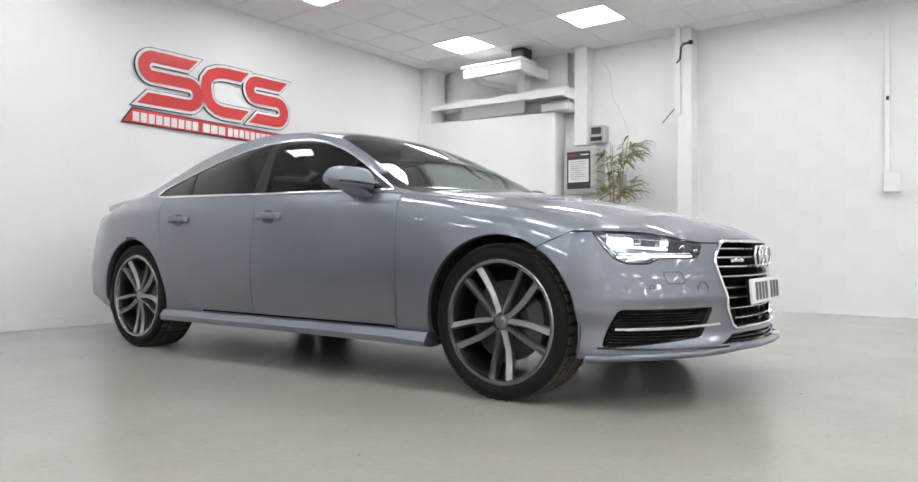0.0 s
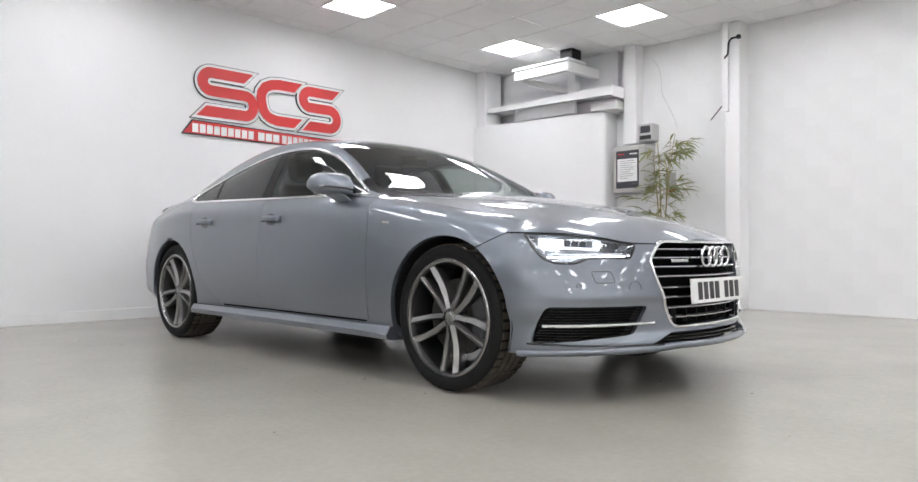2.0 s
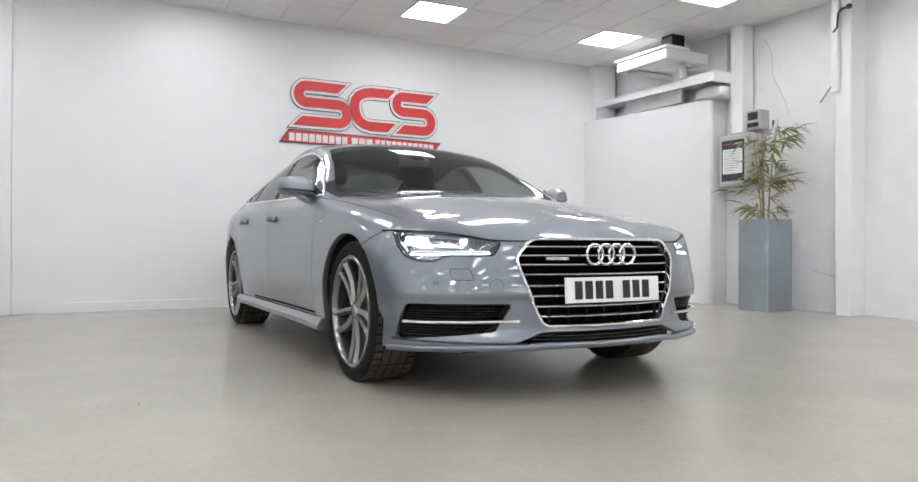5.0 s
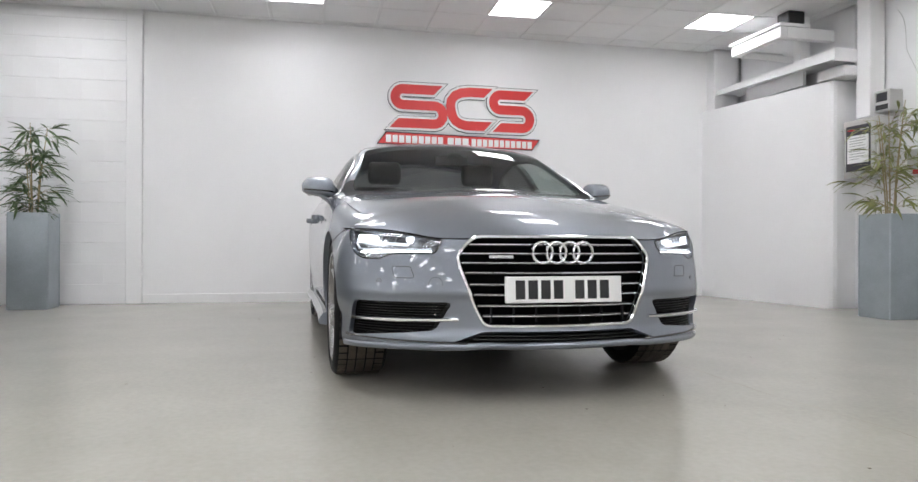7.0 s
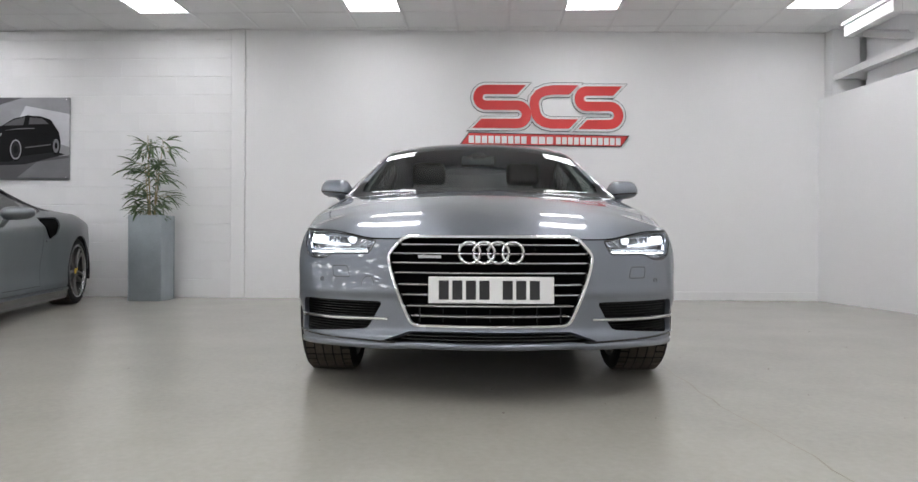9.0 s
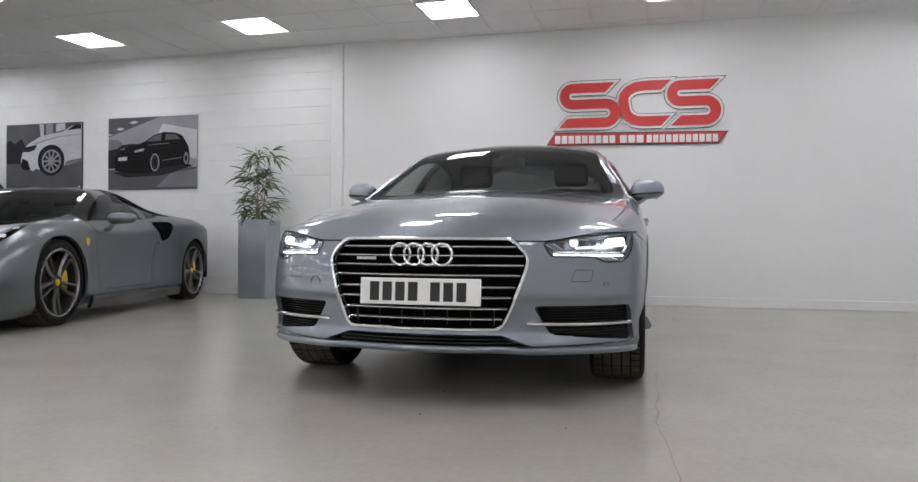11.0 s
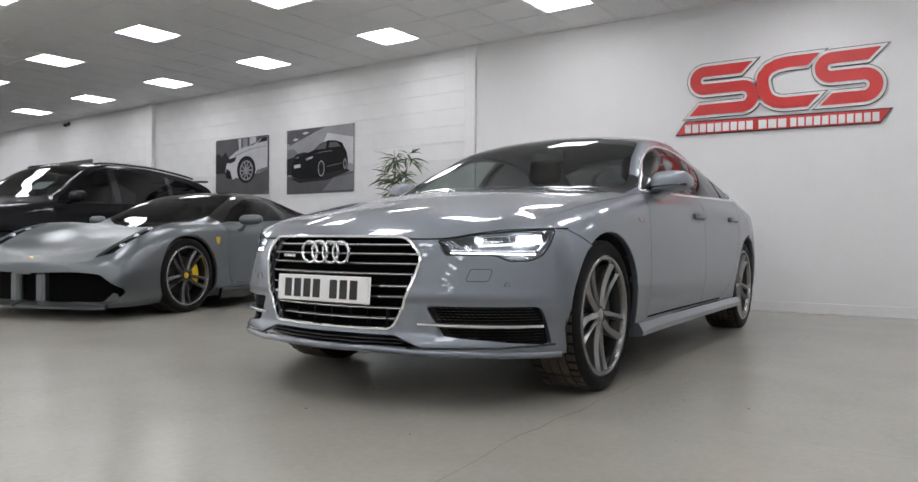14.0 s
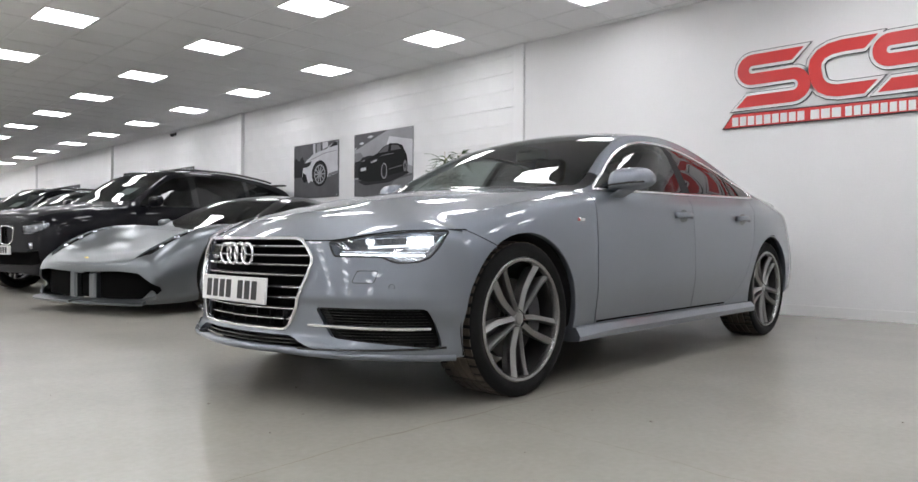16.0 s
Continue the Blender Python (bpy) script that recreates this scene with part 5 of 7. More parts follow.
# --- door mirrors and handles
for sgn in (1, -1):
    mir = new("door_mirror")
    mir.parent = car
    rows_ = []
    for k in range(17):
        t = k / 16
        y = 0.842 + 0.203 * t
        grow = max(0.16, (1 - abs(2 * t - 1) ** 4.5)) ** 0.5 * (1.0 - 0.22 * t)
        hgt, dep = 0.094 * grow, 0.132 * grow
        cx, cz = -0.872 - 0.05 * t, 0.990 + 0.020 * t
        ring = []
        for a in np.linspace(0, 2 * math.pi, 28, endpoint=False):
            ca, sa = math.cos(a), math.sin(a)
            px = (dep * math.copysign(abs(ca) ** 0.8, ca)) if ca > 0 else (0.030 * math.copysign(abs(ca) ** 0.35, ca))
            pz = hgt * math.copysign(abs(sa) ** (0.80 if sa > 0 else 0.50), sa) * (0.95 if sa > 0 else 0.50)
            ring.append((cx + px, sgn * y, cz + pz))
        rows_.append(ring)
    bm = bmesh.new()
    vs = [[bm.verts.new(q) for q in r_] for r_ in rows_]
    for a, c in zip(vs, vs[1:]):
        for i in range(28):
            bm.faces.new((a[i], a[(i + 1) % 28], c[(i + 1) % 28], c[i]))
    bm.faces.new(vs[0][::-1])
    bm.faces.new(vs[-1])
    part("mirror_housing", bm, M["paint"], mir, "body-colour mirror housing", smooth=True)
    part("mirror_glass", box_bm((-0.934, min(sgn * 0.87, sgn * 1.01), 0.965), (-0.930, max(sgn * 0.87, sgn * 1.01), 1.050), 0.003), M["mirror"], mir, "mirror glass")
    bm = bmesh.new()
    foot = []
    for t in np.linspace(0, 1, 8):
        y, z = 0.862 + 0.06 * t - 0.012 * (1 - t), 0.905 + 0.055 * t
        w_, d_ = 0.070 + 0.012 * t, 0.027
        foot.append([bm.verts.new((-0.815 - 0.05 * t + w_ * math.cos(a), sgn * (y + d_ * math.sin(a) * 0.9), z)) for a in np.linspace(0, 2 * math.pi, 16, endpoint=False)])
    for a, c in zip(foot, foot[1:]):
        for i in range(16):
            bm.faces.new((a[i], a[(i + 1) % 16], c[(i + 1) % 16], c[i]))
    part("mirror_stalk", bm, M["paint"], mir, smooth=True)
    line = [(-0.872 - 0.05 * t + 0.133 * (1 - abs(2 * t - 1) ** 4.5) ** 0.5 * (1.0 - 0.22 * t), sgn * (0.842 + 0.203 * t), 0.980 + 0.020 * t) for t in np.linspace(0.06, 0.94, 14)]
    part("indicator", strip_bm(line, [(0.9, sgn * 0.4, 0)] * 14, 0.010, 0.006), M["gloss_black"], mir, "dark indicator strip")
    for x in (-1.52, -2.375):
        hd = new("door_handle")
        hd.parent = car
        p = lift_side(x, 0.843)
        hd.matrix_basis = Matrix.Translation((p.x, sgn * p.y, p.z)) @ (Matrix.Identity(4) if sgn > 0 else Matrix.Diagonal((1, -1, 1, 1)))
        pts = [(-0.100 + 0.200 * k / 12, 0.006 + 0.030 * math.sin(math.pi * k / 12) ** 0.5, 0.004 * math.sin(math.pi * k / 12)) for k in range(13)]
        part("grip", strip_bm(pts, [(0, 1, 0.1)] * 13, 0.034, 0.008), M["paint"], hd, smooth=True)
        # flat dark oval on the door skin, painted as the shade behind the grip
        bm = bmesh.new()
        ring = [(0.056 * math.cos(a) - 0.005, 0.0030, 0.040 * math.sin(a) - 0.004) for a in np.linspace(0, 2 * math.pi, 24, endpoint=False)]
        bm.faces.new([bm.verts.new(q) for q in ring])
        part("recess", bm, M["grip_shade"], hd, "flat dark disc painted as the shade of the grip recess")
    p = lift_side(-0.43, 0.795)
    o = part("wing_badge", box_bm((-0.032, 0, -0.0085), (0.032, 0.004, 0.0085), 0.0015), M["satin"], car, "small chrome wing badge")
    o.matrix_basis = Matrix.Translation((p.x, sgn * p.y - (0.004 if sgn < 0 else 0), p.z))
    o2 = part("badge_tab", box_bm((-0.030 if sgn < 0 else 0.012, 0.001, -0.0065), (-0.012 if sgn < 0 else 0.030, 0.0055, 0.0065), 0.001), M["red"], o, "red badge end")

# --- cabin
part("cabin_floor", box_bm((-3.0, -0.78, 0.40), (-0.55, 0.78, 0.46)), M["cabin"], car)
bm = bmesh.new()
prof = [(-0.56, 0.93), (-0.80, 0.955), (-0.98, 0.935), (-1.06, 0.86), (-1.02, 0.72), (-0.80, 0.60), (-0.56, 0.60)]
lo_ = [bm.verts.new((x, -0.76, z)) for x, z in prof]
hi_ = [bm.verts.new((x, 0.76, z)) for x, z in prof]
bm.faces.new(lo_)
bm.faces.new(hi_[::-1])
for i in range(len(prof)):
    bm.faces.new((lo_[i], lo_[(i + 1) % len(prof)], hi_[(i + 1) % len(prof)], hi_[i]))
bmesh.ops.bevel(bm, geom=list(bm.edges), offset=0.02, segments=2, profile=0.5, affect="EDGES")
part("dashboard", bm, M["cabin"], car, "black dashboard")


for sgn in (1, -1):
    st = new("front_seat")
    st.parent = car
    st.matrix_basis = pose(-1.28, sgn * 0.38, 0.44)
    part("cushion", box_bm((-0.50, -0.25, 0), (0.02, 0.25, 0.17), 0.05, seg=3), M["leather"], st, smooth=True)
    o = part("backrest", box_bm((-0.10, -0.24, 0), (0.05, 0.24, 0.60), 0.05, seg=3), M["leather"], st, smooth=True)
    o.matrix_basis = pose(-0.47, 0, 0.10, 0, -20, 0)
    o = part("headrest", box_bm((-0.05, -0.13, 0), (0.05, 0.13, 0.18), 0.04, seg=3), M["leather"], st, smooth=True)
    o.matrix_basis = pose(-0.68, 0, 0.69, 0, -8, 0)
o = part("rear_bench", box_bm((-2.75, -0.62, 0.44), (-2.25, 0.62, 0.62), 0.05, seg=3), M["leather"], car, smooth=True)
o = part("rear_backrest", box_bm((-0.08, -0.62, 0), (0.08, 0.62, 0.52), 0.05, seg=3), M["leather"], car, smooth=True)
o.matrix_basis = pose(-2.72, 0, 0.56, 0, -24, 0)
sw = new("steering_wheel")
sw.parent = car
sw.matrix_basis = pose(-1.12, -0.37, 0.86, 0, -25, 0)
part("wheel_rim", tube_bm([(0, 0.185 * math.cos(a), 0.185 * math.sin(a)) for a in np.linspace(0, 2 * math.pi, 36, endpoint=False)], 0.014, 8, closed=True), M["leather"], sw, smooth=True)
part("wheel_boss", box_bm((0.0, -0.16, -0.05), (0.03, 0.16, 0.04), 0.015, seg=2), M["cabin"], sw)
o = part("interior_mirror", box_bm((-0.03, -0.12, -0.035), (0.01, 0.12, 0.035), 0.012, seg=2), M["gloss_black"], car)
o.matrix_basis = pose(-1.24, 0, 1.245)
part("sensor_pod", box_bm((-1.30, -0.05, 1.26), (-1.16, 0.05, 1.295), 0.012), M["gloss_black"], car)

# ---------------------------------------------------------------- the sign on the plastered wall


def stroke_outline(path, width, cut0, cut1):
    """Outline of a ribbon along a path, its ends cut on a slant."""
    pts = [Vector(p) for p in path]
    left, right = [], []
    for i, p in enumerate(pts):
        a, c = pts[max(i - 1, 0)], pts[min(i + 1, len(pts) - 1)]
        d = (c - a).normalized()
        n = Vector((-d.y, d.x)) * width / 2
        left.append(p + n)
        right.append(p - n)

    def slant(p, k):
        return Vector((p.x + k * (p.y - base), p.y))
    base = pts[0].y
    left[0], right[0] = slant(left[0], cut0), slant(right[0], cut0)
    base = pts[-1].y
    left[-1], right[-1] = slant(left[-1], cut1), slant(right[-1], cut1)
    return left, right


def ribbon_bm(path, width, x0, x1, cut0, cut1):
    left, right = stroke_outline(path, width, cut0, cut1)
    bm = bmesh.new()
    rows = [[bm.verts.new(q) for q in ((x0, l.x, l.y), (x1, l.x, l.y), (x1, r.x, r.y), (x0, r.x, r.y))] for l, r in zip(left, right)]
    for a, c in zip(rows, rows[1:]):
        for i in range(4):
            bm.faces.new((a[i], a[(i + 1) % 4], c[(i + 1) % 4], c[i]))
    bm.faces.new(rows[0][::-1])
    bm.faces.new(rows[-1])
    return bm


def arc(cx, cz, r, a0, a1, n=12):
    return [(cx + r * math.cos(radians(a0 + (a1 - a0) * k / n)), cz + r * math.sin(radians(a0 + (a1 - a0) * k / n))) for k in range(n + 1)]


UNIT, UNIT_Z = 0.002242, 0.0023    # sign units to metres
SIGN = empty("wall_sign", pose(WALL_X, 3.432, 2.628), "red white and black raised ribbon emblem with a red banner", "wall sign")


def sign_path(points):
    return [(a * UNIT, -b * UNIT_Z) for a, b in points]


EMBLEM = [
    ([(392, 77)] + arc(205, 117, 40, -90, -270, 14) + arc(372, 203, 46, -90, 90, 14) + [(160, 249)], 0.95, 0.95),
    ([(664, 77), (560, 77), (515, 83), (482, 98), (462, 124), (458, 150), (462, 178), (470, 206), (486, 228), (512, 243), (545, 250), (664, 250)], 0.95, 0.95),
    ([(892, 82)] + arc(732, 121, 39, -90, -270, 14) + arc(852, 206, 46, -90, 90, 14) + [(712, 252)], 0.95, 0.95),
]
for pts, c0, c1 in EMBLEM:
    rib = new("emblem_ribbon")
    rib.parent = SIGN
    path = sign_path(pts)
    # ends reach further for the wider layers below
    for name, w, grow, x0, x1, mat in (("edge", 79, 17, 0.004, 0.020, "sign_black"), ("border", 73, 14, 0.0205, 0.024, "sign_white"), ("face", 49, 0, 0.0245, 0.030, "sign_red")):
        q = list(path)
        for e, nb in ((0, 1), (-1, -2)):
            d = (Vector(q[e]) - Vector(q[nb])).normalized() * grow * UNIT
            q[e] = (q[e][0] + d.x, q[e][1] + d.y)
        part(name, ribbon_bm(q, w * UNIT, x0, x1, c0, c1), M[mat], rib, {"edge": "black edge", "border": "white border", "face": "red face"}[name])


def slab_bm(poly, x0, x1):
    bm = bmesh.new()
    a = [bm.verts.new((x0, p, q)) for p, q in poly]
    c = [bm.verts.new((x1, p, q)) for p, q in poly]
    n = len(poly)
    bm.faces.new(a[::-1])
    bm.faces.new(c)
    for i in range(n):
        bm.faces.new((a[i], a[(i + 1) % n], c[(i + 1) % n], c[i]))
    return bm


ban = new("banner")
ban.parent = SIGN
part("edge", slab_bm(sign_path([(71, 358), (118, 294), (957, 307), (913, 366)]), 0.004, 0.020), M["sign_black"], ban, "black edge")
part("face", slab_bm(sign_path([(79, 354), (121, 299), (948, 312), (910, 361)]), 0.0205, 0.026), M["sign_red"], ban, "red banner face")
words = ((116, 424, 9), (441, 562, 3), (571, 914, 11))
for a, c, n in words:
    step = (c - a) / n
    for k in range(n):
        x = a + k * step
        lift_ = (x - 116) / 800 * 10
        part("white_bar", slab_bm(sign_path([(x + 2, 349 + lift_ * 0.8), (x + 2, 311 + lift_), (x + step - 5, 311 + lift_), (x + step - 5, 349 + lift_ * 0.8)]), 0.0265, 0.029), M["sign_white"], ban)

# ---------------------------------------------------------------- boxed-in corner, brackets and services on the side wall
enc = link_mesh("partition", prism_bm([(WALL_X - 0.05, 7.79), (-4.20, 8.045), (-4.155, 8.055), (-4.125, 8.075), (-4.115, 8.11), (-4.13, SIDE_Y + 0.05), (WALL_X - 0.05, SIDE_Y + 0.05)], 0.0, 2.36), M["plaster"], smooth=False)
tagged(enc, "low white boarded enclosure with a rounded corner", "partition", kind="structure")
post = link_mesh("corner_post", box_bm((WALL_X + 0.002, 7.86, 2.36), (WALL_X + 0.17, SIDE_Y - 0.16, CEIL - 0.003), 0.008), M["plaster"])
tagged(post, "square white boxed post above the enclosure", "post", kind="structure")
back = link_mesh("recess_board", box_bm((WALL_X + 0.171, SIDE_Y - 0.09, 2.361), (-4.05, SIDE_Y - 0.02, CEIL - 0.003)), M["recess"])
tagged(back, "shadowed grey board behind the bracket", "wall panel", kind="structure")
shelf = empty("wall_shelf", pose(0, 0, 0), "long white painted ledge over the enclosure", "shelf")
part("ledge", box_bm((-6.0, 7.90, 2.565), (-3.91, SIDE_Y - 0.06, 2.60), 0.004), M["trim_white"], shelf)
bm = bmesh.new()
for v0, v1 in (((-6.0, 2.545), (-3.72, 2.47)),):
    q = [bm.verts.new(p) for p in ((-6.0, 7.882, 2.545), (-3.91, 7.882, 2.515), (-3.91, 7.882, 2.625), (-6.0, 7.882, 2.605), (-6.0, 7.899, 2.545), (-3.91, 7.899, 2.515), (-3.91, 7.899, 2.625), (-6.0, 7.899, 2.605))]
    for f in ((0, 1, 2, 3), (7, 6, 5, 4), (0, 4, 5, 1), (1, 5, 6, 2), (2, 6, 7, 3), (3, 7, 4, 0)):
        bm.faces.new([q[i] for i in f])
part("fascia", bm, M["trim_white"], shelf)
part("end_board", box_bm((-3.909, 7.882, 2.50), (-3.89, SIDE_Y - 0.06, 2.63)), M["trim_white"], shelf)
part("box_duct", box_bm((-4.30, 8.02, 2.37), (-3.92, SIDE_Y - 0.05, 2.48), 0.01), M["trim_white"], shelf)
part("brace", box_bm((-5.55, 8.05, 2.40), (-4.55, 8.09, 2.56)), M["recess"], shelf)

br = empty("wall_bracket", pose(0, 0, 0), "white painted steel frame bracket under the ceiling", "bracket")
part("front_rail", box_bm((-5.19, 7.60, 2.83), (-4.33, 7.68, 2.95), 0.006), M["trim_white"], br)
part("side_rail", box_bm((-4.41, 7.681, 2.83), (-4.33, SIDE_Y - 0.02, 2.95), 0.006), M["trim_white"], br)
part("side_rail", box_bm((-5.19, 7.681, 2.83), (-5.13, SIDE_Y - 0.10, 2.90), 0.006), M["trim_white"], br)
part("top_flange", box_bm((-5.21, 7.58, 2.951), (-4.31, 7.95, 2.985), 0.004), M["trim_white"], br)
part("upright", box_bm((-4.62, 7.98, 2.60), (-4.50, 8.10, CEIL - 0.004), 0.006), M["trim_white"], br)
o = part("diagonal", box_bm((-0.42, -0.025, -0.03), (0.42, 0.025, 0.03), 0.004), M["trim_white"], br)
o.matrix_basis = pose(-4.86, 7.95, 2.76, 0, 16, 30)
part("motor_block", box_bm((-4.55, 7.72, 2.986), (-4.36, 7.92, CEIL - 0.004), 0.01), M["black"], br, "black block at the ceiling")

col = link_mesh("boxed_pipe", box_bm((-3.90, SIDE_Y - 0.20, 1.93), (-3.73, SIDE_Y - 0.022, CEIL - 0.003), 0.006), M["trim_white"])
tagged(col, "square white boxed pipe down the wall", "pipe box", kind="structure")
nb = empty("notice_cabinet", pose(-4.02, SIDE_Y - 0.245, 1.335), "grey enamel wall cabinet with notices on its door", "cabinet")
part("cabinet_body", box_bm((0, 0.0, 0), (0.44, 0.24, 0.575), 0.006), M["grey_box"], nb)
part("cabinet_door", box_bm((0.02, -0.014, 0.02), (0.42, -0.001, 0.555), 0.004), M["grey_box"], nb)
part("notice_board", box_bm((0.055, -0.020, 0.06), (0.365, -0.0145, 0.515)), M["dark_sheet"], nb, "dark notice sheet")
part("notice_paper", box_bm((0.075, -0.0235, 0.14), (0.345, -0.0205, 0.415)), M["paper"], nb, "white printed paper")
for k in range(9):
    w = (0.2, 0.21, 0.17, 0.205, 0.19, 0.14, 0.2, 0.18, 0.12)[k]
    part("text_bar", box_bm((0.105, -0.0245, 0.385 - k * 0.026), (0.105 + w, -0.0237, 0.391 - k * 0.026)), M["ink"], nb)
part("header_bar", box_bm((0.08, -0.0212, 0.465), (0.17, -0.0203, 0.478)), M["red"], nb)
part("header_bar", box_bm((0.24, -0.0212, 0.465), (0.345, -0.0203, 0.478)), M["paper"], nb)
mb = empty("meter_box", pose(-3.72, SIDE_Y - 0.16, 1.955), "small grey meter box with a clear front", "meter")
part("meter_case", box_bm((0, 0, 0), (0.19, 0.155, 0.21), 0.012, seg=2), M["grey_box"], mb)
part("meter_window", box_bm((0.03, -0.004, 0.10), (0.16, -0.0005, 0.185), 0.002), M["dark_sheet"], mb)
part("meter_base", box_bm((0.02, -0.004, 0.02), (0.17, -0.0005, 0.07), 0.002), M["black"], mb)
so = empty("wall_socket", pose(-3.86, SIDE_Y - 0.012, 1.06), "white double wall socket", "socket")
part("socket_plate", box_bm((-0.073, -0.028, -0.043), (0.073, 0.008, 0.043), 0.006, seg=2), M["trim_white"], so)
for dx in (-0.035, 0.035):
    part("switch", box_bm((dx - 0.008, -0.032, 0.012), (dx + 0.008, -0.0285, 0.030), 0.001), M["trim_white"], so)
    part("socket_slot", box_bm((dx - 0.010, -0.0295, -0.022), (dx + 0.010, -0.0283, -0.006)), M["ink"], so)


def cable(points, r, mat, label, name="cable"):
    return tagged(link_mesh(name, tube_bm(points, r, 6), mat, smooth=True), label, "cable")


cable([(-3.86, SIDE_Y - 0.011, 1.10), (-3.86, SIDE_Y - 0.011, 1.20), (-3.88, SIDE_Y - 0.011, 1.34)], 0.011, M["trim_white"], "white conduit from socket to cabinet", "conduit")
hang = [(-3.60 + 0.30 * k + 0.03 * math.sin(9 * k), SIDE_Y - 0.010, 2.95 - 0.88 * k + 0.02 * math.sin(13 * k)) for k in np.linspace(0, 1, 30)]
cable(hang, 0.0024, M["grey_box"], "thin pale cable hanging down the wall")
floor_wire = [(-3.0 + 0.5 * k, SIDE_Y - 0.014, 0.42 - 0.05 * math.sin(3 * k)) for k in np.linspace(0, 1.0, 14)]
cable(floor_wire, 0.004, M["grey_box"], "thin pale cable along the wall foot")
trunk = link_mesh("trunking", box_bm((-2.628, SIDE_Y - 0.262, 2.16), (-2.56, SIDE_Y - 0.221, CEIL - 0.004), 0.004), M["trim_white"])
tagged(trunk, "white plastic cable trunking on the pier", "trunking", kind="structure")
bk = empty("cable_bracket", pose(-2.55, SIDE_Y - 0.262, 2.86), "bent black metal bracket on the trunking", "bracket")
part("arm", tube_bm([(0.11, 0.0, 0.09), (0.03, 0.0, 0.085), (0.0, 0.0, 0.05), (-0.01, 0.0, -0.08), (-0.05, 0.0, -0.12)], 0.011, 6), M["black"], bk)
part("clip", box_bm((0.09, -0.02, 0.07), (0.13, 0.02, 0.11), 0.004), M["black"], bk)
cable([(-2.63, SIDE_Y - 0.235, 2.24), (-2.79, SIDE_Y - 0.19, 2.10)], 0.006, M["black"], "short black stub of cable", "cable_stub")
jb = empty("junction_box", pose(-3.36, SIDE_Y - 0.004, 1.33), "small white junction box with a red tag on the wall", "junction box")
part("box_body", box_bm((-0.06, -0.07, 0.06), (0.10, 0.002, 0.24), 0.008), M["trim_white"], jb)
part("box_lid", box_bm((-0.05, -0.078, 0.07), (0.09, -0.0705, 0.23), 0.004), M["grey_box"], jb)
part("red_tag", box_bm((-0.02, -0.05, 0.0), (0.06, -0.02, 0.045), 0.006), M["red"], jb, "red tag")
cd = empty("conduit_drop", pose(-0.58, SIDE_Y - 0.008, 0), "white conduit drop with a switch box on the wall", "conduit")
part("conduit", box_bm((-0.035, -0.03, 1.42), (0.015, 0.006, CEIL - 0.004), 0.004), M["trim_white"], cd)
part("switch_box", box_bm((-0.05, -0.055, 1.22), (0.10, 0.006, 1.42), 0.008), M["trim_white"], cd)
part("clip", box_bm((-0.02, -0.036, 2.12), (0.005, -0.030, 2.16)), M["black"], cd)

sc = empty("security_camera", HALL @ pose(0.0, -10.12, 3.06), "small dark security camera high on the hall wall", "camera")
part("wall_plate", spin_bm([(0.0001, 0.012), (0.040, 0.012), (0.044, 0.0), (0.0001, 0.0)], 20, closed=False), M["black"], sc).matrix_basis = pose(0, 0, 0, 0, 0, -90)
part("arm", tube_bm([(0.008, 0, 0), (0.06, 0, 0.0), (0.085, 0.01, -0.02)], 0.012, 8), M["black"], sc)
part("camera_body", tube_bm([(0.05, -0.02, -0.035), (0.12, 0.06, -0.045)], 0.032, 14), M["black"], sc, smooth=True)

# ---------------------------------------------------------------- zinc planters with bamboo


def planter(m):
    w, h = 0.37, 0.945
    pl = empty("planter", m, "tall square zinc planter with rolled rim", "planter", "zinc planters")
    bm = bmesh.new()
    a = w / 2
    rings = []
    for s, z in ((a - 0.006, 0.0), (a, 0.006), (a, h - 0.004), (a - 0.003, h), (a - 0.018, h), (a - 0.020, h - 0.006), (a - 0.020, h - 0.05)):
        ring = []
        for cx, cy in ((-1, -1), (1, -1), (1, 1), (-1, 1)):
            ring += [(cx * s - (0.008 * cx if (cx == cy) else 0), cy * s - (0 if cx == cy else 0.008 * cy), z), (cx * s - (0 if cx == cy else 0.008 * cx), cy * s - (0.008 * cy if cx == cy else 0), z)]
        rings.append([bm.verts.new(p) for p in ring])
    for r0, r1 in zip(rings, rings[1:]):
        for i in range(8):
            bm.faces.new((r0[i], r0[(i + 1) % 8], r1[(i + 1) % 8], r1[i]))
    bm.faces.new(rings[0][::-1])
    part("pot", bm, M["zinc"], pl, "blue-grey brushed zinc pot")
    b = box_bm((-a + 0.021, -a + 0.021, h - 0.10), (a - 0.021, a - 0.021, h - 0.04))
    part("soil", b, M["soil"], pl, "dark pebble fill")
    return pl


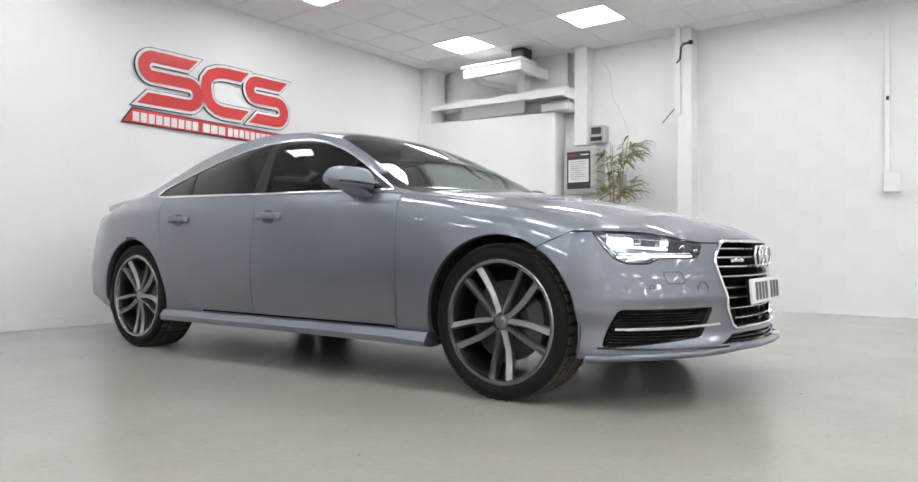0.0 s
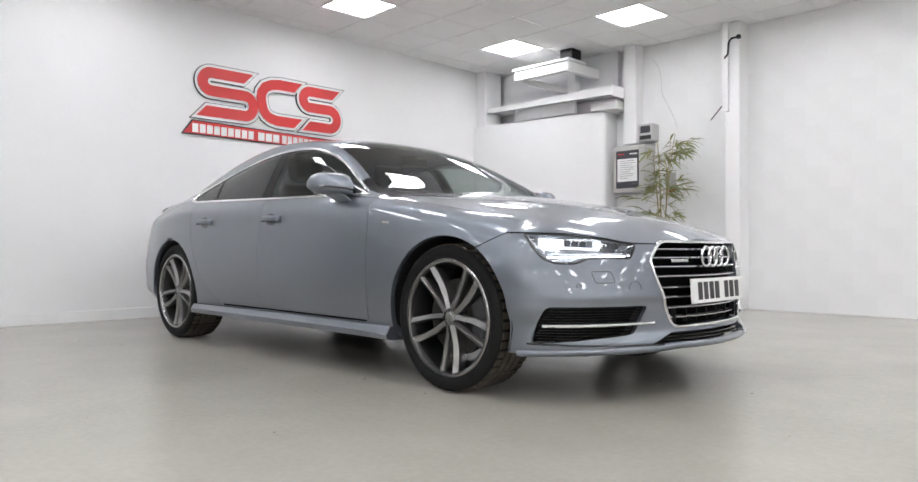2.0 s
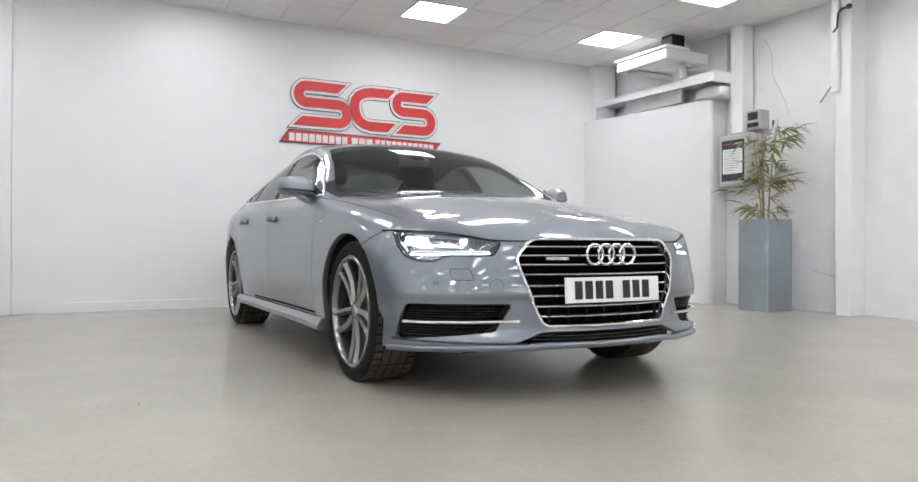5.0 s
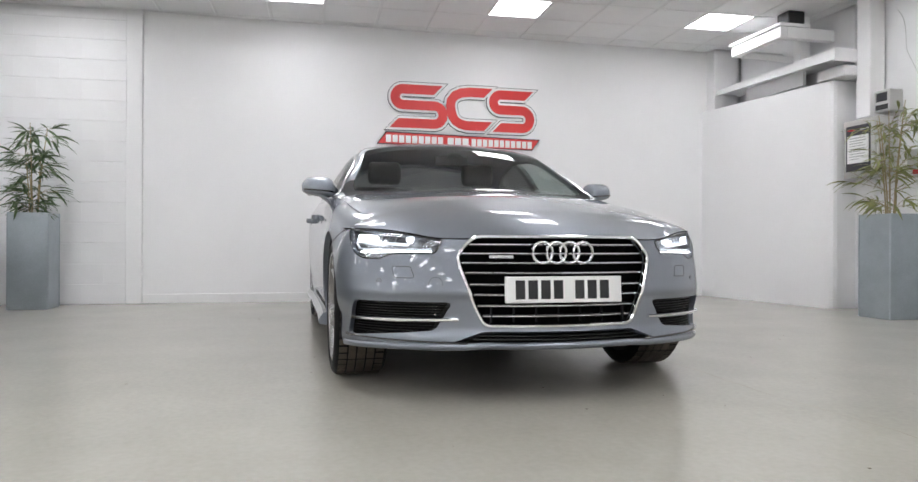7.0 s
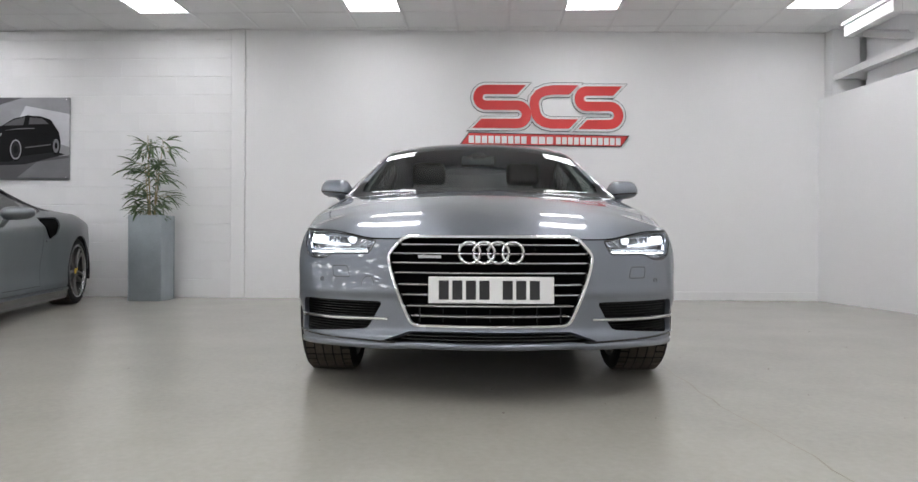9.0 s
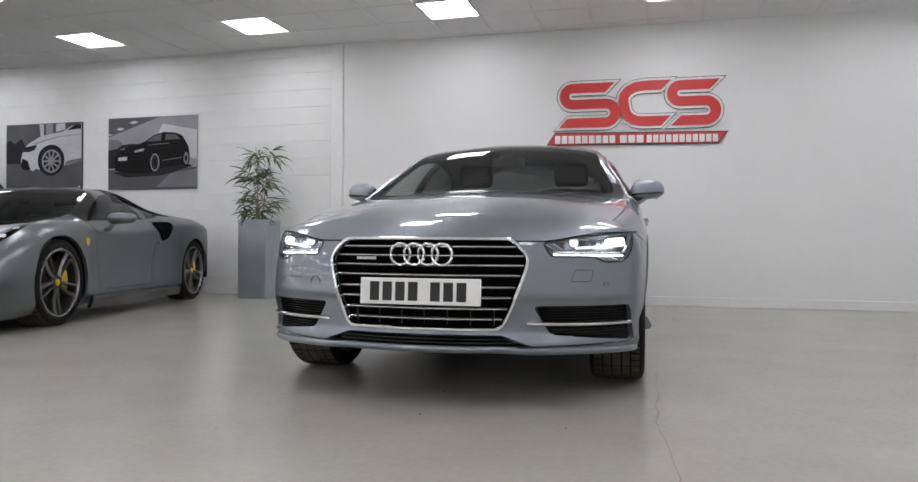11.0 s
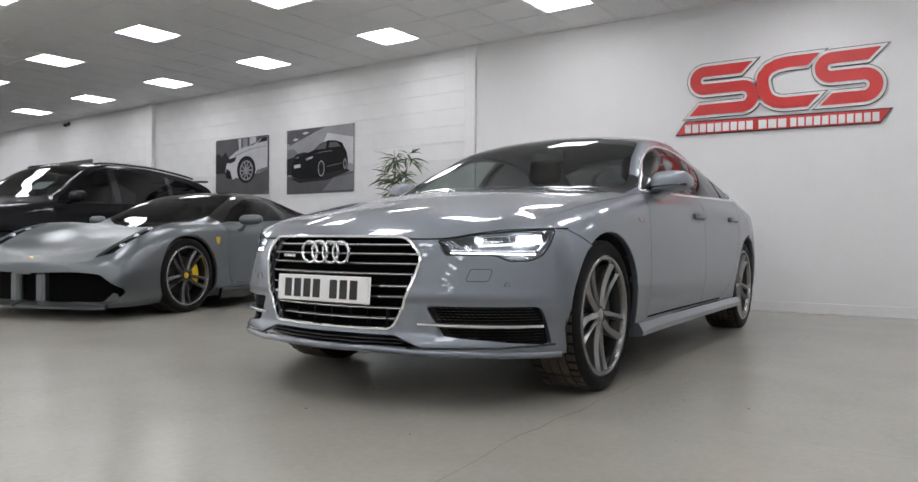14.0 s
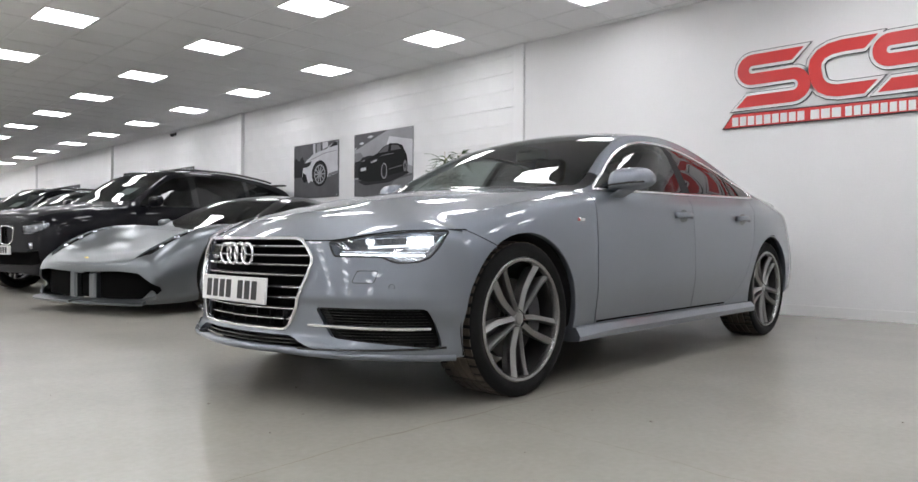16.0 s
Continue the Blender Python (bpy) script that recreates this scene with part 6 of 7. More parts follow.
def leaf_mesh(mat):
    bm = bmesh.new()
    rows = []
    for k, (x, w, z) in enumerate(((0, 0.0015, 0), (0.025, 0.007, 0.004), (0.06, 0.0095, 0.004), (0.10, 0.0065, -0.006), (0.14, 0.0008, -0.026))):
        rows.append([bm.verts.new((x, -w, z + 0.002)), bm.verts.new((x, 0, z)), bm.verts.new((x, w, z + 0.002))])
    for a, c in zip(rows, rows[1:]):
        bm.faces.new((a[0], a[1], c[1], c[0]))
        bm.faces.new((a[1], a[2], c[2], c[1]))
    me_ = bpy.data.meshes.new("leaf")
    bm.to_mesh(me_)
    bm.free()
    me_.polygons.foreach_set("use_smooth", [True] * len(me_.polygons))
    me_.materials.append(mat)
    return me_


LEAF, LEAF_PALE = leaf_mesh(M["leaf"]), leaf_mesh(M["leaf_pale"])


def bamboo(m, seed, height, spread, leaves, label, size=1.0, leaf=LEAF):
    rnd = random.Random(seed)
    pl = empty("bamboo_plant", m, label, "plant", "bamboo plants")
    tips = []
    n_c = 5
    for k in range(n_c):
        a = 2 * math.pi * k / n_c + rnd.uniform(-0.4, 0.4)
        h = height * rnd.uniform(0.62, 1.0) if k else height
        lean = rnd.uniform(0.05, 0.16) * spread / 0.4
        pts = [(0.035 * math.cos(a) + lean * (t ** 1.6) * math.cos(a), 0.035 * math.sin(a) + lean * (t ** 1.6) * math.sin(a), -0.06 + (h + 0.06) * t) for t in np.linspace(0, 1, 9)]
        part("cane", tube_bm(pts, 0.009, 6, taper=0.35), M["bamboo_cane"], pl, smooth=True)
        tips.append(pts)
    made = 0
    tries = 0
    while made < leaves and tries < 4000:
        tries += 1
        pts = rnd.choice(tips)
        t = rnd.random() ** 0.75
        if t < 0.10 or rnd.random() > 0.35 + 0.65 * (0.5 + 0.5 * math.sin(t * 17)):
            continue
        i = min(int(t * 8), 7)
        p = Vector(pts[i]).lerp(Vector(pts[i + 1]), t * 8 - i)
        yaw = rnd.uniform(0, 2 * math.pi)
        reach = spread * rnd.uniform(0.15, 0.75) * (1.0 - 0.45 * t)
        d = Vector((math.cos(yaw), math.sin(yaw), rnd.uniform(0.1, 0.7)))
        tip = p + d * reach
        part("twig", tube_bm([p, p + d * reach * 0.5 + Vector((0, 0, 0.012)), tip], 0.0022, 4), M["bamboo_cane"], pl)
        for j in range(rnd.randint(3, 6)):
            if made >= leaves:
                break
            base = p.lerp(tip, rnd.uniform(0.45, 1.0))
            lf = new("leaf", leaf)
            lf.parent = pl
            s = size * rnd.uniform(0.75, 1.25)
            lf.matrix_basis = Matrix.Translation(base) @ Euler((rnd.uniform(-0.7, 0.7), rnd.uniform(-0.5, 0.6), yaw + rnd.uniform(-1.0, 1.0))).to_matrix().to_4x4() @ Matrix.Scale(s, 4)
            made += 1
    return pl


POT_W = pose(-5.73, 0.15, 0)
POT_N = pose(-3.272, 7.95, 0)
planter(POT_W)
planter(POT_N)
bamboo(POT_W @ Matrix.Translation((0, 0, 0.90)), 4, 0.93, 0.29, 300, "bushy green artificial bamboo in a zinc planter", 1.35)
bamboo(POT_N @ Matrix.Translation((0, 0, 0.90)), 9, 1.06, 0.56, 300, "sparse yellow-green bamboo in a zinc planter", 1.15, LEAF_PALE)

# ---------------------------------------------------------------- photo prints on the hall wall
for key, c in (("print_dark", 0.022), ("print_mid", 0.11), ("print_floor", 0.11), ("print_pale", 0.31), ("print_white", 0.58), ("print_black", 0.008), ("print_grey", 0.19)):
    M[key] = material(key, (c, c, c * 1.06), 0.6, specular=0.15, stain=0.18, stain_scale=2.6, grain=0.04, grain_scale=150)


def print_panel(y0, y1, z0, z1, label, shapes, base):
    """A mounted photograph: its areas are thin inked layers on the board."""
    pn = empty("photo_print", HALL @ pose(0.0008, 0, 0), label, "picture", "photo prints on the wall")
    part("board", box_bm((0, y0, z0), (0.018, y1, z1), 0.002), M[base], pn)
    for k, (mat, poly) in enumerate(shapes):
        pts = [(y0 + u * (y1 - y0), z0 + v * (z1 - z0)) for u, v in poly]
        part("printed_area", slab_bm(pts, 0.0182 + 0.0004 * k, 0.0186 + 0.0004 * k), M[mat], pn)
    for u in (0.025, 0.975):
        for v in (0.03, 0.97):
            b = spin_bm([(0.0001, 0.008), (0.007, 0.007), (0.009, 0.0)], 12, closed=False)
            o = part("fixing", b, M["satin"], pn)
            o.matrix_basis = pose(0.024, y0 + u * (y1 - y0), z0 + v * (z1 - z0), 0, 0, -90)


def oval(cx, cy, rx, ry, n=20):
    return [(cx + rx * math.cos(2 * math.pi * k / n), cy + ry * math.sin(2 * math.pi * k / n)) for k in range(n)]


HATCH = [("print_white", [(0.52, 0.62), (1, 0.40), (1, 0.80), (0.62, 0.90)]), ("print_grey", [(0, 0.30), (0.30, 0.45), (0.12, 0.70), (0, 0.70)]), ("print_floor", [(0, 0), (1, 0), (1, 0.30), (0.6, 0.25), (0, 0.28)]), ("print_grey", [(0.55, 0.03), (1, 0.03), (1, 0.27), (0.72, 0.22)]), ("print_dark", [(0.06, 0.24), (0.20, 0.17), (0.62, 0.19), (0.96, 0.31), (0.90, 0.34), (0.30, 0.28)]), ("print_mid", [(0, 0.74), (0.60, 1), (0, 1)]),
         ("print_white", [(0.24, 0.93), (0.30, 0.955), (0.35, 0.935), (0.29, 0.91)]), ("print_white", [(0.09, 0.845), (0.14, 0.87), (0.19, 0.85), (0.14, 0.825)]), ("print_white", [(0.0, 0.78), (0.05, 0.785), (0.03, 0.765), (0.0, 0.76)]),
         ("print_dark", [(0, 0.30), (0, 0.55), (0.10, 0.57), (0.16, 0.62), (0.28, 0.64), (0.36, 0.62), (0.36, 0.30)]),
         ("print_black", [(0.08, 0.27), (0.08, 0.46), (0.14, 0.55), (0.28, 0.60), (0.42, 0.66), (0.52, 0.745), (0.64, 0.785), (0.76, 0.77), (0.84, 0.73), (0.91, 0.58), (0.925, 0.46), (0.92, 0.38), (0.88, 0.34), (0.60, 0.29), (0.48, 0.22), (0.22, 0.23)]),
         ("print_mid", [(0.43, 0.66), (0.53, 0.735), (0.62, 0.765), (0.60, 0.665)]), ("print_floor", [(0.65, 0.675), (0.66, 0.76), (0.77, 0.745), (0.82, 0.68)]),
         ("print_white", [(0.12, 0.40), (0.12, 0.45), (0.22, 0.46), (0.22, 0.41)]), ("print_pale", [(0.30, 0.54), (0.42, 0.57), (0.41, 0.535), (0.31, 0.51)]),
         ("print_grey", [(0.13, 0.56), (0.20, 0.585), (0.19, 0.55)]), ("print_white", [(0.335, 0.535), (0.36, 0.553), (0.40, 0.556), (0.385, 0.535)]), ("print_grey", [(0.44, 0.60), (0.55, 0.625), (0.70, 0.63), (0.70, 0.622), (0.55, 0.615)]), ("print_mid", [(0.62, 0.40), (0.86, 0.44), (0.86, 0.425), (0.62, 0.385)]), ("print_black", oval(0.535, 0.37, 0.065, 0.145)), ("print_pale", oval(0.54, 0.37, 0.049, 0.122)), ("print_dark", oval(0.54, 0.37, 0.040, 0.105)), ("print_black", oval(0.54, 0.37, 0.02, 0.05)),
         ("print_black", oval(0.885, 0.415, 0.042, 0.11)), ("print_grey", oval(0.888, 0.415, 0.027, 0.085)), ("print_black", oval(0.888, 0.415, 0.012, 0.04))]
SALOON = [("print_floor", [(0, 0), (1, 0), (1, 0.27), (0.5, 0.22), (0, 0.36)]), ("print_white", [(0.44, 0.99), (0.50, 0.99), (0.50, 0.80), (0.46, 0.78)]), ("print_pale", [(0.53, 0.99), (0.62, 0.99), (0.62, 0.84), (0.53, 0.82)]), ("print_white", [(0.66, 0.99), (0.78, 0.99), (0.78, 0.90), (0.66, 0.86)]),
          ("print_mid", [(0, 0.62), (0.25, 0.66), (0.42, 0.76), (0.42, 0.98), (0, 0.98)]), ("print_dark", [(0, 0.40), (0.20, 0.40), (0.26, 0.66), (0.20, 0.78), (0.12, 0.70), (0.05, 0.76), (0, 0.72)]), ("print_floor", [(0.02, 0.05), (0.98, 0.05), (0.98, 0.16), (0.02, 0.22)]),
          ("print_white", [(0.21, 0.52), (0.24, 0.62), (0.30, 0.70), (0.45, 0.80), (0.60, 0.84), (0.74, 0.86), (0.86, 0.94), (0.99, 0.985), (0.99, 0.42), (0.80, 0.36), (0.72, 0.36), (0.44, 0.30), (0.40, 0.32), (0.36, 0.28), (0.24, 0.34), (0.20, 0.42)]),
          ("print_dark", [(0.80, 0.88), (0.90, 0.955), (0.985, 0.978), (0.985, 0.90)]), ("print_pale", [(0.36, 0.70), (0.70, 0.80), (0.98, 0.82), (0.98, 0.81), (0.70, 0.785), (0.38, 0.685)]), ("print_grey", [(0.78, 0.36), (0.99, 0.42), (0.99, 0.46), (0.80, 0.42)]), ("print_dark", [(0.22, 0.58), (0.26, 0.65), (0.42, 0.68), (0.38, 0.60), (0.30, 0.57)]),
          ("print_black", [(0.20, 0.36), (0.22, 0.48), (0.29, 0.44), (0.33, 0.30), (0.24, 0.30)]),
          ("print_black", oval(0.60, 0.44, 0.175, 0.235, 28)), ("print_dark", oval(0.605, 0.425, 0.16, 0.215, 28)), ("print_pale", oval(0.605, 0.425, 0.125, 0.175, 28)), ("print_dark", oval(0.605, 0.425, 0.105, 0.15, 28))]
for k in range(10):
    a = 2 * math.pi * k / 10
    SALOON.append(("print_pale", [(0.605 + 0.012 * math.cos(a + 1.57), 0.425 + 0.016 * math.sin(a + 1.57)), (0.605 + 0.112 * math.cos(a + 0.08), 0.425 + 0.158 * math.sin(a + 0.08)), (0.605 + 0.112 * math.cos(a - 0.08), 0.425 + 0.158 * math.sin(a - 0.08)), (0.605 + 0.012 * math.cos(a - 1.57), 0.425 + 0.016 * math.sin(a - 1.57))]))
print_panel(-5.11, -3.775, 1.395, 2.325, "grey photo print of a white saloon's front wheel", SALOON, "print_floor")
print_panel(-3.336, -1.93, 1.37, 2.345, "grey photo print of a black hatchback", HATCH, "print_pale")
BANDS = [("print_mid", [(0.03, 0.08), (0.97, 0.08), (0.97, 0.92), (0.03, 0.92)])] + [("print_pale", oval(0.10 + 0.16 * (k % 6), 0.24 + 0.26 * (k // 6), 0.045, 0.07, 10)) for k in range(18)]
for y in (-9.15, -10.6, -16.7, -18.15):
    print_panel(y - 1.35, y, 1.45, 2.27, "dark printed panel with rows of pale spots", BANDS, "print_floor")

# ---------------------------------------------------------------- other cars along the hall
M["silver"] = material("satin_silver_paint", (0.160, 0.175, 0.184), 0.33, metal=0.86, coat=0.35, coat_rough=0.18, stain=0.03, stain_scale=1.5)
M["black_paint"] = material("black_gloss_paint", (0.005, 0.005, 0.007), 0.4, coat=0.45, coat_rough=0.01, stain=0.1, specular=0.05)
M["navy_paint"] = material("dark_blue_gloss_paint", (0.006, 0.008, 0.014), 0.4, coat=0.45, coat_rough=0.01, stain=0.1, specular=0.05)
M["yellow"] = material("yellow_enamel", (0.75, 0.50, 0.02), 0.4, stain=0.05)
M["dark_alloy"] = material("dark_alloy", (0.14, 0.135, 0.13), 0.3, metal=0.85, coat=0.4, stain=0.08, stain_scale=12)
M["smoked"] = glass("smoked_glass", (0.06, 0.063, 0.066))
M["windscreen"] = glass("windscreen_glass", (0.42, 0.47, 0.46))


def loft_car(name, m, keys, base, tyre_r, paint, dlo, wind, label, bonnet_x, doors, pillars, rim_mat, cap_mat, width_wheel, rim_r, style="double", roof_mat=None, roof_x=None, caliper=None, front_cuts=(), plan_cuts=(), side_cuts=(), step=0.035, group="", lens_mat=None, nose_from=0.3, nose_k=1.0, tail_k=1.0):
    """A car from cross-section keys; returns its Empty and the lifts onto its skin."""
    root = empty(name, m, label, "car", group)
    K = np.array(keys)
    K[:, 0] = np.where(K[:, 0] > nose_from, nose_from + (K[:, 0] - nose_from) * nose_k, K[:, 0])
    K[:, 0] = np.where(K[:, 0] < -base, -base + (K[:, 0] + base) * tail_k, K[:, 0])
    tr = [pchip(K[:, 0], K[:, i]) for i in range(1, 16)]
    split = (2, 5, 7, 5, 8, 5, 9)
    row = np.concatenate([[0], np.cumsum(split)])

    def section(x):
        y = [float(tr[2 * k](x)) for k in range(7)] + [0.0]
        z = [float(tr[2 * k + 1](x)) for k in range(7)] + [float(tr[14](x))]
        ch = np.concatenate([[0], np.cumsum(np.maximum(np.hypot(np.diff(y), np.diff(z)), 1e-4))])
        cc = np.concatenate([ch, [2 * ch[-1] - ch[-2]]])
        fy, fz = pchip(cc, y + [-y[-2]]), pchip(cc, z + [z[-2]])
        u = np.concatenate([np.linspace(ch[k], ch[k + 1], split[k], endpoint=False) for k in range(7)] + [[ch[-1]]])
        p = np.stack([np.full(len(u), x), fy(u), fz(u)], -1)
        p[-1, 1] = 0
        return p
    x_hi, x_lo = K[:, 0].max(), K[:, 0].min()
    xs_ = np.concatenate([x_hi - 0.25 * (1 - np.cos(np.linspace(0, np.pi / 2, 12))), np.arange(x_hi - 0.25 - step, x_lo, -step), [x_lo]])
    hs = np.array([section(x) for x in xs_])
    a_, b_ = hs.shape[:2]
    P = hs.reshape(-1, 3)
    fs = [f[::-1] for f in grid_faces(a_, b_)]
    bvh = BVHTree.FromPolygons([tuple(p) for p in P], fs)
    rows = [j for i in range(a_ - 1) for j in range(b_ - 1)]
    side = lambda x, z: bvh.ray_cast(Vector((x, 3, z)), Vector((0, -1, 0)))[0]
    above = lambda x, y: bvh.ray_cast(Vector((x, max(y, 0.0), 3)), Vector((0, 0, -1)))[0]
    ahead = lambda y, z: bvh.ray_cast(Vector((4, max(y, 0.006), z)), Vector((-1, 0, 0)))[0]
    sk = Skin(P, fs, [(p[0], p[2]) for p in P], side)
    below = lambda i: rows[i] < row[4]
    arch = tyre_r + 0.025
    for cx in (0.0, -base):
        sk.cut("drop", disc_poly(cx, tyre_r, arch, 48), rule=below)
    sk.cut("pane_front", dlo, only=(None,), rule=lambda i: row[3] <= rows[i] < row[6])
    for k, (tag, x0, x1) in enumerate(pillars):
        sk.cut(tag, [(x0, 0.5), (x1, 0.5), (x1 - 0.05, 2.2), (x0 - 0.05, 2.2)], only=("pane_front",))
    for k, poly in enumerate(doors):
        sk.cut("door_%d" % k, poly, only=(None,), rule=below)
    for k, (tag, poly) in enumerate(side_cuts):
        sk.cut(tag, poly, only=(None, "door_0", "door_1"), rule=lambda i: rows[i] < row[5])
    sk.flat, sk.lift = [(p.x, p.y) for p in sk.p], above
    sk.cut("windscreen", wind, only=(None,), rule=lambda i: rows[i] >= row[5])
    for tag, poly in plan_cuts:
        sk.cut(tag, poly, only=(None,), rule=lambda i: rows[i] >= row[2])
    mid_x = [sum(sk.p[v].x for v in f) / 4 for f in sk.faces]
    for i in range(len(sk.faces)):
        if sk.tag[i] is None and rows[i] >= row[4] and mid_x[i] > bonnet_x:
            sk.tag[i] = "bonnet"
        elif sk.tag[i] is None and roof_x and rows[i] >= row[4] + 2 and roof_x[1] < mid_x[i] < roof_x[0]:
            sk.tag[i] = "roof"
    sk.flat, sk.lift = [(p.y, p.z) for p in sk.p], ahead
    for tag, poly in front_cuts:
        sk.cut(tag, poly, only=(None, "bonnet"), rule=lambda i: mid_x[i] > 0.20)
    seen = {}
    for f, t in zip(sk.faces, sk.tag):
        for v in f:
            seen.setdefault(v, set()).add(t)
    sk.cutline |= {v for v, t in seen.items() if len(t) > 1}
    pc = sk.pieces(gap=0.002, depth=0.015)
    two = lambda t: [(*pc[t], fl) for fl in (False, True)]
    sheet("body_shell", two(None), paint, root)
    if "bonnet" in pc:
        sheet("bonnet", two("bonnet"), paint, root)
    if "roof" in pc:
        sheet("roof", two("roof"), roof_mat or paint, root, "gloss black roof")
    sheet("windscreen", two("windscreen"), M["windscreen"], root, "windscreen glass")
    for fl in (False, True):
        sheet("window_pane", [(*pc["pane_front"], fl)], M["smoked"], root)
        for tag, x0, x1 in pillars:
            if tag in pc:
                sheet("window_pane" if tag.startswith("pane") else "door_pillar", [(*pc[tag], fl)], M["privacy"] if tag.startswith("pane") else M["gloss_black"], root)
        for k in range(len(doors)):
            if "door_%d" % k in pc:
                sheet("door", [(*pc["door_%d" % k], fl)], paint, root)
        for tag in dict.fromkeys([t for t, p in side_cuts] + [t for t, p in front_cuts] + [t for t, p in plan_cuts]):
            if tag in pc:
                depth = Vector((-0.10, -0.02, 0)) if not tag.startswith("lens") else Vector((-0.02, 0, -0.015))
                sheet(tag.split("_")[0], [([Vector(p) + depth for p in pc[tag][0]], pc[tag][1], fl)], M["void_black"] if not tag.startswith("lens") else lens_mat or M["lamp_grey"], root)
                if tag.startswith("lens") and not lens_mat:
                    sheet("lamp_cover", [(*pc[tag], fl)], M["clear"], root, "clear lamp cover")
    for end in (hs[0], hs[-1]):
        bm = bmesh.new()
        ring = [tuple(p) for p in end] + [(p[0], -p[1], p[2]) for p in end[::-1][1:]]
        bm.faces.new([bm.verts.new(p) for p in ring])
        part("end_panel", bm, M["grille_black"] if end is hs[0] else paint, root)
    for cx in (0.0, -base):
        for sg in (1, -1):
            y = float(tr[4](cx)) - 0.022
            make_wheel(root, pose(cx, sg * y, tyre_r) @ (Matrix.Identity(4) if sg > 0 else pose(0, 0, 0, 0, 0, 180)), rim_mat, cap_mat, tyre_r, rim_r, width_wheel, caliper, style)
            bm = bmesh.new()
            arc_ = []
            for k in range(25):
                a = radians(-15 + 210 * k / 24)
                arc_.append([bm.verts.new((cx + (arch + 0.01) * math.cos(a), sg * yy, tyre_r + (arch + 0.01) * math.sin(a))) for yy in (y + 0.005, y - 0.33)] + [bm.verts.new((cx, sg * (y - 0.33), tyre_r))])
            for p, q in zip(arc_, arc_[1:]):
                for i in range(2):
                    bm.faces.new((p[i], p[i + 1], q[i + 1], q[i]))
            part("arch_liner", bm, M["cabin"], root, smooth=True)
    zf = float(tr[1](-base / 2))
    part("underbody", box_bm((x_lo + 0.3, -0.56, zf), (x_hi - 0.25, 0.56, zf + 0.22), 0.03), M["cabin"], root, "black underbody")
    zb = float(tr[9](-1.5))
    part("cabin_tub", box_bm((-base + 0.1, -0.70, zf + 0.1), (-0.75, 0.70, zb - 0.12), 0.05), M["cabin"], root)
    zb -= max(0.0, zb + 0.53 - float(tr[14](-1.85)))
    for sg in (1, -1):
        o = part("seat_back", box_bm((-0.07, -0.23, -0.35), (0.07, 0.23, 0.26), 0.06, seg=2), M["leather"], root, smooth=True)
        o.matrix_basis = pose(-1.75, sg * 0.36, zb + 0.02, 0, -14, 0)
        o = part("headrest", box_bm((-0.05, -0.12, 0), (0.05, 0.12, 0.16), 0.04, seg=2), M["leather"], root, smooth=True)
        o.matrix_basis = pose(-1.84, sg * 0.36, zb + 0.29, 0, -10, 0)
    return root, side, above, ahead, tr


def wing_mirror(root, mat, x, y, z, length=0.22, height=0.13, drop=0.05):
    for sg in (1, -1):
        mm = new("door_mirror")
        mm.parent = root
        rows_ = []
        for k in range(11):
            t = k / 10
            grow = max(0.16, 1 - abs(2 * t - 1) ** 4.5) ** 0.5 * (1 - 0.2 * t)
            rows_.append([(x - 0.03 * t + (0.075 if math.cos(a) > 0 else 0.03) * grow * math.cos(a), sg * (y + length * t), z + 0.01 * t + height / 2 * grow * math.copysign(abs(math.sin(a)) ** 0.7, math.sin(a))) for a in np.linspace(0, 2 * math.pi, 16, endpoint=False)])
        bm = bmesh.new()
        vs = [[bm.verts.new(q) for q in r_] for r_ in rows_]
        for a, c in zip(vs, vs[1:]):
            for i in range(16):
                bm.faces.new((a[i], a[(i + 1) % 16], c[(i + 1) % 16], c[i]))
        bm.faces.new(vs[0][::-1])
        bm.faces.new(vs[-1])
        part("mirror_housing", bm, mat, mm, smooth=True)
        part("mirror_stalk", tube_bm([(x, sg * (y - 0.08), z - drop - 0.02), (x, sg * (y + 0.01), z - drop), (x, sg * (y + 0.06), z - 0.02)], 0.022, 8), mat, mm, smooth=True)


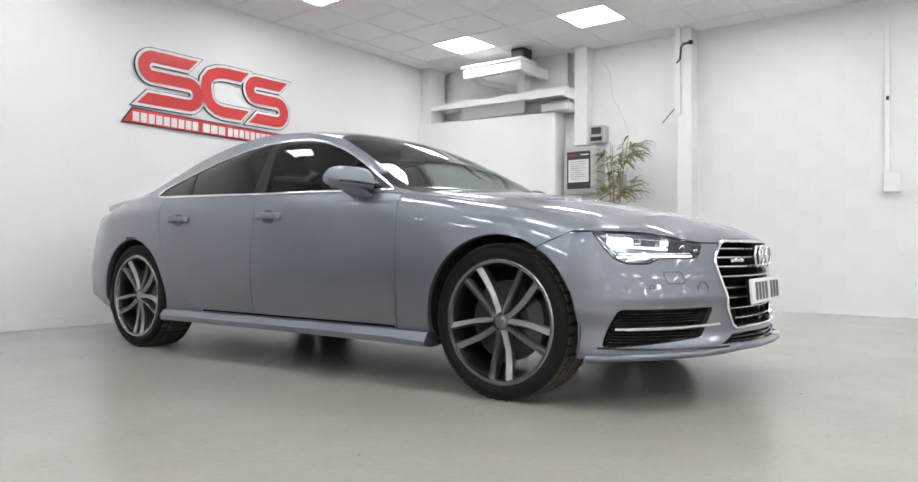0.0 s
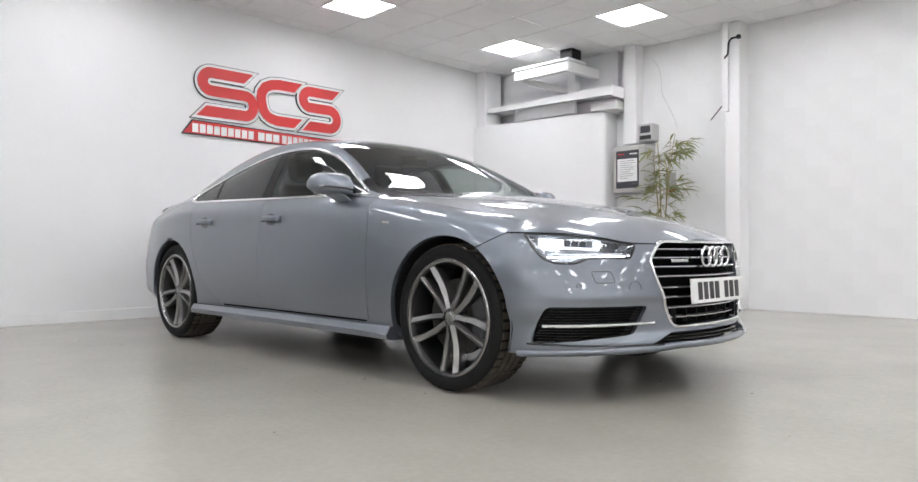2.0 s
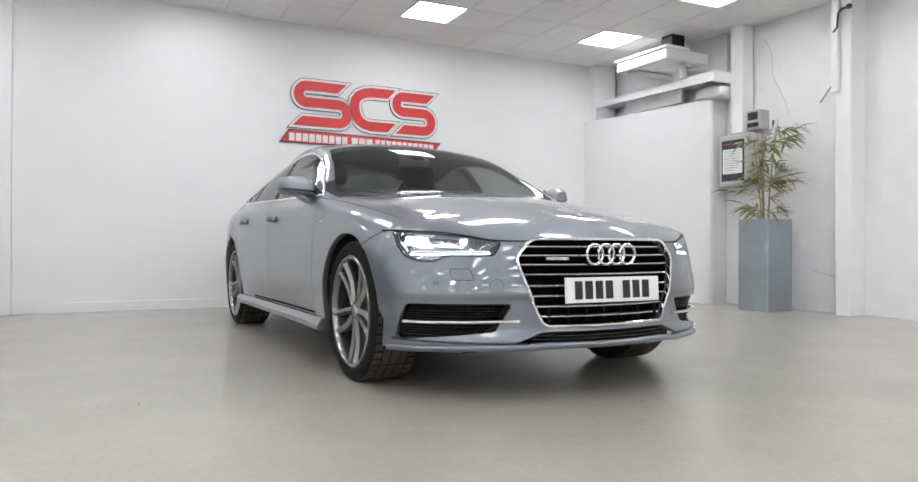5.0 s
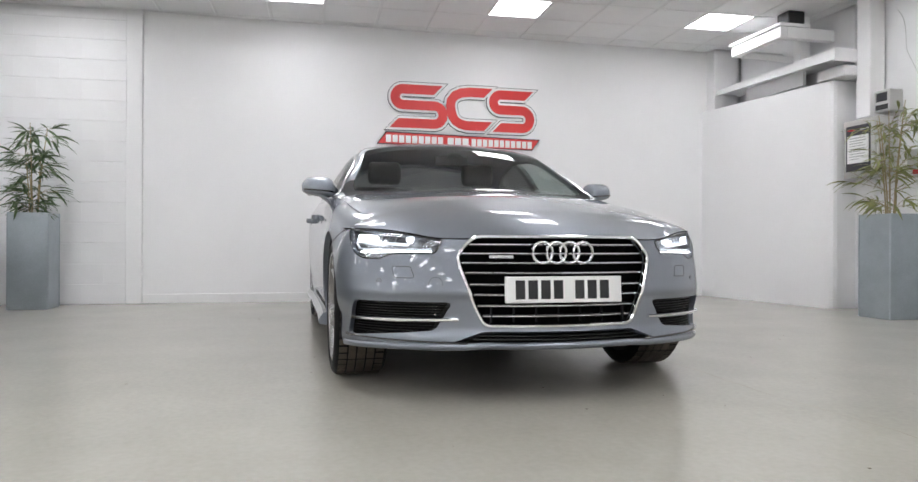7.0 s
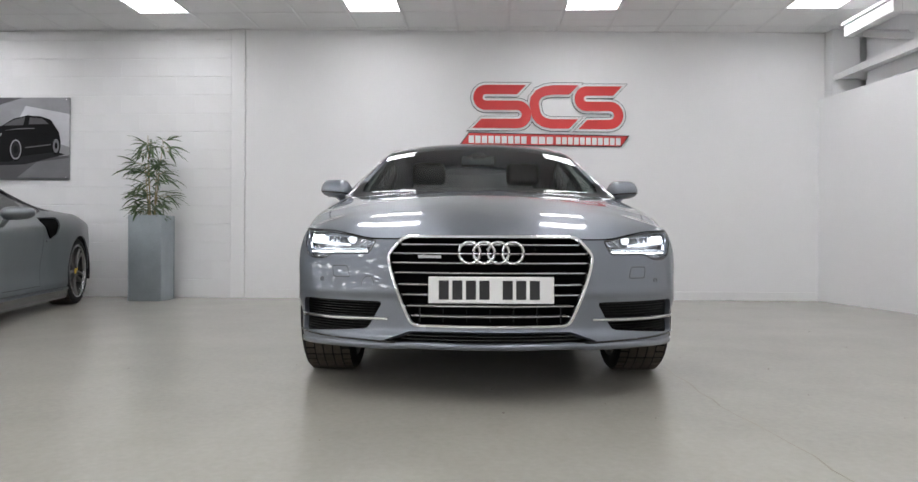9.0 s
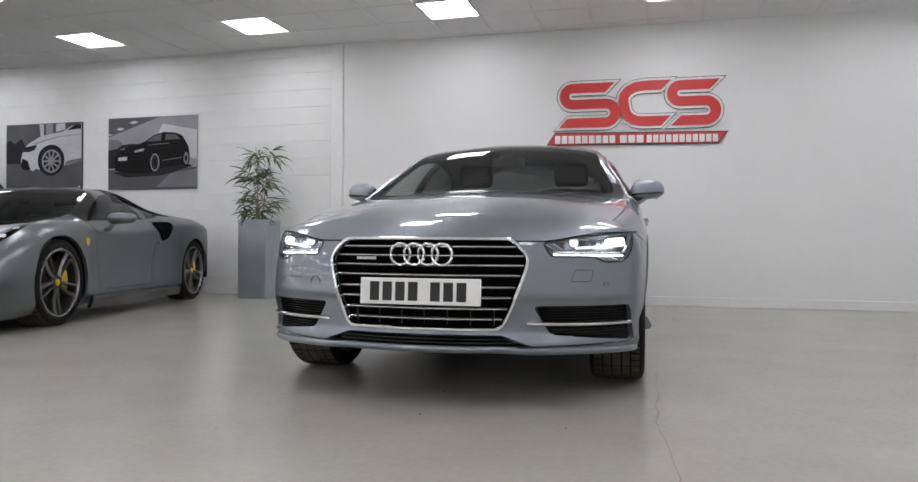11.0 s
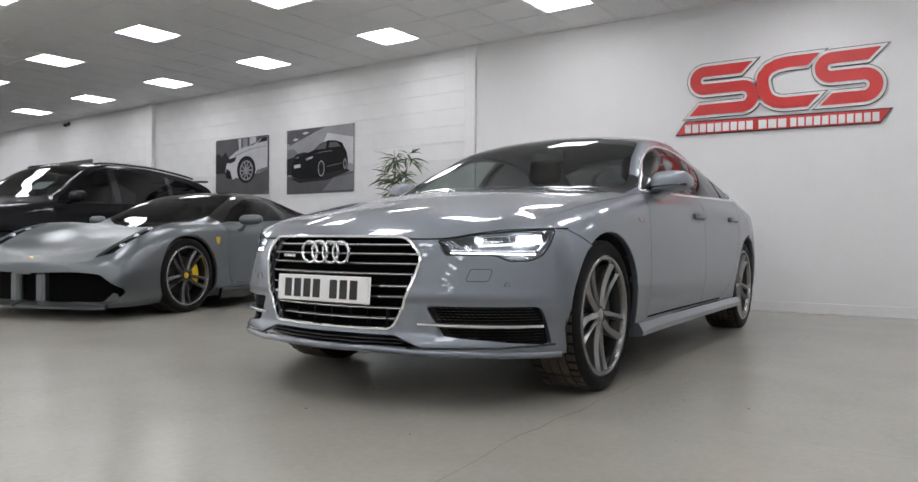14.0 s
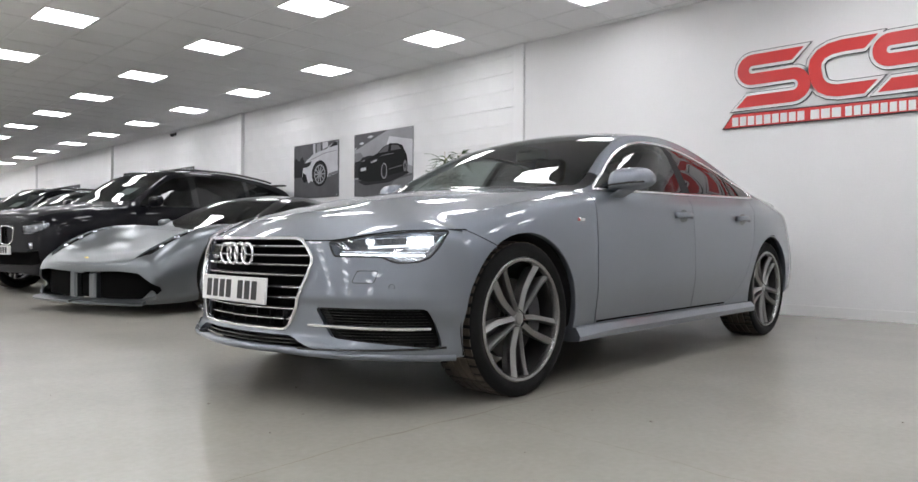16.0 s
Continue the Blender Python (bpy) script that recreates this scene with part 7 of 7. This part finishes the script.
# --- silver mid-engined sports car
SPORT = [
    (1.075, 0.004, 0.15, 0.004, 0.20, 0.004, 0.30, 0.004, 0.40, 0.003, 0.445, 0.002, 0.462, 0.001, 0.468, 0.470),
    (1.065, 0.25, 0.145, 0.28, 0.20, 0.29, 0.30, 0.28, 0.40, 0.23, 0.450, 0.16, 0.470, 0.08, 0.476, 0.478),
    (1.04, 0.47, 0.14, 0.52, 0.20, 0.54, 0.30, 0.52, 0.405, 0.44, 0.455, 0.30, 0.478, 0.15, 0.484, 0.486),
    (0.98, 0.70, 0.115, 0.76, 0.17, 0.77, 0.29, 0.73, 0.42, 0.60, 0.475, 0.40, 0.498, 0.20, 0.502, 0.503),
    (0.85, 0.84, 0.105, 0.90, 0.16, 0.91, 0.32, 0.87, 0.47, 0.72, 0.545, 0.50, 0.545, 0.25, 0.540, 0.538),
    (0.60, 0.89, 0.105, 0.945, 0.17, 0.955, 0.38, 0.91, 0.57, 0.775, 0.675, 0.56, 0.618, 0.30, 0.575, 0.565),
    (0.30, 0.89, 0.115, 0.958, 0.20, 0.968, 0.45, 0.93, 0.66, 0.785, 0.783, 0.58, 0.700, 0.30, 0.640, 0.628),
    (0.00, 0.89, 0.12, 0.960, 0.22, 0.975, 0.50, 0.94, 0.72, 0.795, 0.836, 0.60, 0.765, 0.30, 0.705, 0.692),
    (-0.30, 0.89, 0.125, 0.958, 0.22, 0.955, 0.45, 0.93, 0.735, 0.802, 0.846, 0.62, 0.806, 0.30, 0.775, 0.768),
    (-0.45, 0.89, 0.13, 0.955, 0.21, 0.940, 0.43, 0.925, 0.73, 0.815, 0.842, 0.68, 0.836, 0.42, 0.835, 0.845),
    (-0.60, 0.89, 0.13, 0.950, 0.20, 0.930, 0.42, 0.925, 0.72, 0.825, 0.832, 0.74, 0.872, 0.65, 0.905, 0.925),
    (-0.90, 0.89, 0.13, 0.945, 0.20, 0.910, 0.42, 0.920, 0.72, 0.830, 0.838, 0.66, 1.015, 0.58, 1.050, 1.078),
    (-1.20, 0.89, 0.13, 0.945, 0.20, 0.908, 0.42, 0.920, 0.725, 0.832, 0.848, 0.57, 1.125, 0.49, 1.160, 1.185),
    (-1.50, 0.89, 0.13, 0.945, 0.20, 0.910, 0.42, 0.922, 0.735, 0.835, 0.862, 0.53, 1.158, 0.45, 1.192, 1.213),
    (-1.80, 0.89, 0.135, 0.950, 0.21, 0.920, 0.44, 0.938, 0.755, 0.845, 0.885, 0.55, 1.120, 0.45, 1.168, 1.195),
    (-2.10, 0.90, 0.14, 0.960, 0.22, 0.950, 0.46, 0.960, 0.785, 0.865, 0.910, 0.61, 1.040, 0.46, 1.105, 1.135),
    (-2.40, 0.90, 0.15, 0.965, 0.25, 0.975, 0.50, 0.975, 0.815, 0.880, 0.930, 0.66, 0.985, 0.46, 1.030, 1.060),
    (-2.65, 0.90, 0.16, 0.965, 0.27, 0.982, 0.52, 0.978, 0.830, 0.885, 0.935, 0.68, 0.955, 0.46, 0.980, 1.000),
    (-3.00, 0.88, 0.18, 0.950, 0.30, 0.965, 0.54, 0.955, 0.825, 0.860, 0.910, 0.66, 0.925, 0.44, 0.935, 0.940),
    (-3.35, 0.80, 0.22, 0.880, 0.34, 0.900, 0.54, 0.890, 0.800, 0.800, 0.870, 0.60, 0.885, 0.40, 0.890, 0.890),
    (-3.53, 0.60, 0.28, 0.700, 0.38, 0.740, 0.54, 0.740, 0.760, 0.660, 0.830, 0.50, 0.850, 0.30, 0.855, 0.855),
]
sport, side, above, ahead, tr = loft_car(
    "sports_car", pose(-2.40, -0.77, 0, 0, 0, 12), SPORT, 2.65, 0.343, M["silver"],
    [(-0.66, 0.862), (-0.90, 0.995), (-1.20, 1.108), (-1.45, 1.140), (-1.70, 1.118), (-1.92, 1.050), (-2.02, 0.985), (-1.95, 0.930), (-1.60, 0.895), (-1.10, 0.868)],
    [(-0.36, -0.05), (-0.38, 0.20), (-0.44, 0.42), (-0.56, 0.62), (-0.64, 0.635), (-0.90, 0.575), (-1.18, 0.49), (-1.26, 0.30), (-1.28, -0.05)],
    "silver mid-engined sports car with a black roof", -0.33,
    [[(-0.62, 0.84), (-0.56, 0.60), (-0.60, 0.25), (-1.60, 0.25), (-1.70, 0.55), (-1.73, 0.92)]],
    [("pillar_b", -1.62, -1.74), ("pane_rear", -1.74, -2.3)], M["dark_alloy"], M["yellow"], 0.26, 0.272, "single",
    roof_mat=M["gloss_black"], roof_x=(-0.60, -2.25), caliper=M["yellow"], lens_mat=M["void_black"], nose_k=0.82, tail_k=0.80,
    front_cuts=[("intake_side", rounded([(0.16, 0.150), (0.14, 0.385), (0.55, 0.402), (0.78, 0.385), (0.93, 0.255), (0.91, 0.19), (0.78, 0.150)], 0.025, 3)), ("intake_mid", [(-0.1, 0.160), (-0.1, 0.375), (0.10, 0.378), (0.11, 0.160)])],
    plan_cuts=[("lens_front", rounded([(0.80, 0.66), (0.72, 0.79), (0.40, 0.835), (0.05, 0.800), (0.10, 0.74), (0.45, 0.70)], 0.03, 3))],
    side_cuts=[("intake_flank", rounded([(-1.74, 0.875), (-2.14, 0.885), (-2.01, 0.715), (-1.86, 0.67), (-1.78, 0.73)], 0.02, 3))])
wing_mirror(sport, M["silver"], -0.78, 0.92, 0.875, 0.24, 0.115, 0.09)
for sg in (1, -1):
    p = side(-0.42, 0.665)
    b = slab_bm([(0.0, 0.038), (0.028, 0.034), (0.026, -0.008), (0.0, -0.042), (-0.026, -0.008), (-0.028, 0.034)], 0, 0.004)
    o = part("wing_badge", b, M["yellow"], sport, "small yellow enamel shield")
    o.matrix_basis = Matrix.Translation((p.x, sg * (p.y - 0.002), p.z)) @ pose(0, 0, 0, 0, 0, 90 * sg)
    q = above(0.42, 0.765)
    for k in range(3):
        b = spin_bm([(0.0001, 0.006), (0.022, 0.002), (0.026, -0.012)], 16, closed=False)
        o = part("lamp_unit", b, M["reflector"], sport, smooth=True)
        qq = above(0.60 - 0.16 * k, 0.765)
        o.matrix_basis = Matrix.Translation((qq.x, sg * qq.y, qq.z - 0.014)) @ pose(0, 0, 0, 60, 0, -90)
    p = side(-0.36, 0.55)
    o = part("side_marker", box_bm((-0.014, -0.002, -0.010), (0.014, 0.004, 0.010), 0.002), M["red"], sport, "small red side marker")
    o.matrix_basis = Matrix.Translation((p.x, sg * p.y, p.z))
    p = side(-1.80, 0.66)
    o = part("door_handle", box_bm((-0.05, -0.004, -0.010), (0.05, 0.012, 0.010), 0.005), M["silver"], sport)
    o.matrix_basis = Matrix.Translation((p.x, sg * p.y, p.z))
    line = [ahead(y, 0.155 - 0.0 * y) for y in np.linspace(0.02, 0.84, 20)]
    line = [Vector((q.x + 0.015, sg * q.y, 0.125)) for q in line if q is not None]
    part("splitter", strip_bm(line, [(0.3, 0, 1)] * len(line), 0.11, 0.012), M["silver"], sport)
    for y0 in (0.78,):
        q0 = ahead(y0, 0.20)
        if q0 is not None:
            fin = slab_bm([(0.0, 0.0), (0.16, 0.015), (0.13, 0.085), (0.10, 0.095)], -0.008, 0.008)
            o = part("corner_fin", fin, M["silver"], sport, "silver fin at the intake corner")
            o.matrix_basis = Matrix.Translation((q0.x - 0.02, sg * q0.y, 0.135)) @ pose(0, 0, 0, 0, 0, 35 if sg > 0 else -35) @ (Matrix.Identity(4) if sg > 0 else Matrix.Diagonal((1, -1, 1, 1)))
for sg in (1, -1):
    sill = [Vector((x, sg * (float(tr[2](x)) + 0.004), 0.155)) for x in np.linspace(-0.42, -2.22, 24)]
    part("side_sill", strip_bm(sill, [(0, sg, -0.25)] * len(sill), 0.11, 0.016), M["gloss_black"], sport, "black side sill")
q = above(0.83, 0.0)
o = part("bonnet_badge", spin_bm([(0.0001, 0.003), (0.022, 0.002), (0.026, -0.002)], 20, closed=False), M["yellow"], sport, "small yellow bonnet badge")
o.matrix_basis = Matrix.Translation((q.x, 0, q.z)) @ pose(0, 0, 0, 75, 0, 0)
part("nose_strut", box_bm((0.78, 0.10, 0.13), (0.89, 0.20, 0.39), 0.02), M["silver"], sport)
part("nose_strut", box_bm((0.78, -0.20, 0.13), (0.89, -0.10, 0.39), 0.02), M["silver"], sport)

# --- dark sport utility cars
SUV = [
    (0.892, 0.004, 0.27, 0.004, 0.36, 0.004, 0.56, 0.004, 0.75, 0.003, 0.885, 0.002, 0.930, 0.001, 0.945, 0.947),
    (0.885, 0.33, 0.27, 0.36, 0.36, 0.37, 0.56, 0.36, 0.75, 0.31, 0.890, 0.22, 0.935, 0.10, 0.950, 0.952),
    (0.87, 0.62, 0.26, 0.68, 0.36, 0.70, 0.56, 0.68, 0.76, 0.58, 0.900, 0.42, 0.945, 0.20, 0.958, 0.960),
    (0.80, 0.79, 0.23, 0.85, 0.33, 0.86, 0.56, 0.84, 0.79, 0.72, 0.945, 0.50, 0.990, 0.25, 1.003, 1.005),
    (0.60, 0.89, 0.23, 0.935, 0.33, 0.945, 0.57, 0.92, 0.85, 0.80, 1.000, 0.55, 1.045, 0.28, 1.060, 1.065),
    (0.30, 0.90, 0.24, 0.955, 0.33, 0.962, 0.60, 0.94, 0.91, 0.82, 1.040, 0.56, 1.085, 0.28, 1.102, 1.108),
    (0.00, 0.90, 0.25, 0.962, 0.34, 0.970, 0.62, 0.945, 0.94, 0.83, 1.070, 0.57, 1.112, 0.28, 1.130, 1.136),
    (-0.45, 0.90, 0.25, 0.955, 0.33, 0.950, 0.58, 0.940, 0.965, 0.85, 1.105, 0.60, 1.148, 0.30, 1.168, 1.175),
    (-0.60, 0.90, 0.25, 0.955, 0.33, 0.946, 0.58, 0.940, 0.975, 0.860, 1.118, 0.78, 1.155, 0.62, 1.185, 1.232),
    (-0.80, 0.90, 0.25, 0.955, 0.33, 0.945, 0.58, 0.940, 0.980, 0.866, 1.128, 0.79, 1.220, 0.72, 1.260, 1.325),
    (-1.10, 0.90, 0.25, 0.955, 0.33, 0.945, 0.58, 0.940, 0.985, 0.870, 1.138, 0.72, 1.425, 0.66, 1.465, 1.520),
    (-1.40, 0.90, 0.25, 0.955, 0.33, 0.945, 0.58, 0.940, 0.990, 0.872, 1.146, 0.675, 1.590, 0.62, 1.635, 1.690),
    (-1.80, 0.90, 0.25, 0.955, 0.33, 0.945, 0.58, 0.942, 0.995, 0.875, 1.156, 0.66, 1.650, 0.60, 1.700, 1.748),
    (-2.40, 0.90, 0.25, 0.957, 0.34, 0.950, 0.60, 0.945, 1.000, 0.875, 1.172, 0.655, 1.650, 0.60, 1.702, 1.752),
    (-3.00, 0.90, 0.26, 0.960, 0.35, 0.962, 0.62, 0.950, 1.010, 0.870, 1.192, 0.66, 1.605, 0.60, 1.662, 1.718),
    (-3.45, 0.88, 0.28, 0.940, 0.37, 0.945, 0.63, 0.935, 1.010, 0.860, 1.210, 0.67, 1.530, 0.60, 1.600, 1.662),
    (-3.72, 0.85, 0.30, 0.915, 0.39, 0.920, 0.64, 0.910, 1.000, 0.840, 1.200, 0.70, 1.430, 0.62, 1.515, 1.590),
    (-3.90, 0.78, 0.33, 0.850, 0.42, 0.870, 0.65, 0.865, 0.980, 0.810, 1.150, 0.74, 1.230, 0.66, 1.300, 1.360),
    (-4.00, 0.68, 0.36, 0.760, 0.46, 0.800, 0.66, 0.800, 0.950, 0.760, 1.080, 0.70, 1.130, 0.60, 1.155, 1.170),
]


def suv(m, paint, label, low=1.0):
    """A tall dark estate-bodied car; low < 1 gives a flatter one."""
    keys = [[r[0]] + [v * (low if (i % 2 == 1 or i == 14) and v > 0.75 else 1.0) if i % 2 == 1 or i == 14 else v for i, v in enumerate(r[1:])] for r in SUV]
    s = lambda poly: [(x, z * low) for x, z in poly]
    root, side, above, ahead, tr = loft_car(
        "parked_car", m, keys, 2.933, 0.372, paint,
        s([(-0.74, 1.155), (-0.95, 1.310), (-1.20, 1.475), (-1.42, 1.580), (-1.80, 1.635), (-2.60, 1.628), (-3.15, 1.555), (-3.55, 1.43), (-3.62, 1.26), (-3.0, 1.215), (-2.2, 1.185), (-1.4, 1.162)]),
        [(-0.53, -0.05), (-0.55, 0.30), (-0.62, 0.58), (-0.74, 0.72), (-0.82, 0.70), (-1.10, 0.65), (-1.38, 0.605), (-1.42, 0.40), (-1.44, -0.05)],
        label, -0.50,
        [[(-0.66, 1.14 * low), (-0.62, 0.70), (-0.66, 0.36), (-1.72, 0.36), (-1.74, 1.2)], [(-1.74, 1.2), (-1.72, 0.36), (-2.35, 0.38), (-2.55, 0.62), (-2.75, 0.85), (-2.80, 1.22)]],
        [("pillar_b", -1.60, -1.72), ("pane_rear", -1.72, -2.66), ("pillar_c", -2.66, -2.74), ("pane_quarter", -2.74, -3.9)], M["dark_alloy"], M["satin"], 0.275, 0.275, "single",
        front_cuts=[("intake_mid", rounded([(-0.1, 0.36), (-0.1, 0.50), (0.50, 0.50), (0.56, 0.36)], 0.02, 3)), ("intake_side", rounded([(0.60, 0.36), (0.58, 0.52), (0.80, 0.55), (0.84, 0.38)], 0.02, 3)),
                    ("intake_kidney", rounded([(0.045, 0.62), (0.045, 0.84), (0.17, 0.85), (0.33, 0.82), (0.31, 0.66), (0.22, 0.61)], 0.03, 3)), ("lens_front", rounded([(0.42, 0.74), (0.42, 0.835), (0.60, 0.865), (0.87, 0.90), (0.875, 0.83), (0.70, 0.74)], 0.02, 3))], step=0.045, group="dark cars parked along the hall", nose_from=-0.45, nose_k=0.80)
    wing_mirror(root, paint, -0.86, 0.93, 1.20 * low, 0.23, 0.17, 0.06)
    for sg in (1, -1):
        out = rounded([(0.045, 0.62), (0.045, 0.84), (0.17, 0.85), (0.33, 0.82), (0.31, 0.66), (0.22, 0.61)], 0.03, 3)
        ring = [ahead(y, z) for y, z in resample(out, 0.03)]
        ring = [Vector((q.x + 0.004, sg * q.y, q.z)) for q in ring if q is not None]
        part("grille_frame", strip_bm(ring, [(1, 0, 0.1)] * len(ring), 0.016, 0.008, closed=True), M["satin"], root)
        for k in range(6):
            q = ahead(0.08 + 0.038 * k, 0.735)
            if q is not None:
                part("grille_bar", box_bm((q.x - 0.05, sg * q.y - 0.004, 0.64), (q.x - 0.025, sg * q.y + 0.004, 0.83)), M["gloss_black"], root)
        for y in (0.56, 0.72):
            q = ahead(y, 0.81)
            if q is not None:
                o = part("lamp_unit", spin_bm([(0.0001, 0.012), (0.030, 0.008), (0.042, -0.01)], 20, closed=False), M["reflector"], root, smooth=True)
                o.matrix_basis = Matrix.Translation((q.x - 0.03, sg * q.y, 0.815)) @ pose(0, 0, 0, 0, 0, -90)
        q = ahead(0.70, 0.58)
        o = part("fog_lamp", spin_bm([(0.0001, 0.006), (0.035, 0.004), (0.045, -0.01)], 20, closed=False), M["reflector"], root, smooth=True)
        o.matrix_basis = Matrix.Translation((q.x, sg * q.y, 0.60)) @ pose(0, 0, 0, 0, 0, -90 + sg * 25)
        if low > 0.95:
            rail = [(x, sg * float(tr[12](x)), float(tr[13](x)) + 0.030) for x in np.linspace(-1.5, -3.4, 14)]
            part("roof_rail", tube_bm(rail, 0.016, 8), M["gloss_black"], root, smooth=True)
        for x in (-1.58, -2.58):
            p = side(x, 0.98 * low)
            if p is not None:
                o = part("door_handle", box_bm((-0.09, -0.004, -0.014), (0.09, 0.030, 0.014), 0.008), paint, root)
                o.matrix_basis = Matrix.Translation((p.x, p.y if sg > 0 else -p.y - 0.026, p.z))
        belt = [side(x, float(tr[9](x)) + 0.006) for x in np.linspace(-0.72, -3.5, 20)]
        belt = [Vector((p.x, sg * p.y, p.z)) for p in belt if p is not None]
        part("belt_moulding", strip_bm(belt, [(0, sg, 0.3)] * len(belt), 0.014, 0.004), M["gloss_black"], root)
    sp = box_bm((-0.10, -0.58, -0.012), (0.12, 0.58, 0.018), 0.01)
    o = part("roof_spoiler", sp, paint, root, "roof spoiler")
    o.matrix_basis = pose(-3.70, 0, float(tr[14](-3.62)) - 0.01, 0, 4, 0)
    pl = new("number_plate")
    pl.parent = root
    q = ahead(0.0, 0.55)
    pl.matrix_basis = pose(q.x + 0.012, 0, 0.545)
    part("plate_board", box_bm((-0.02, -0.26, -0.0555), (0.004, 0.26, 0.0555), 0.003), M["plate"], pl, "white number plate")
    for y in (-0.196, -0.140, -0.084, -0.028, 0.068, 0.124, 0.180):
        part("plate_bar", box_bm((0.003, y - 0.021, -0.0395), (0.0052, y + 0.021, 0.0395)), M["plate_ink"], pl)
    sheet_ = part("windscreen_card", box_bm((-0.10, -0.15, -0.004), (0.10, 0.15, 0.0), 0.001), M["paper"], root, "white price card behind the windscreen")
    sheet_.matrix_basis = pose(-0.98, 0.25, float(tr[14](-0.98)) - 0.07, 0, 32, 0)
    return root


tall = suv(pose(-2.30, -3.95, 0, 0, 0, 12), M["black_paint"], "black estate-bodied sport utility car beside the sports car")
flat_ = suv(pose(-2.40, -6.95, 0, 0, 0, 12), M["navy_paint"], "dark blue crossover car parked in the row", 0.90)
for k, (x, y) in enumerate(((-2.50, -9.75), (-2.60, -12.5), (-2.75, -15.3), (-2.85, -18.1))):
    copy_thing(flat_ if k % 2 else tall, pose(x, y, 0, 0, 0, 12))

# ---------------------------------------------------------------- blockwork, last
for args in BLOCK_WALLS:
    block_wall(*args)
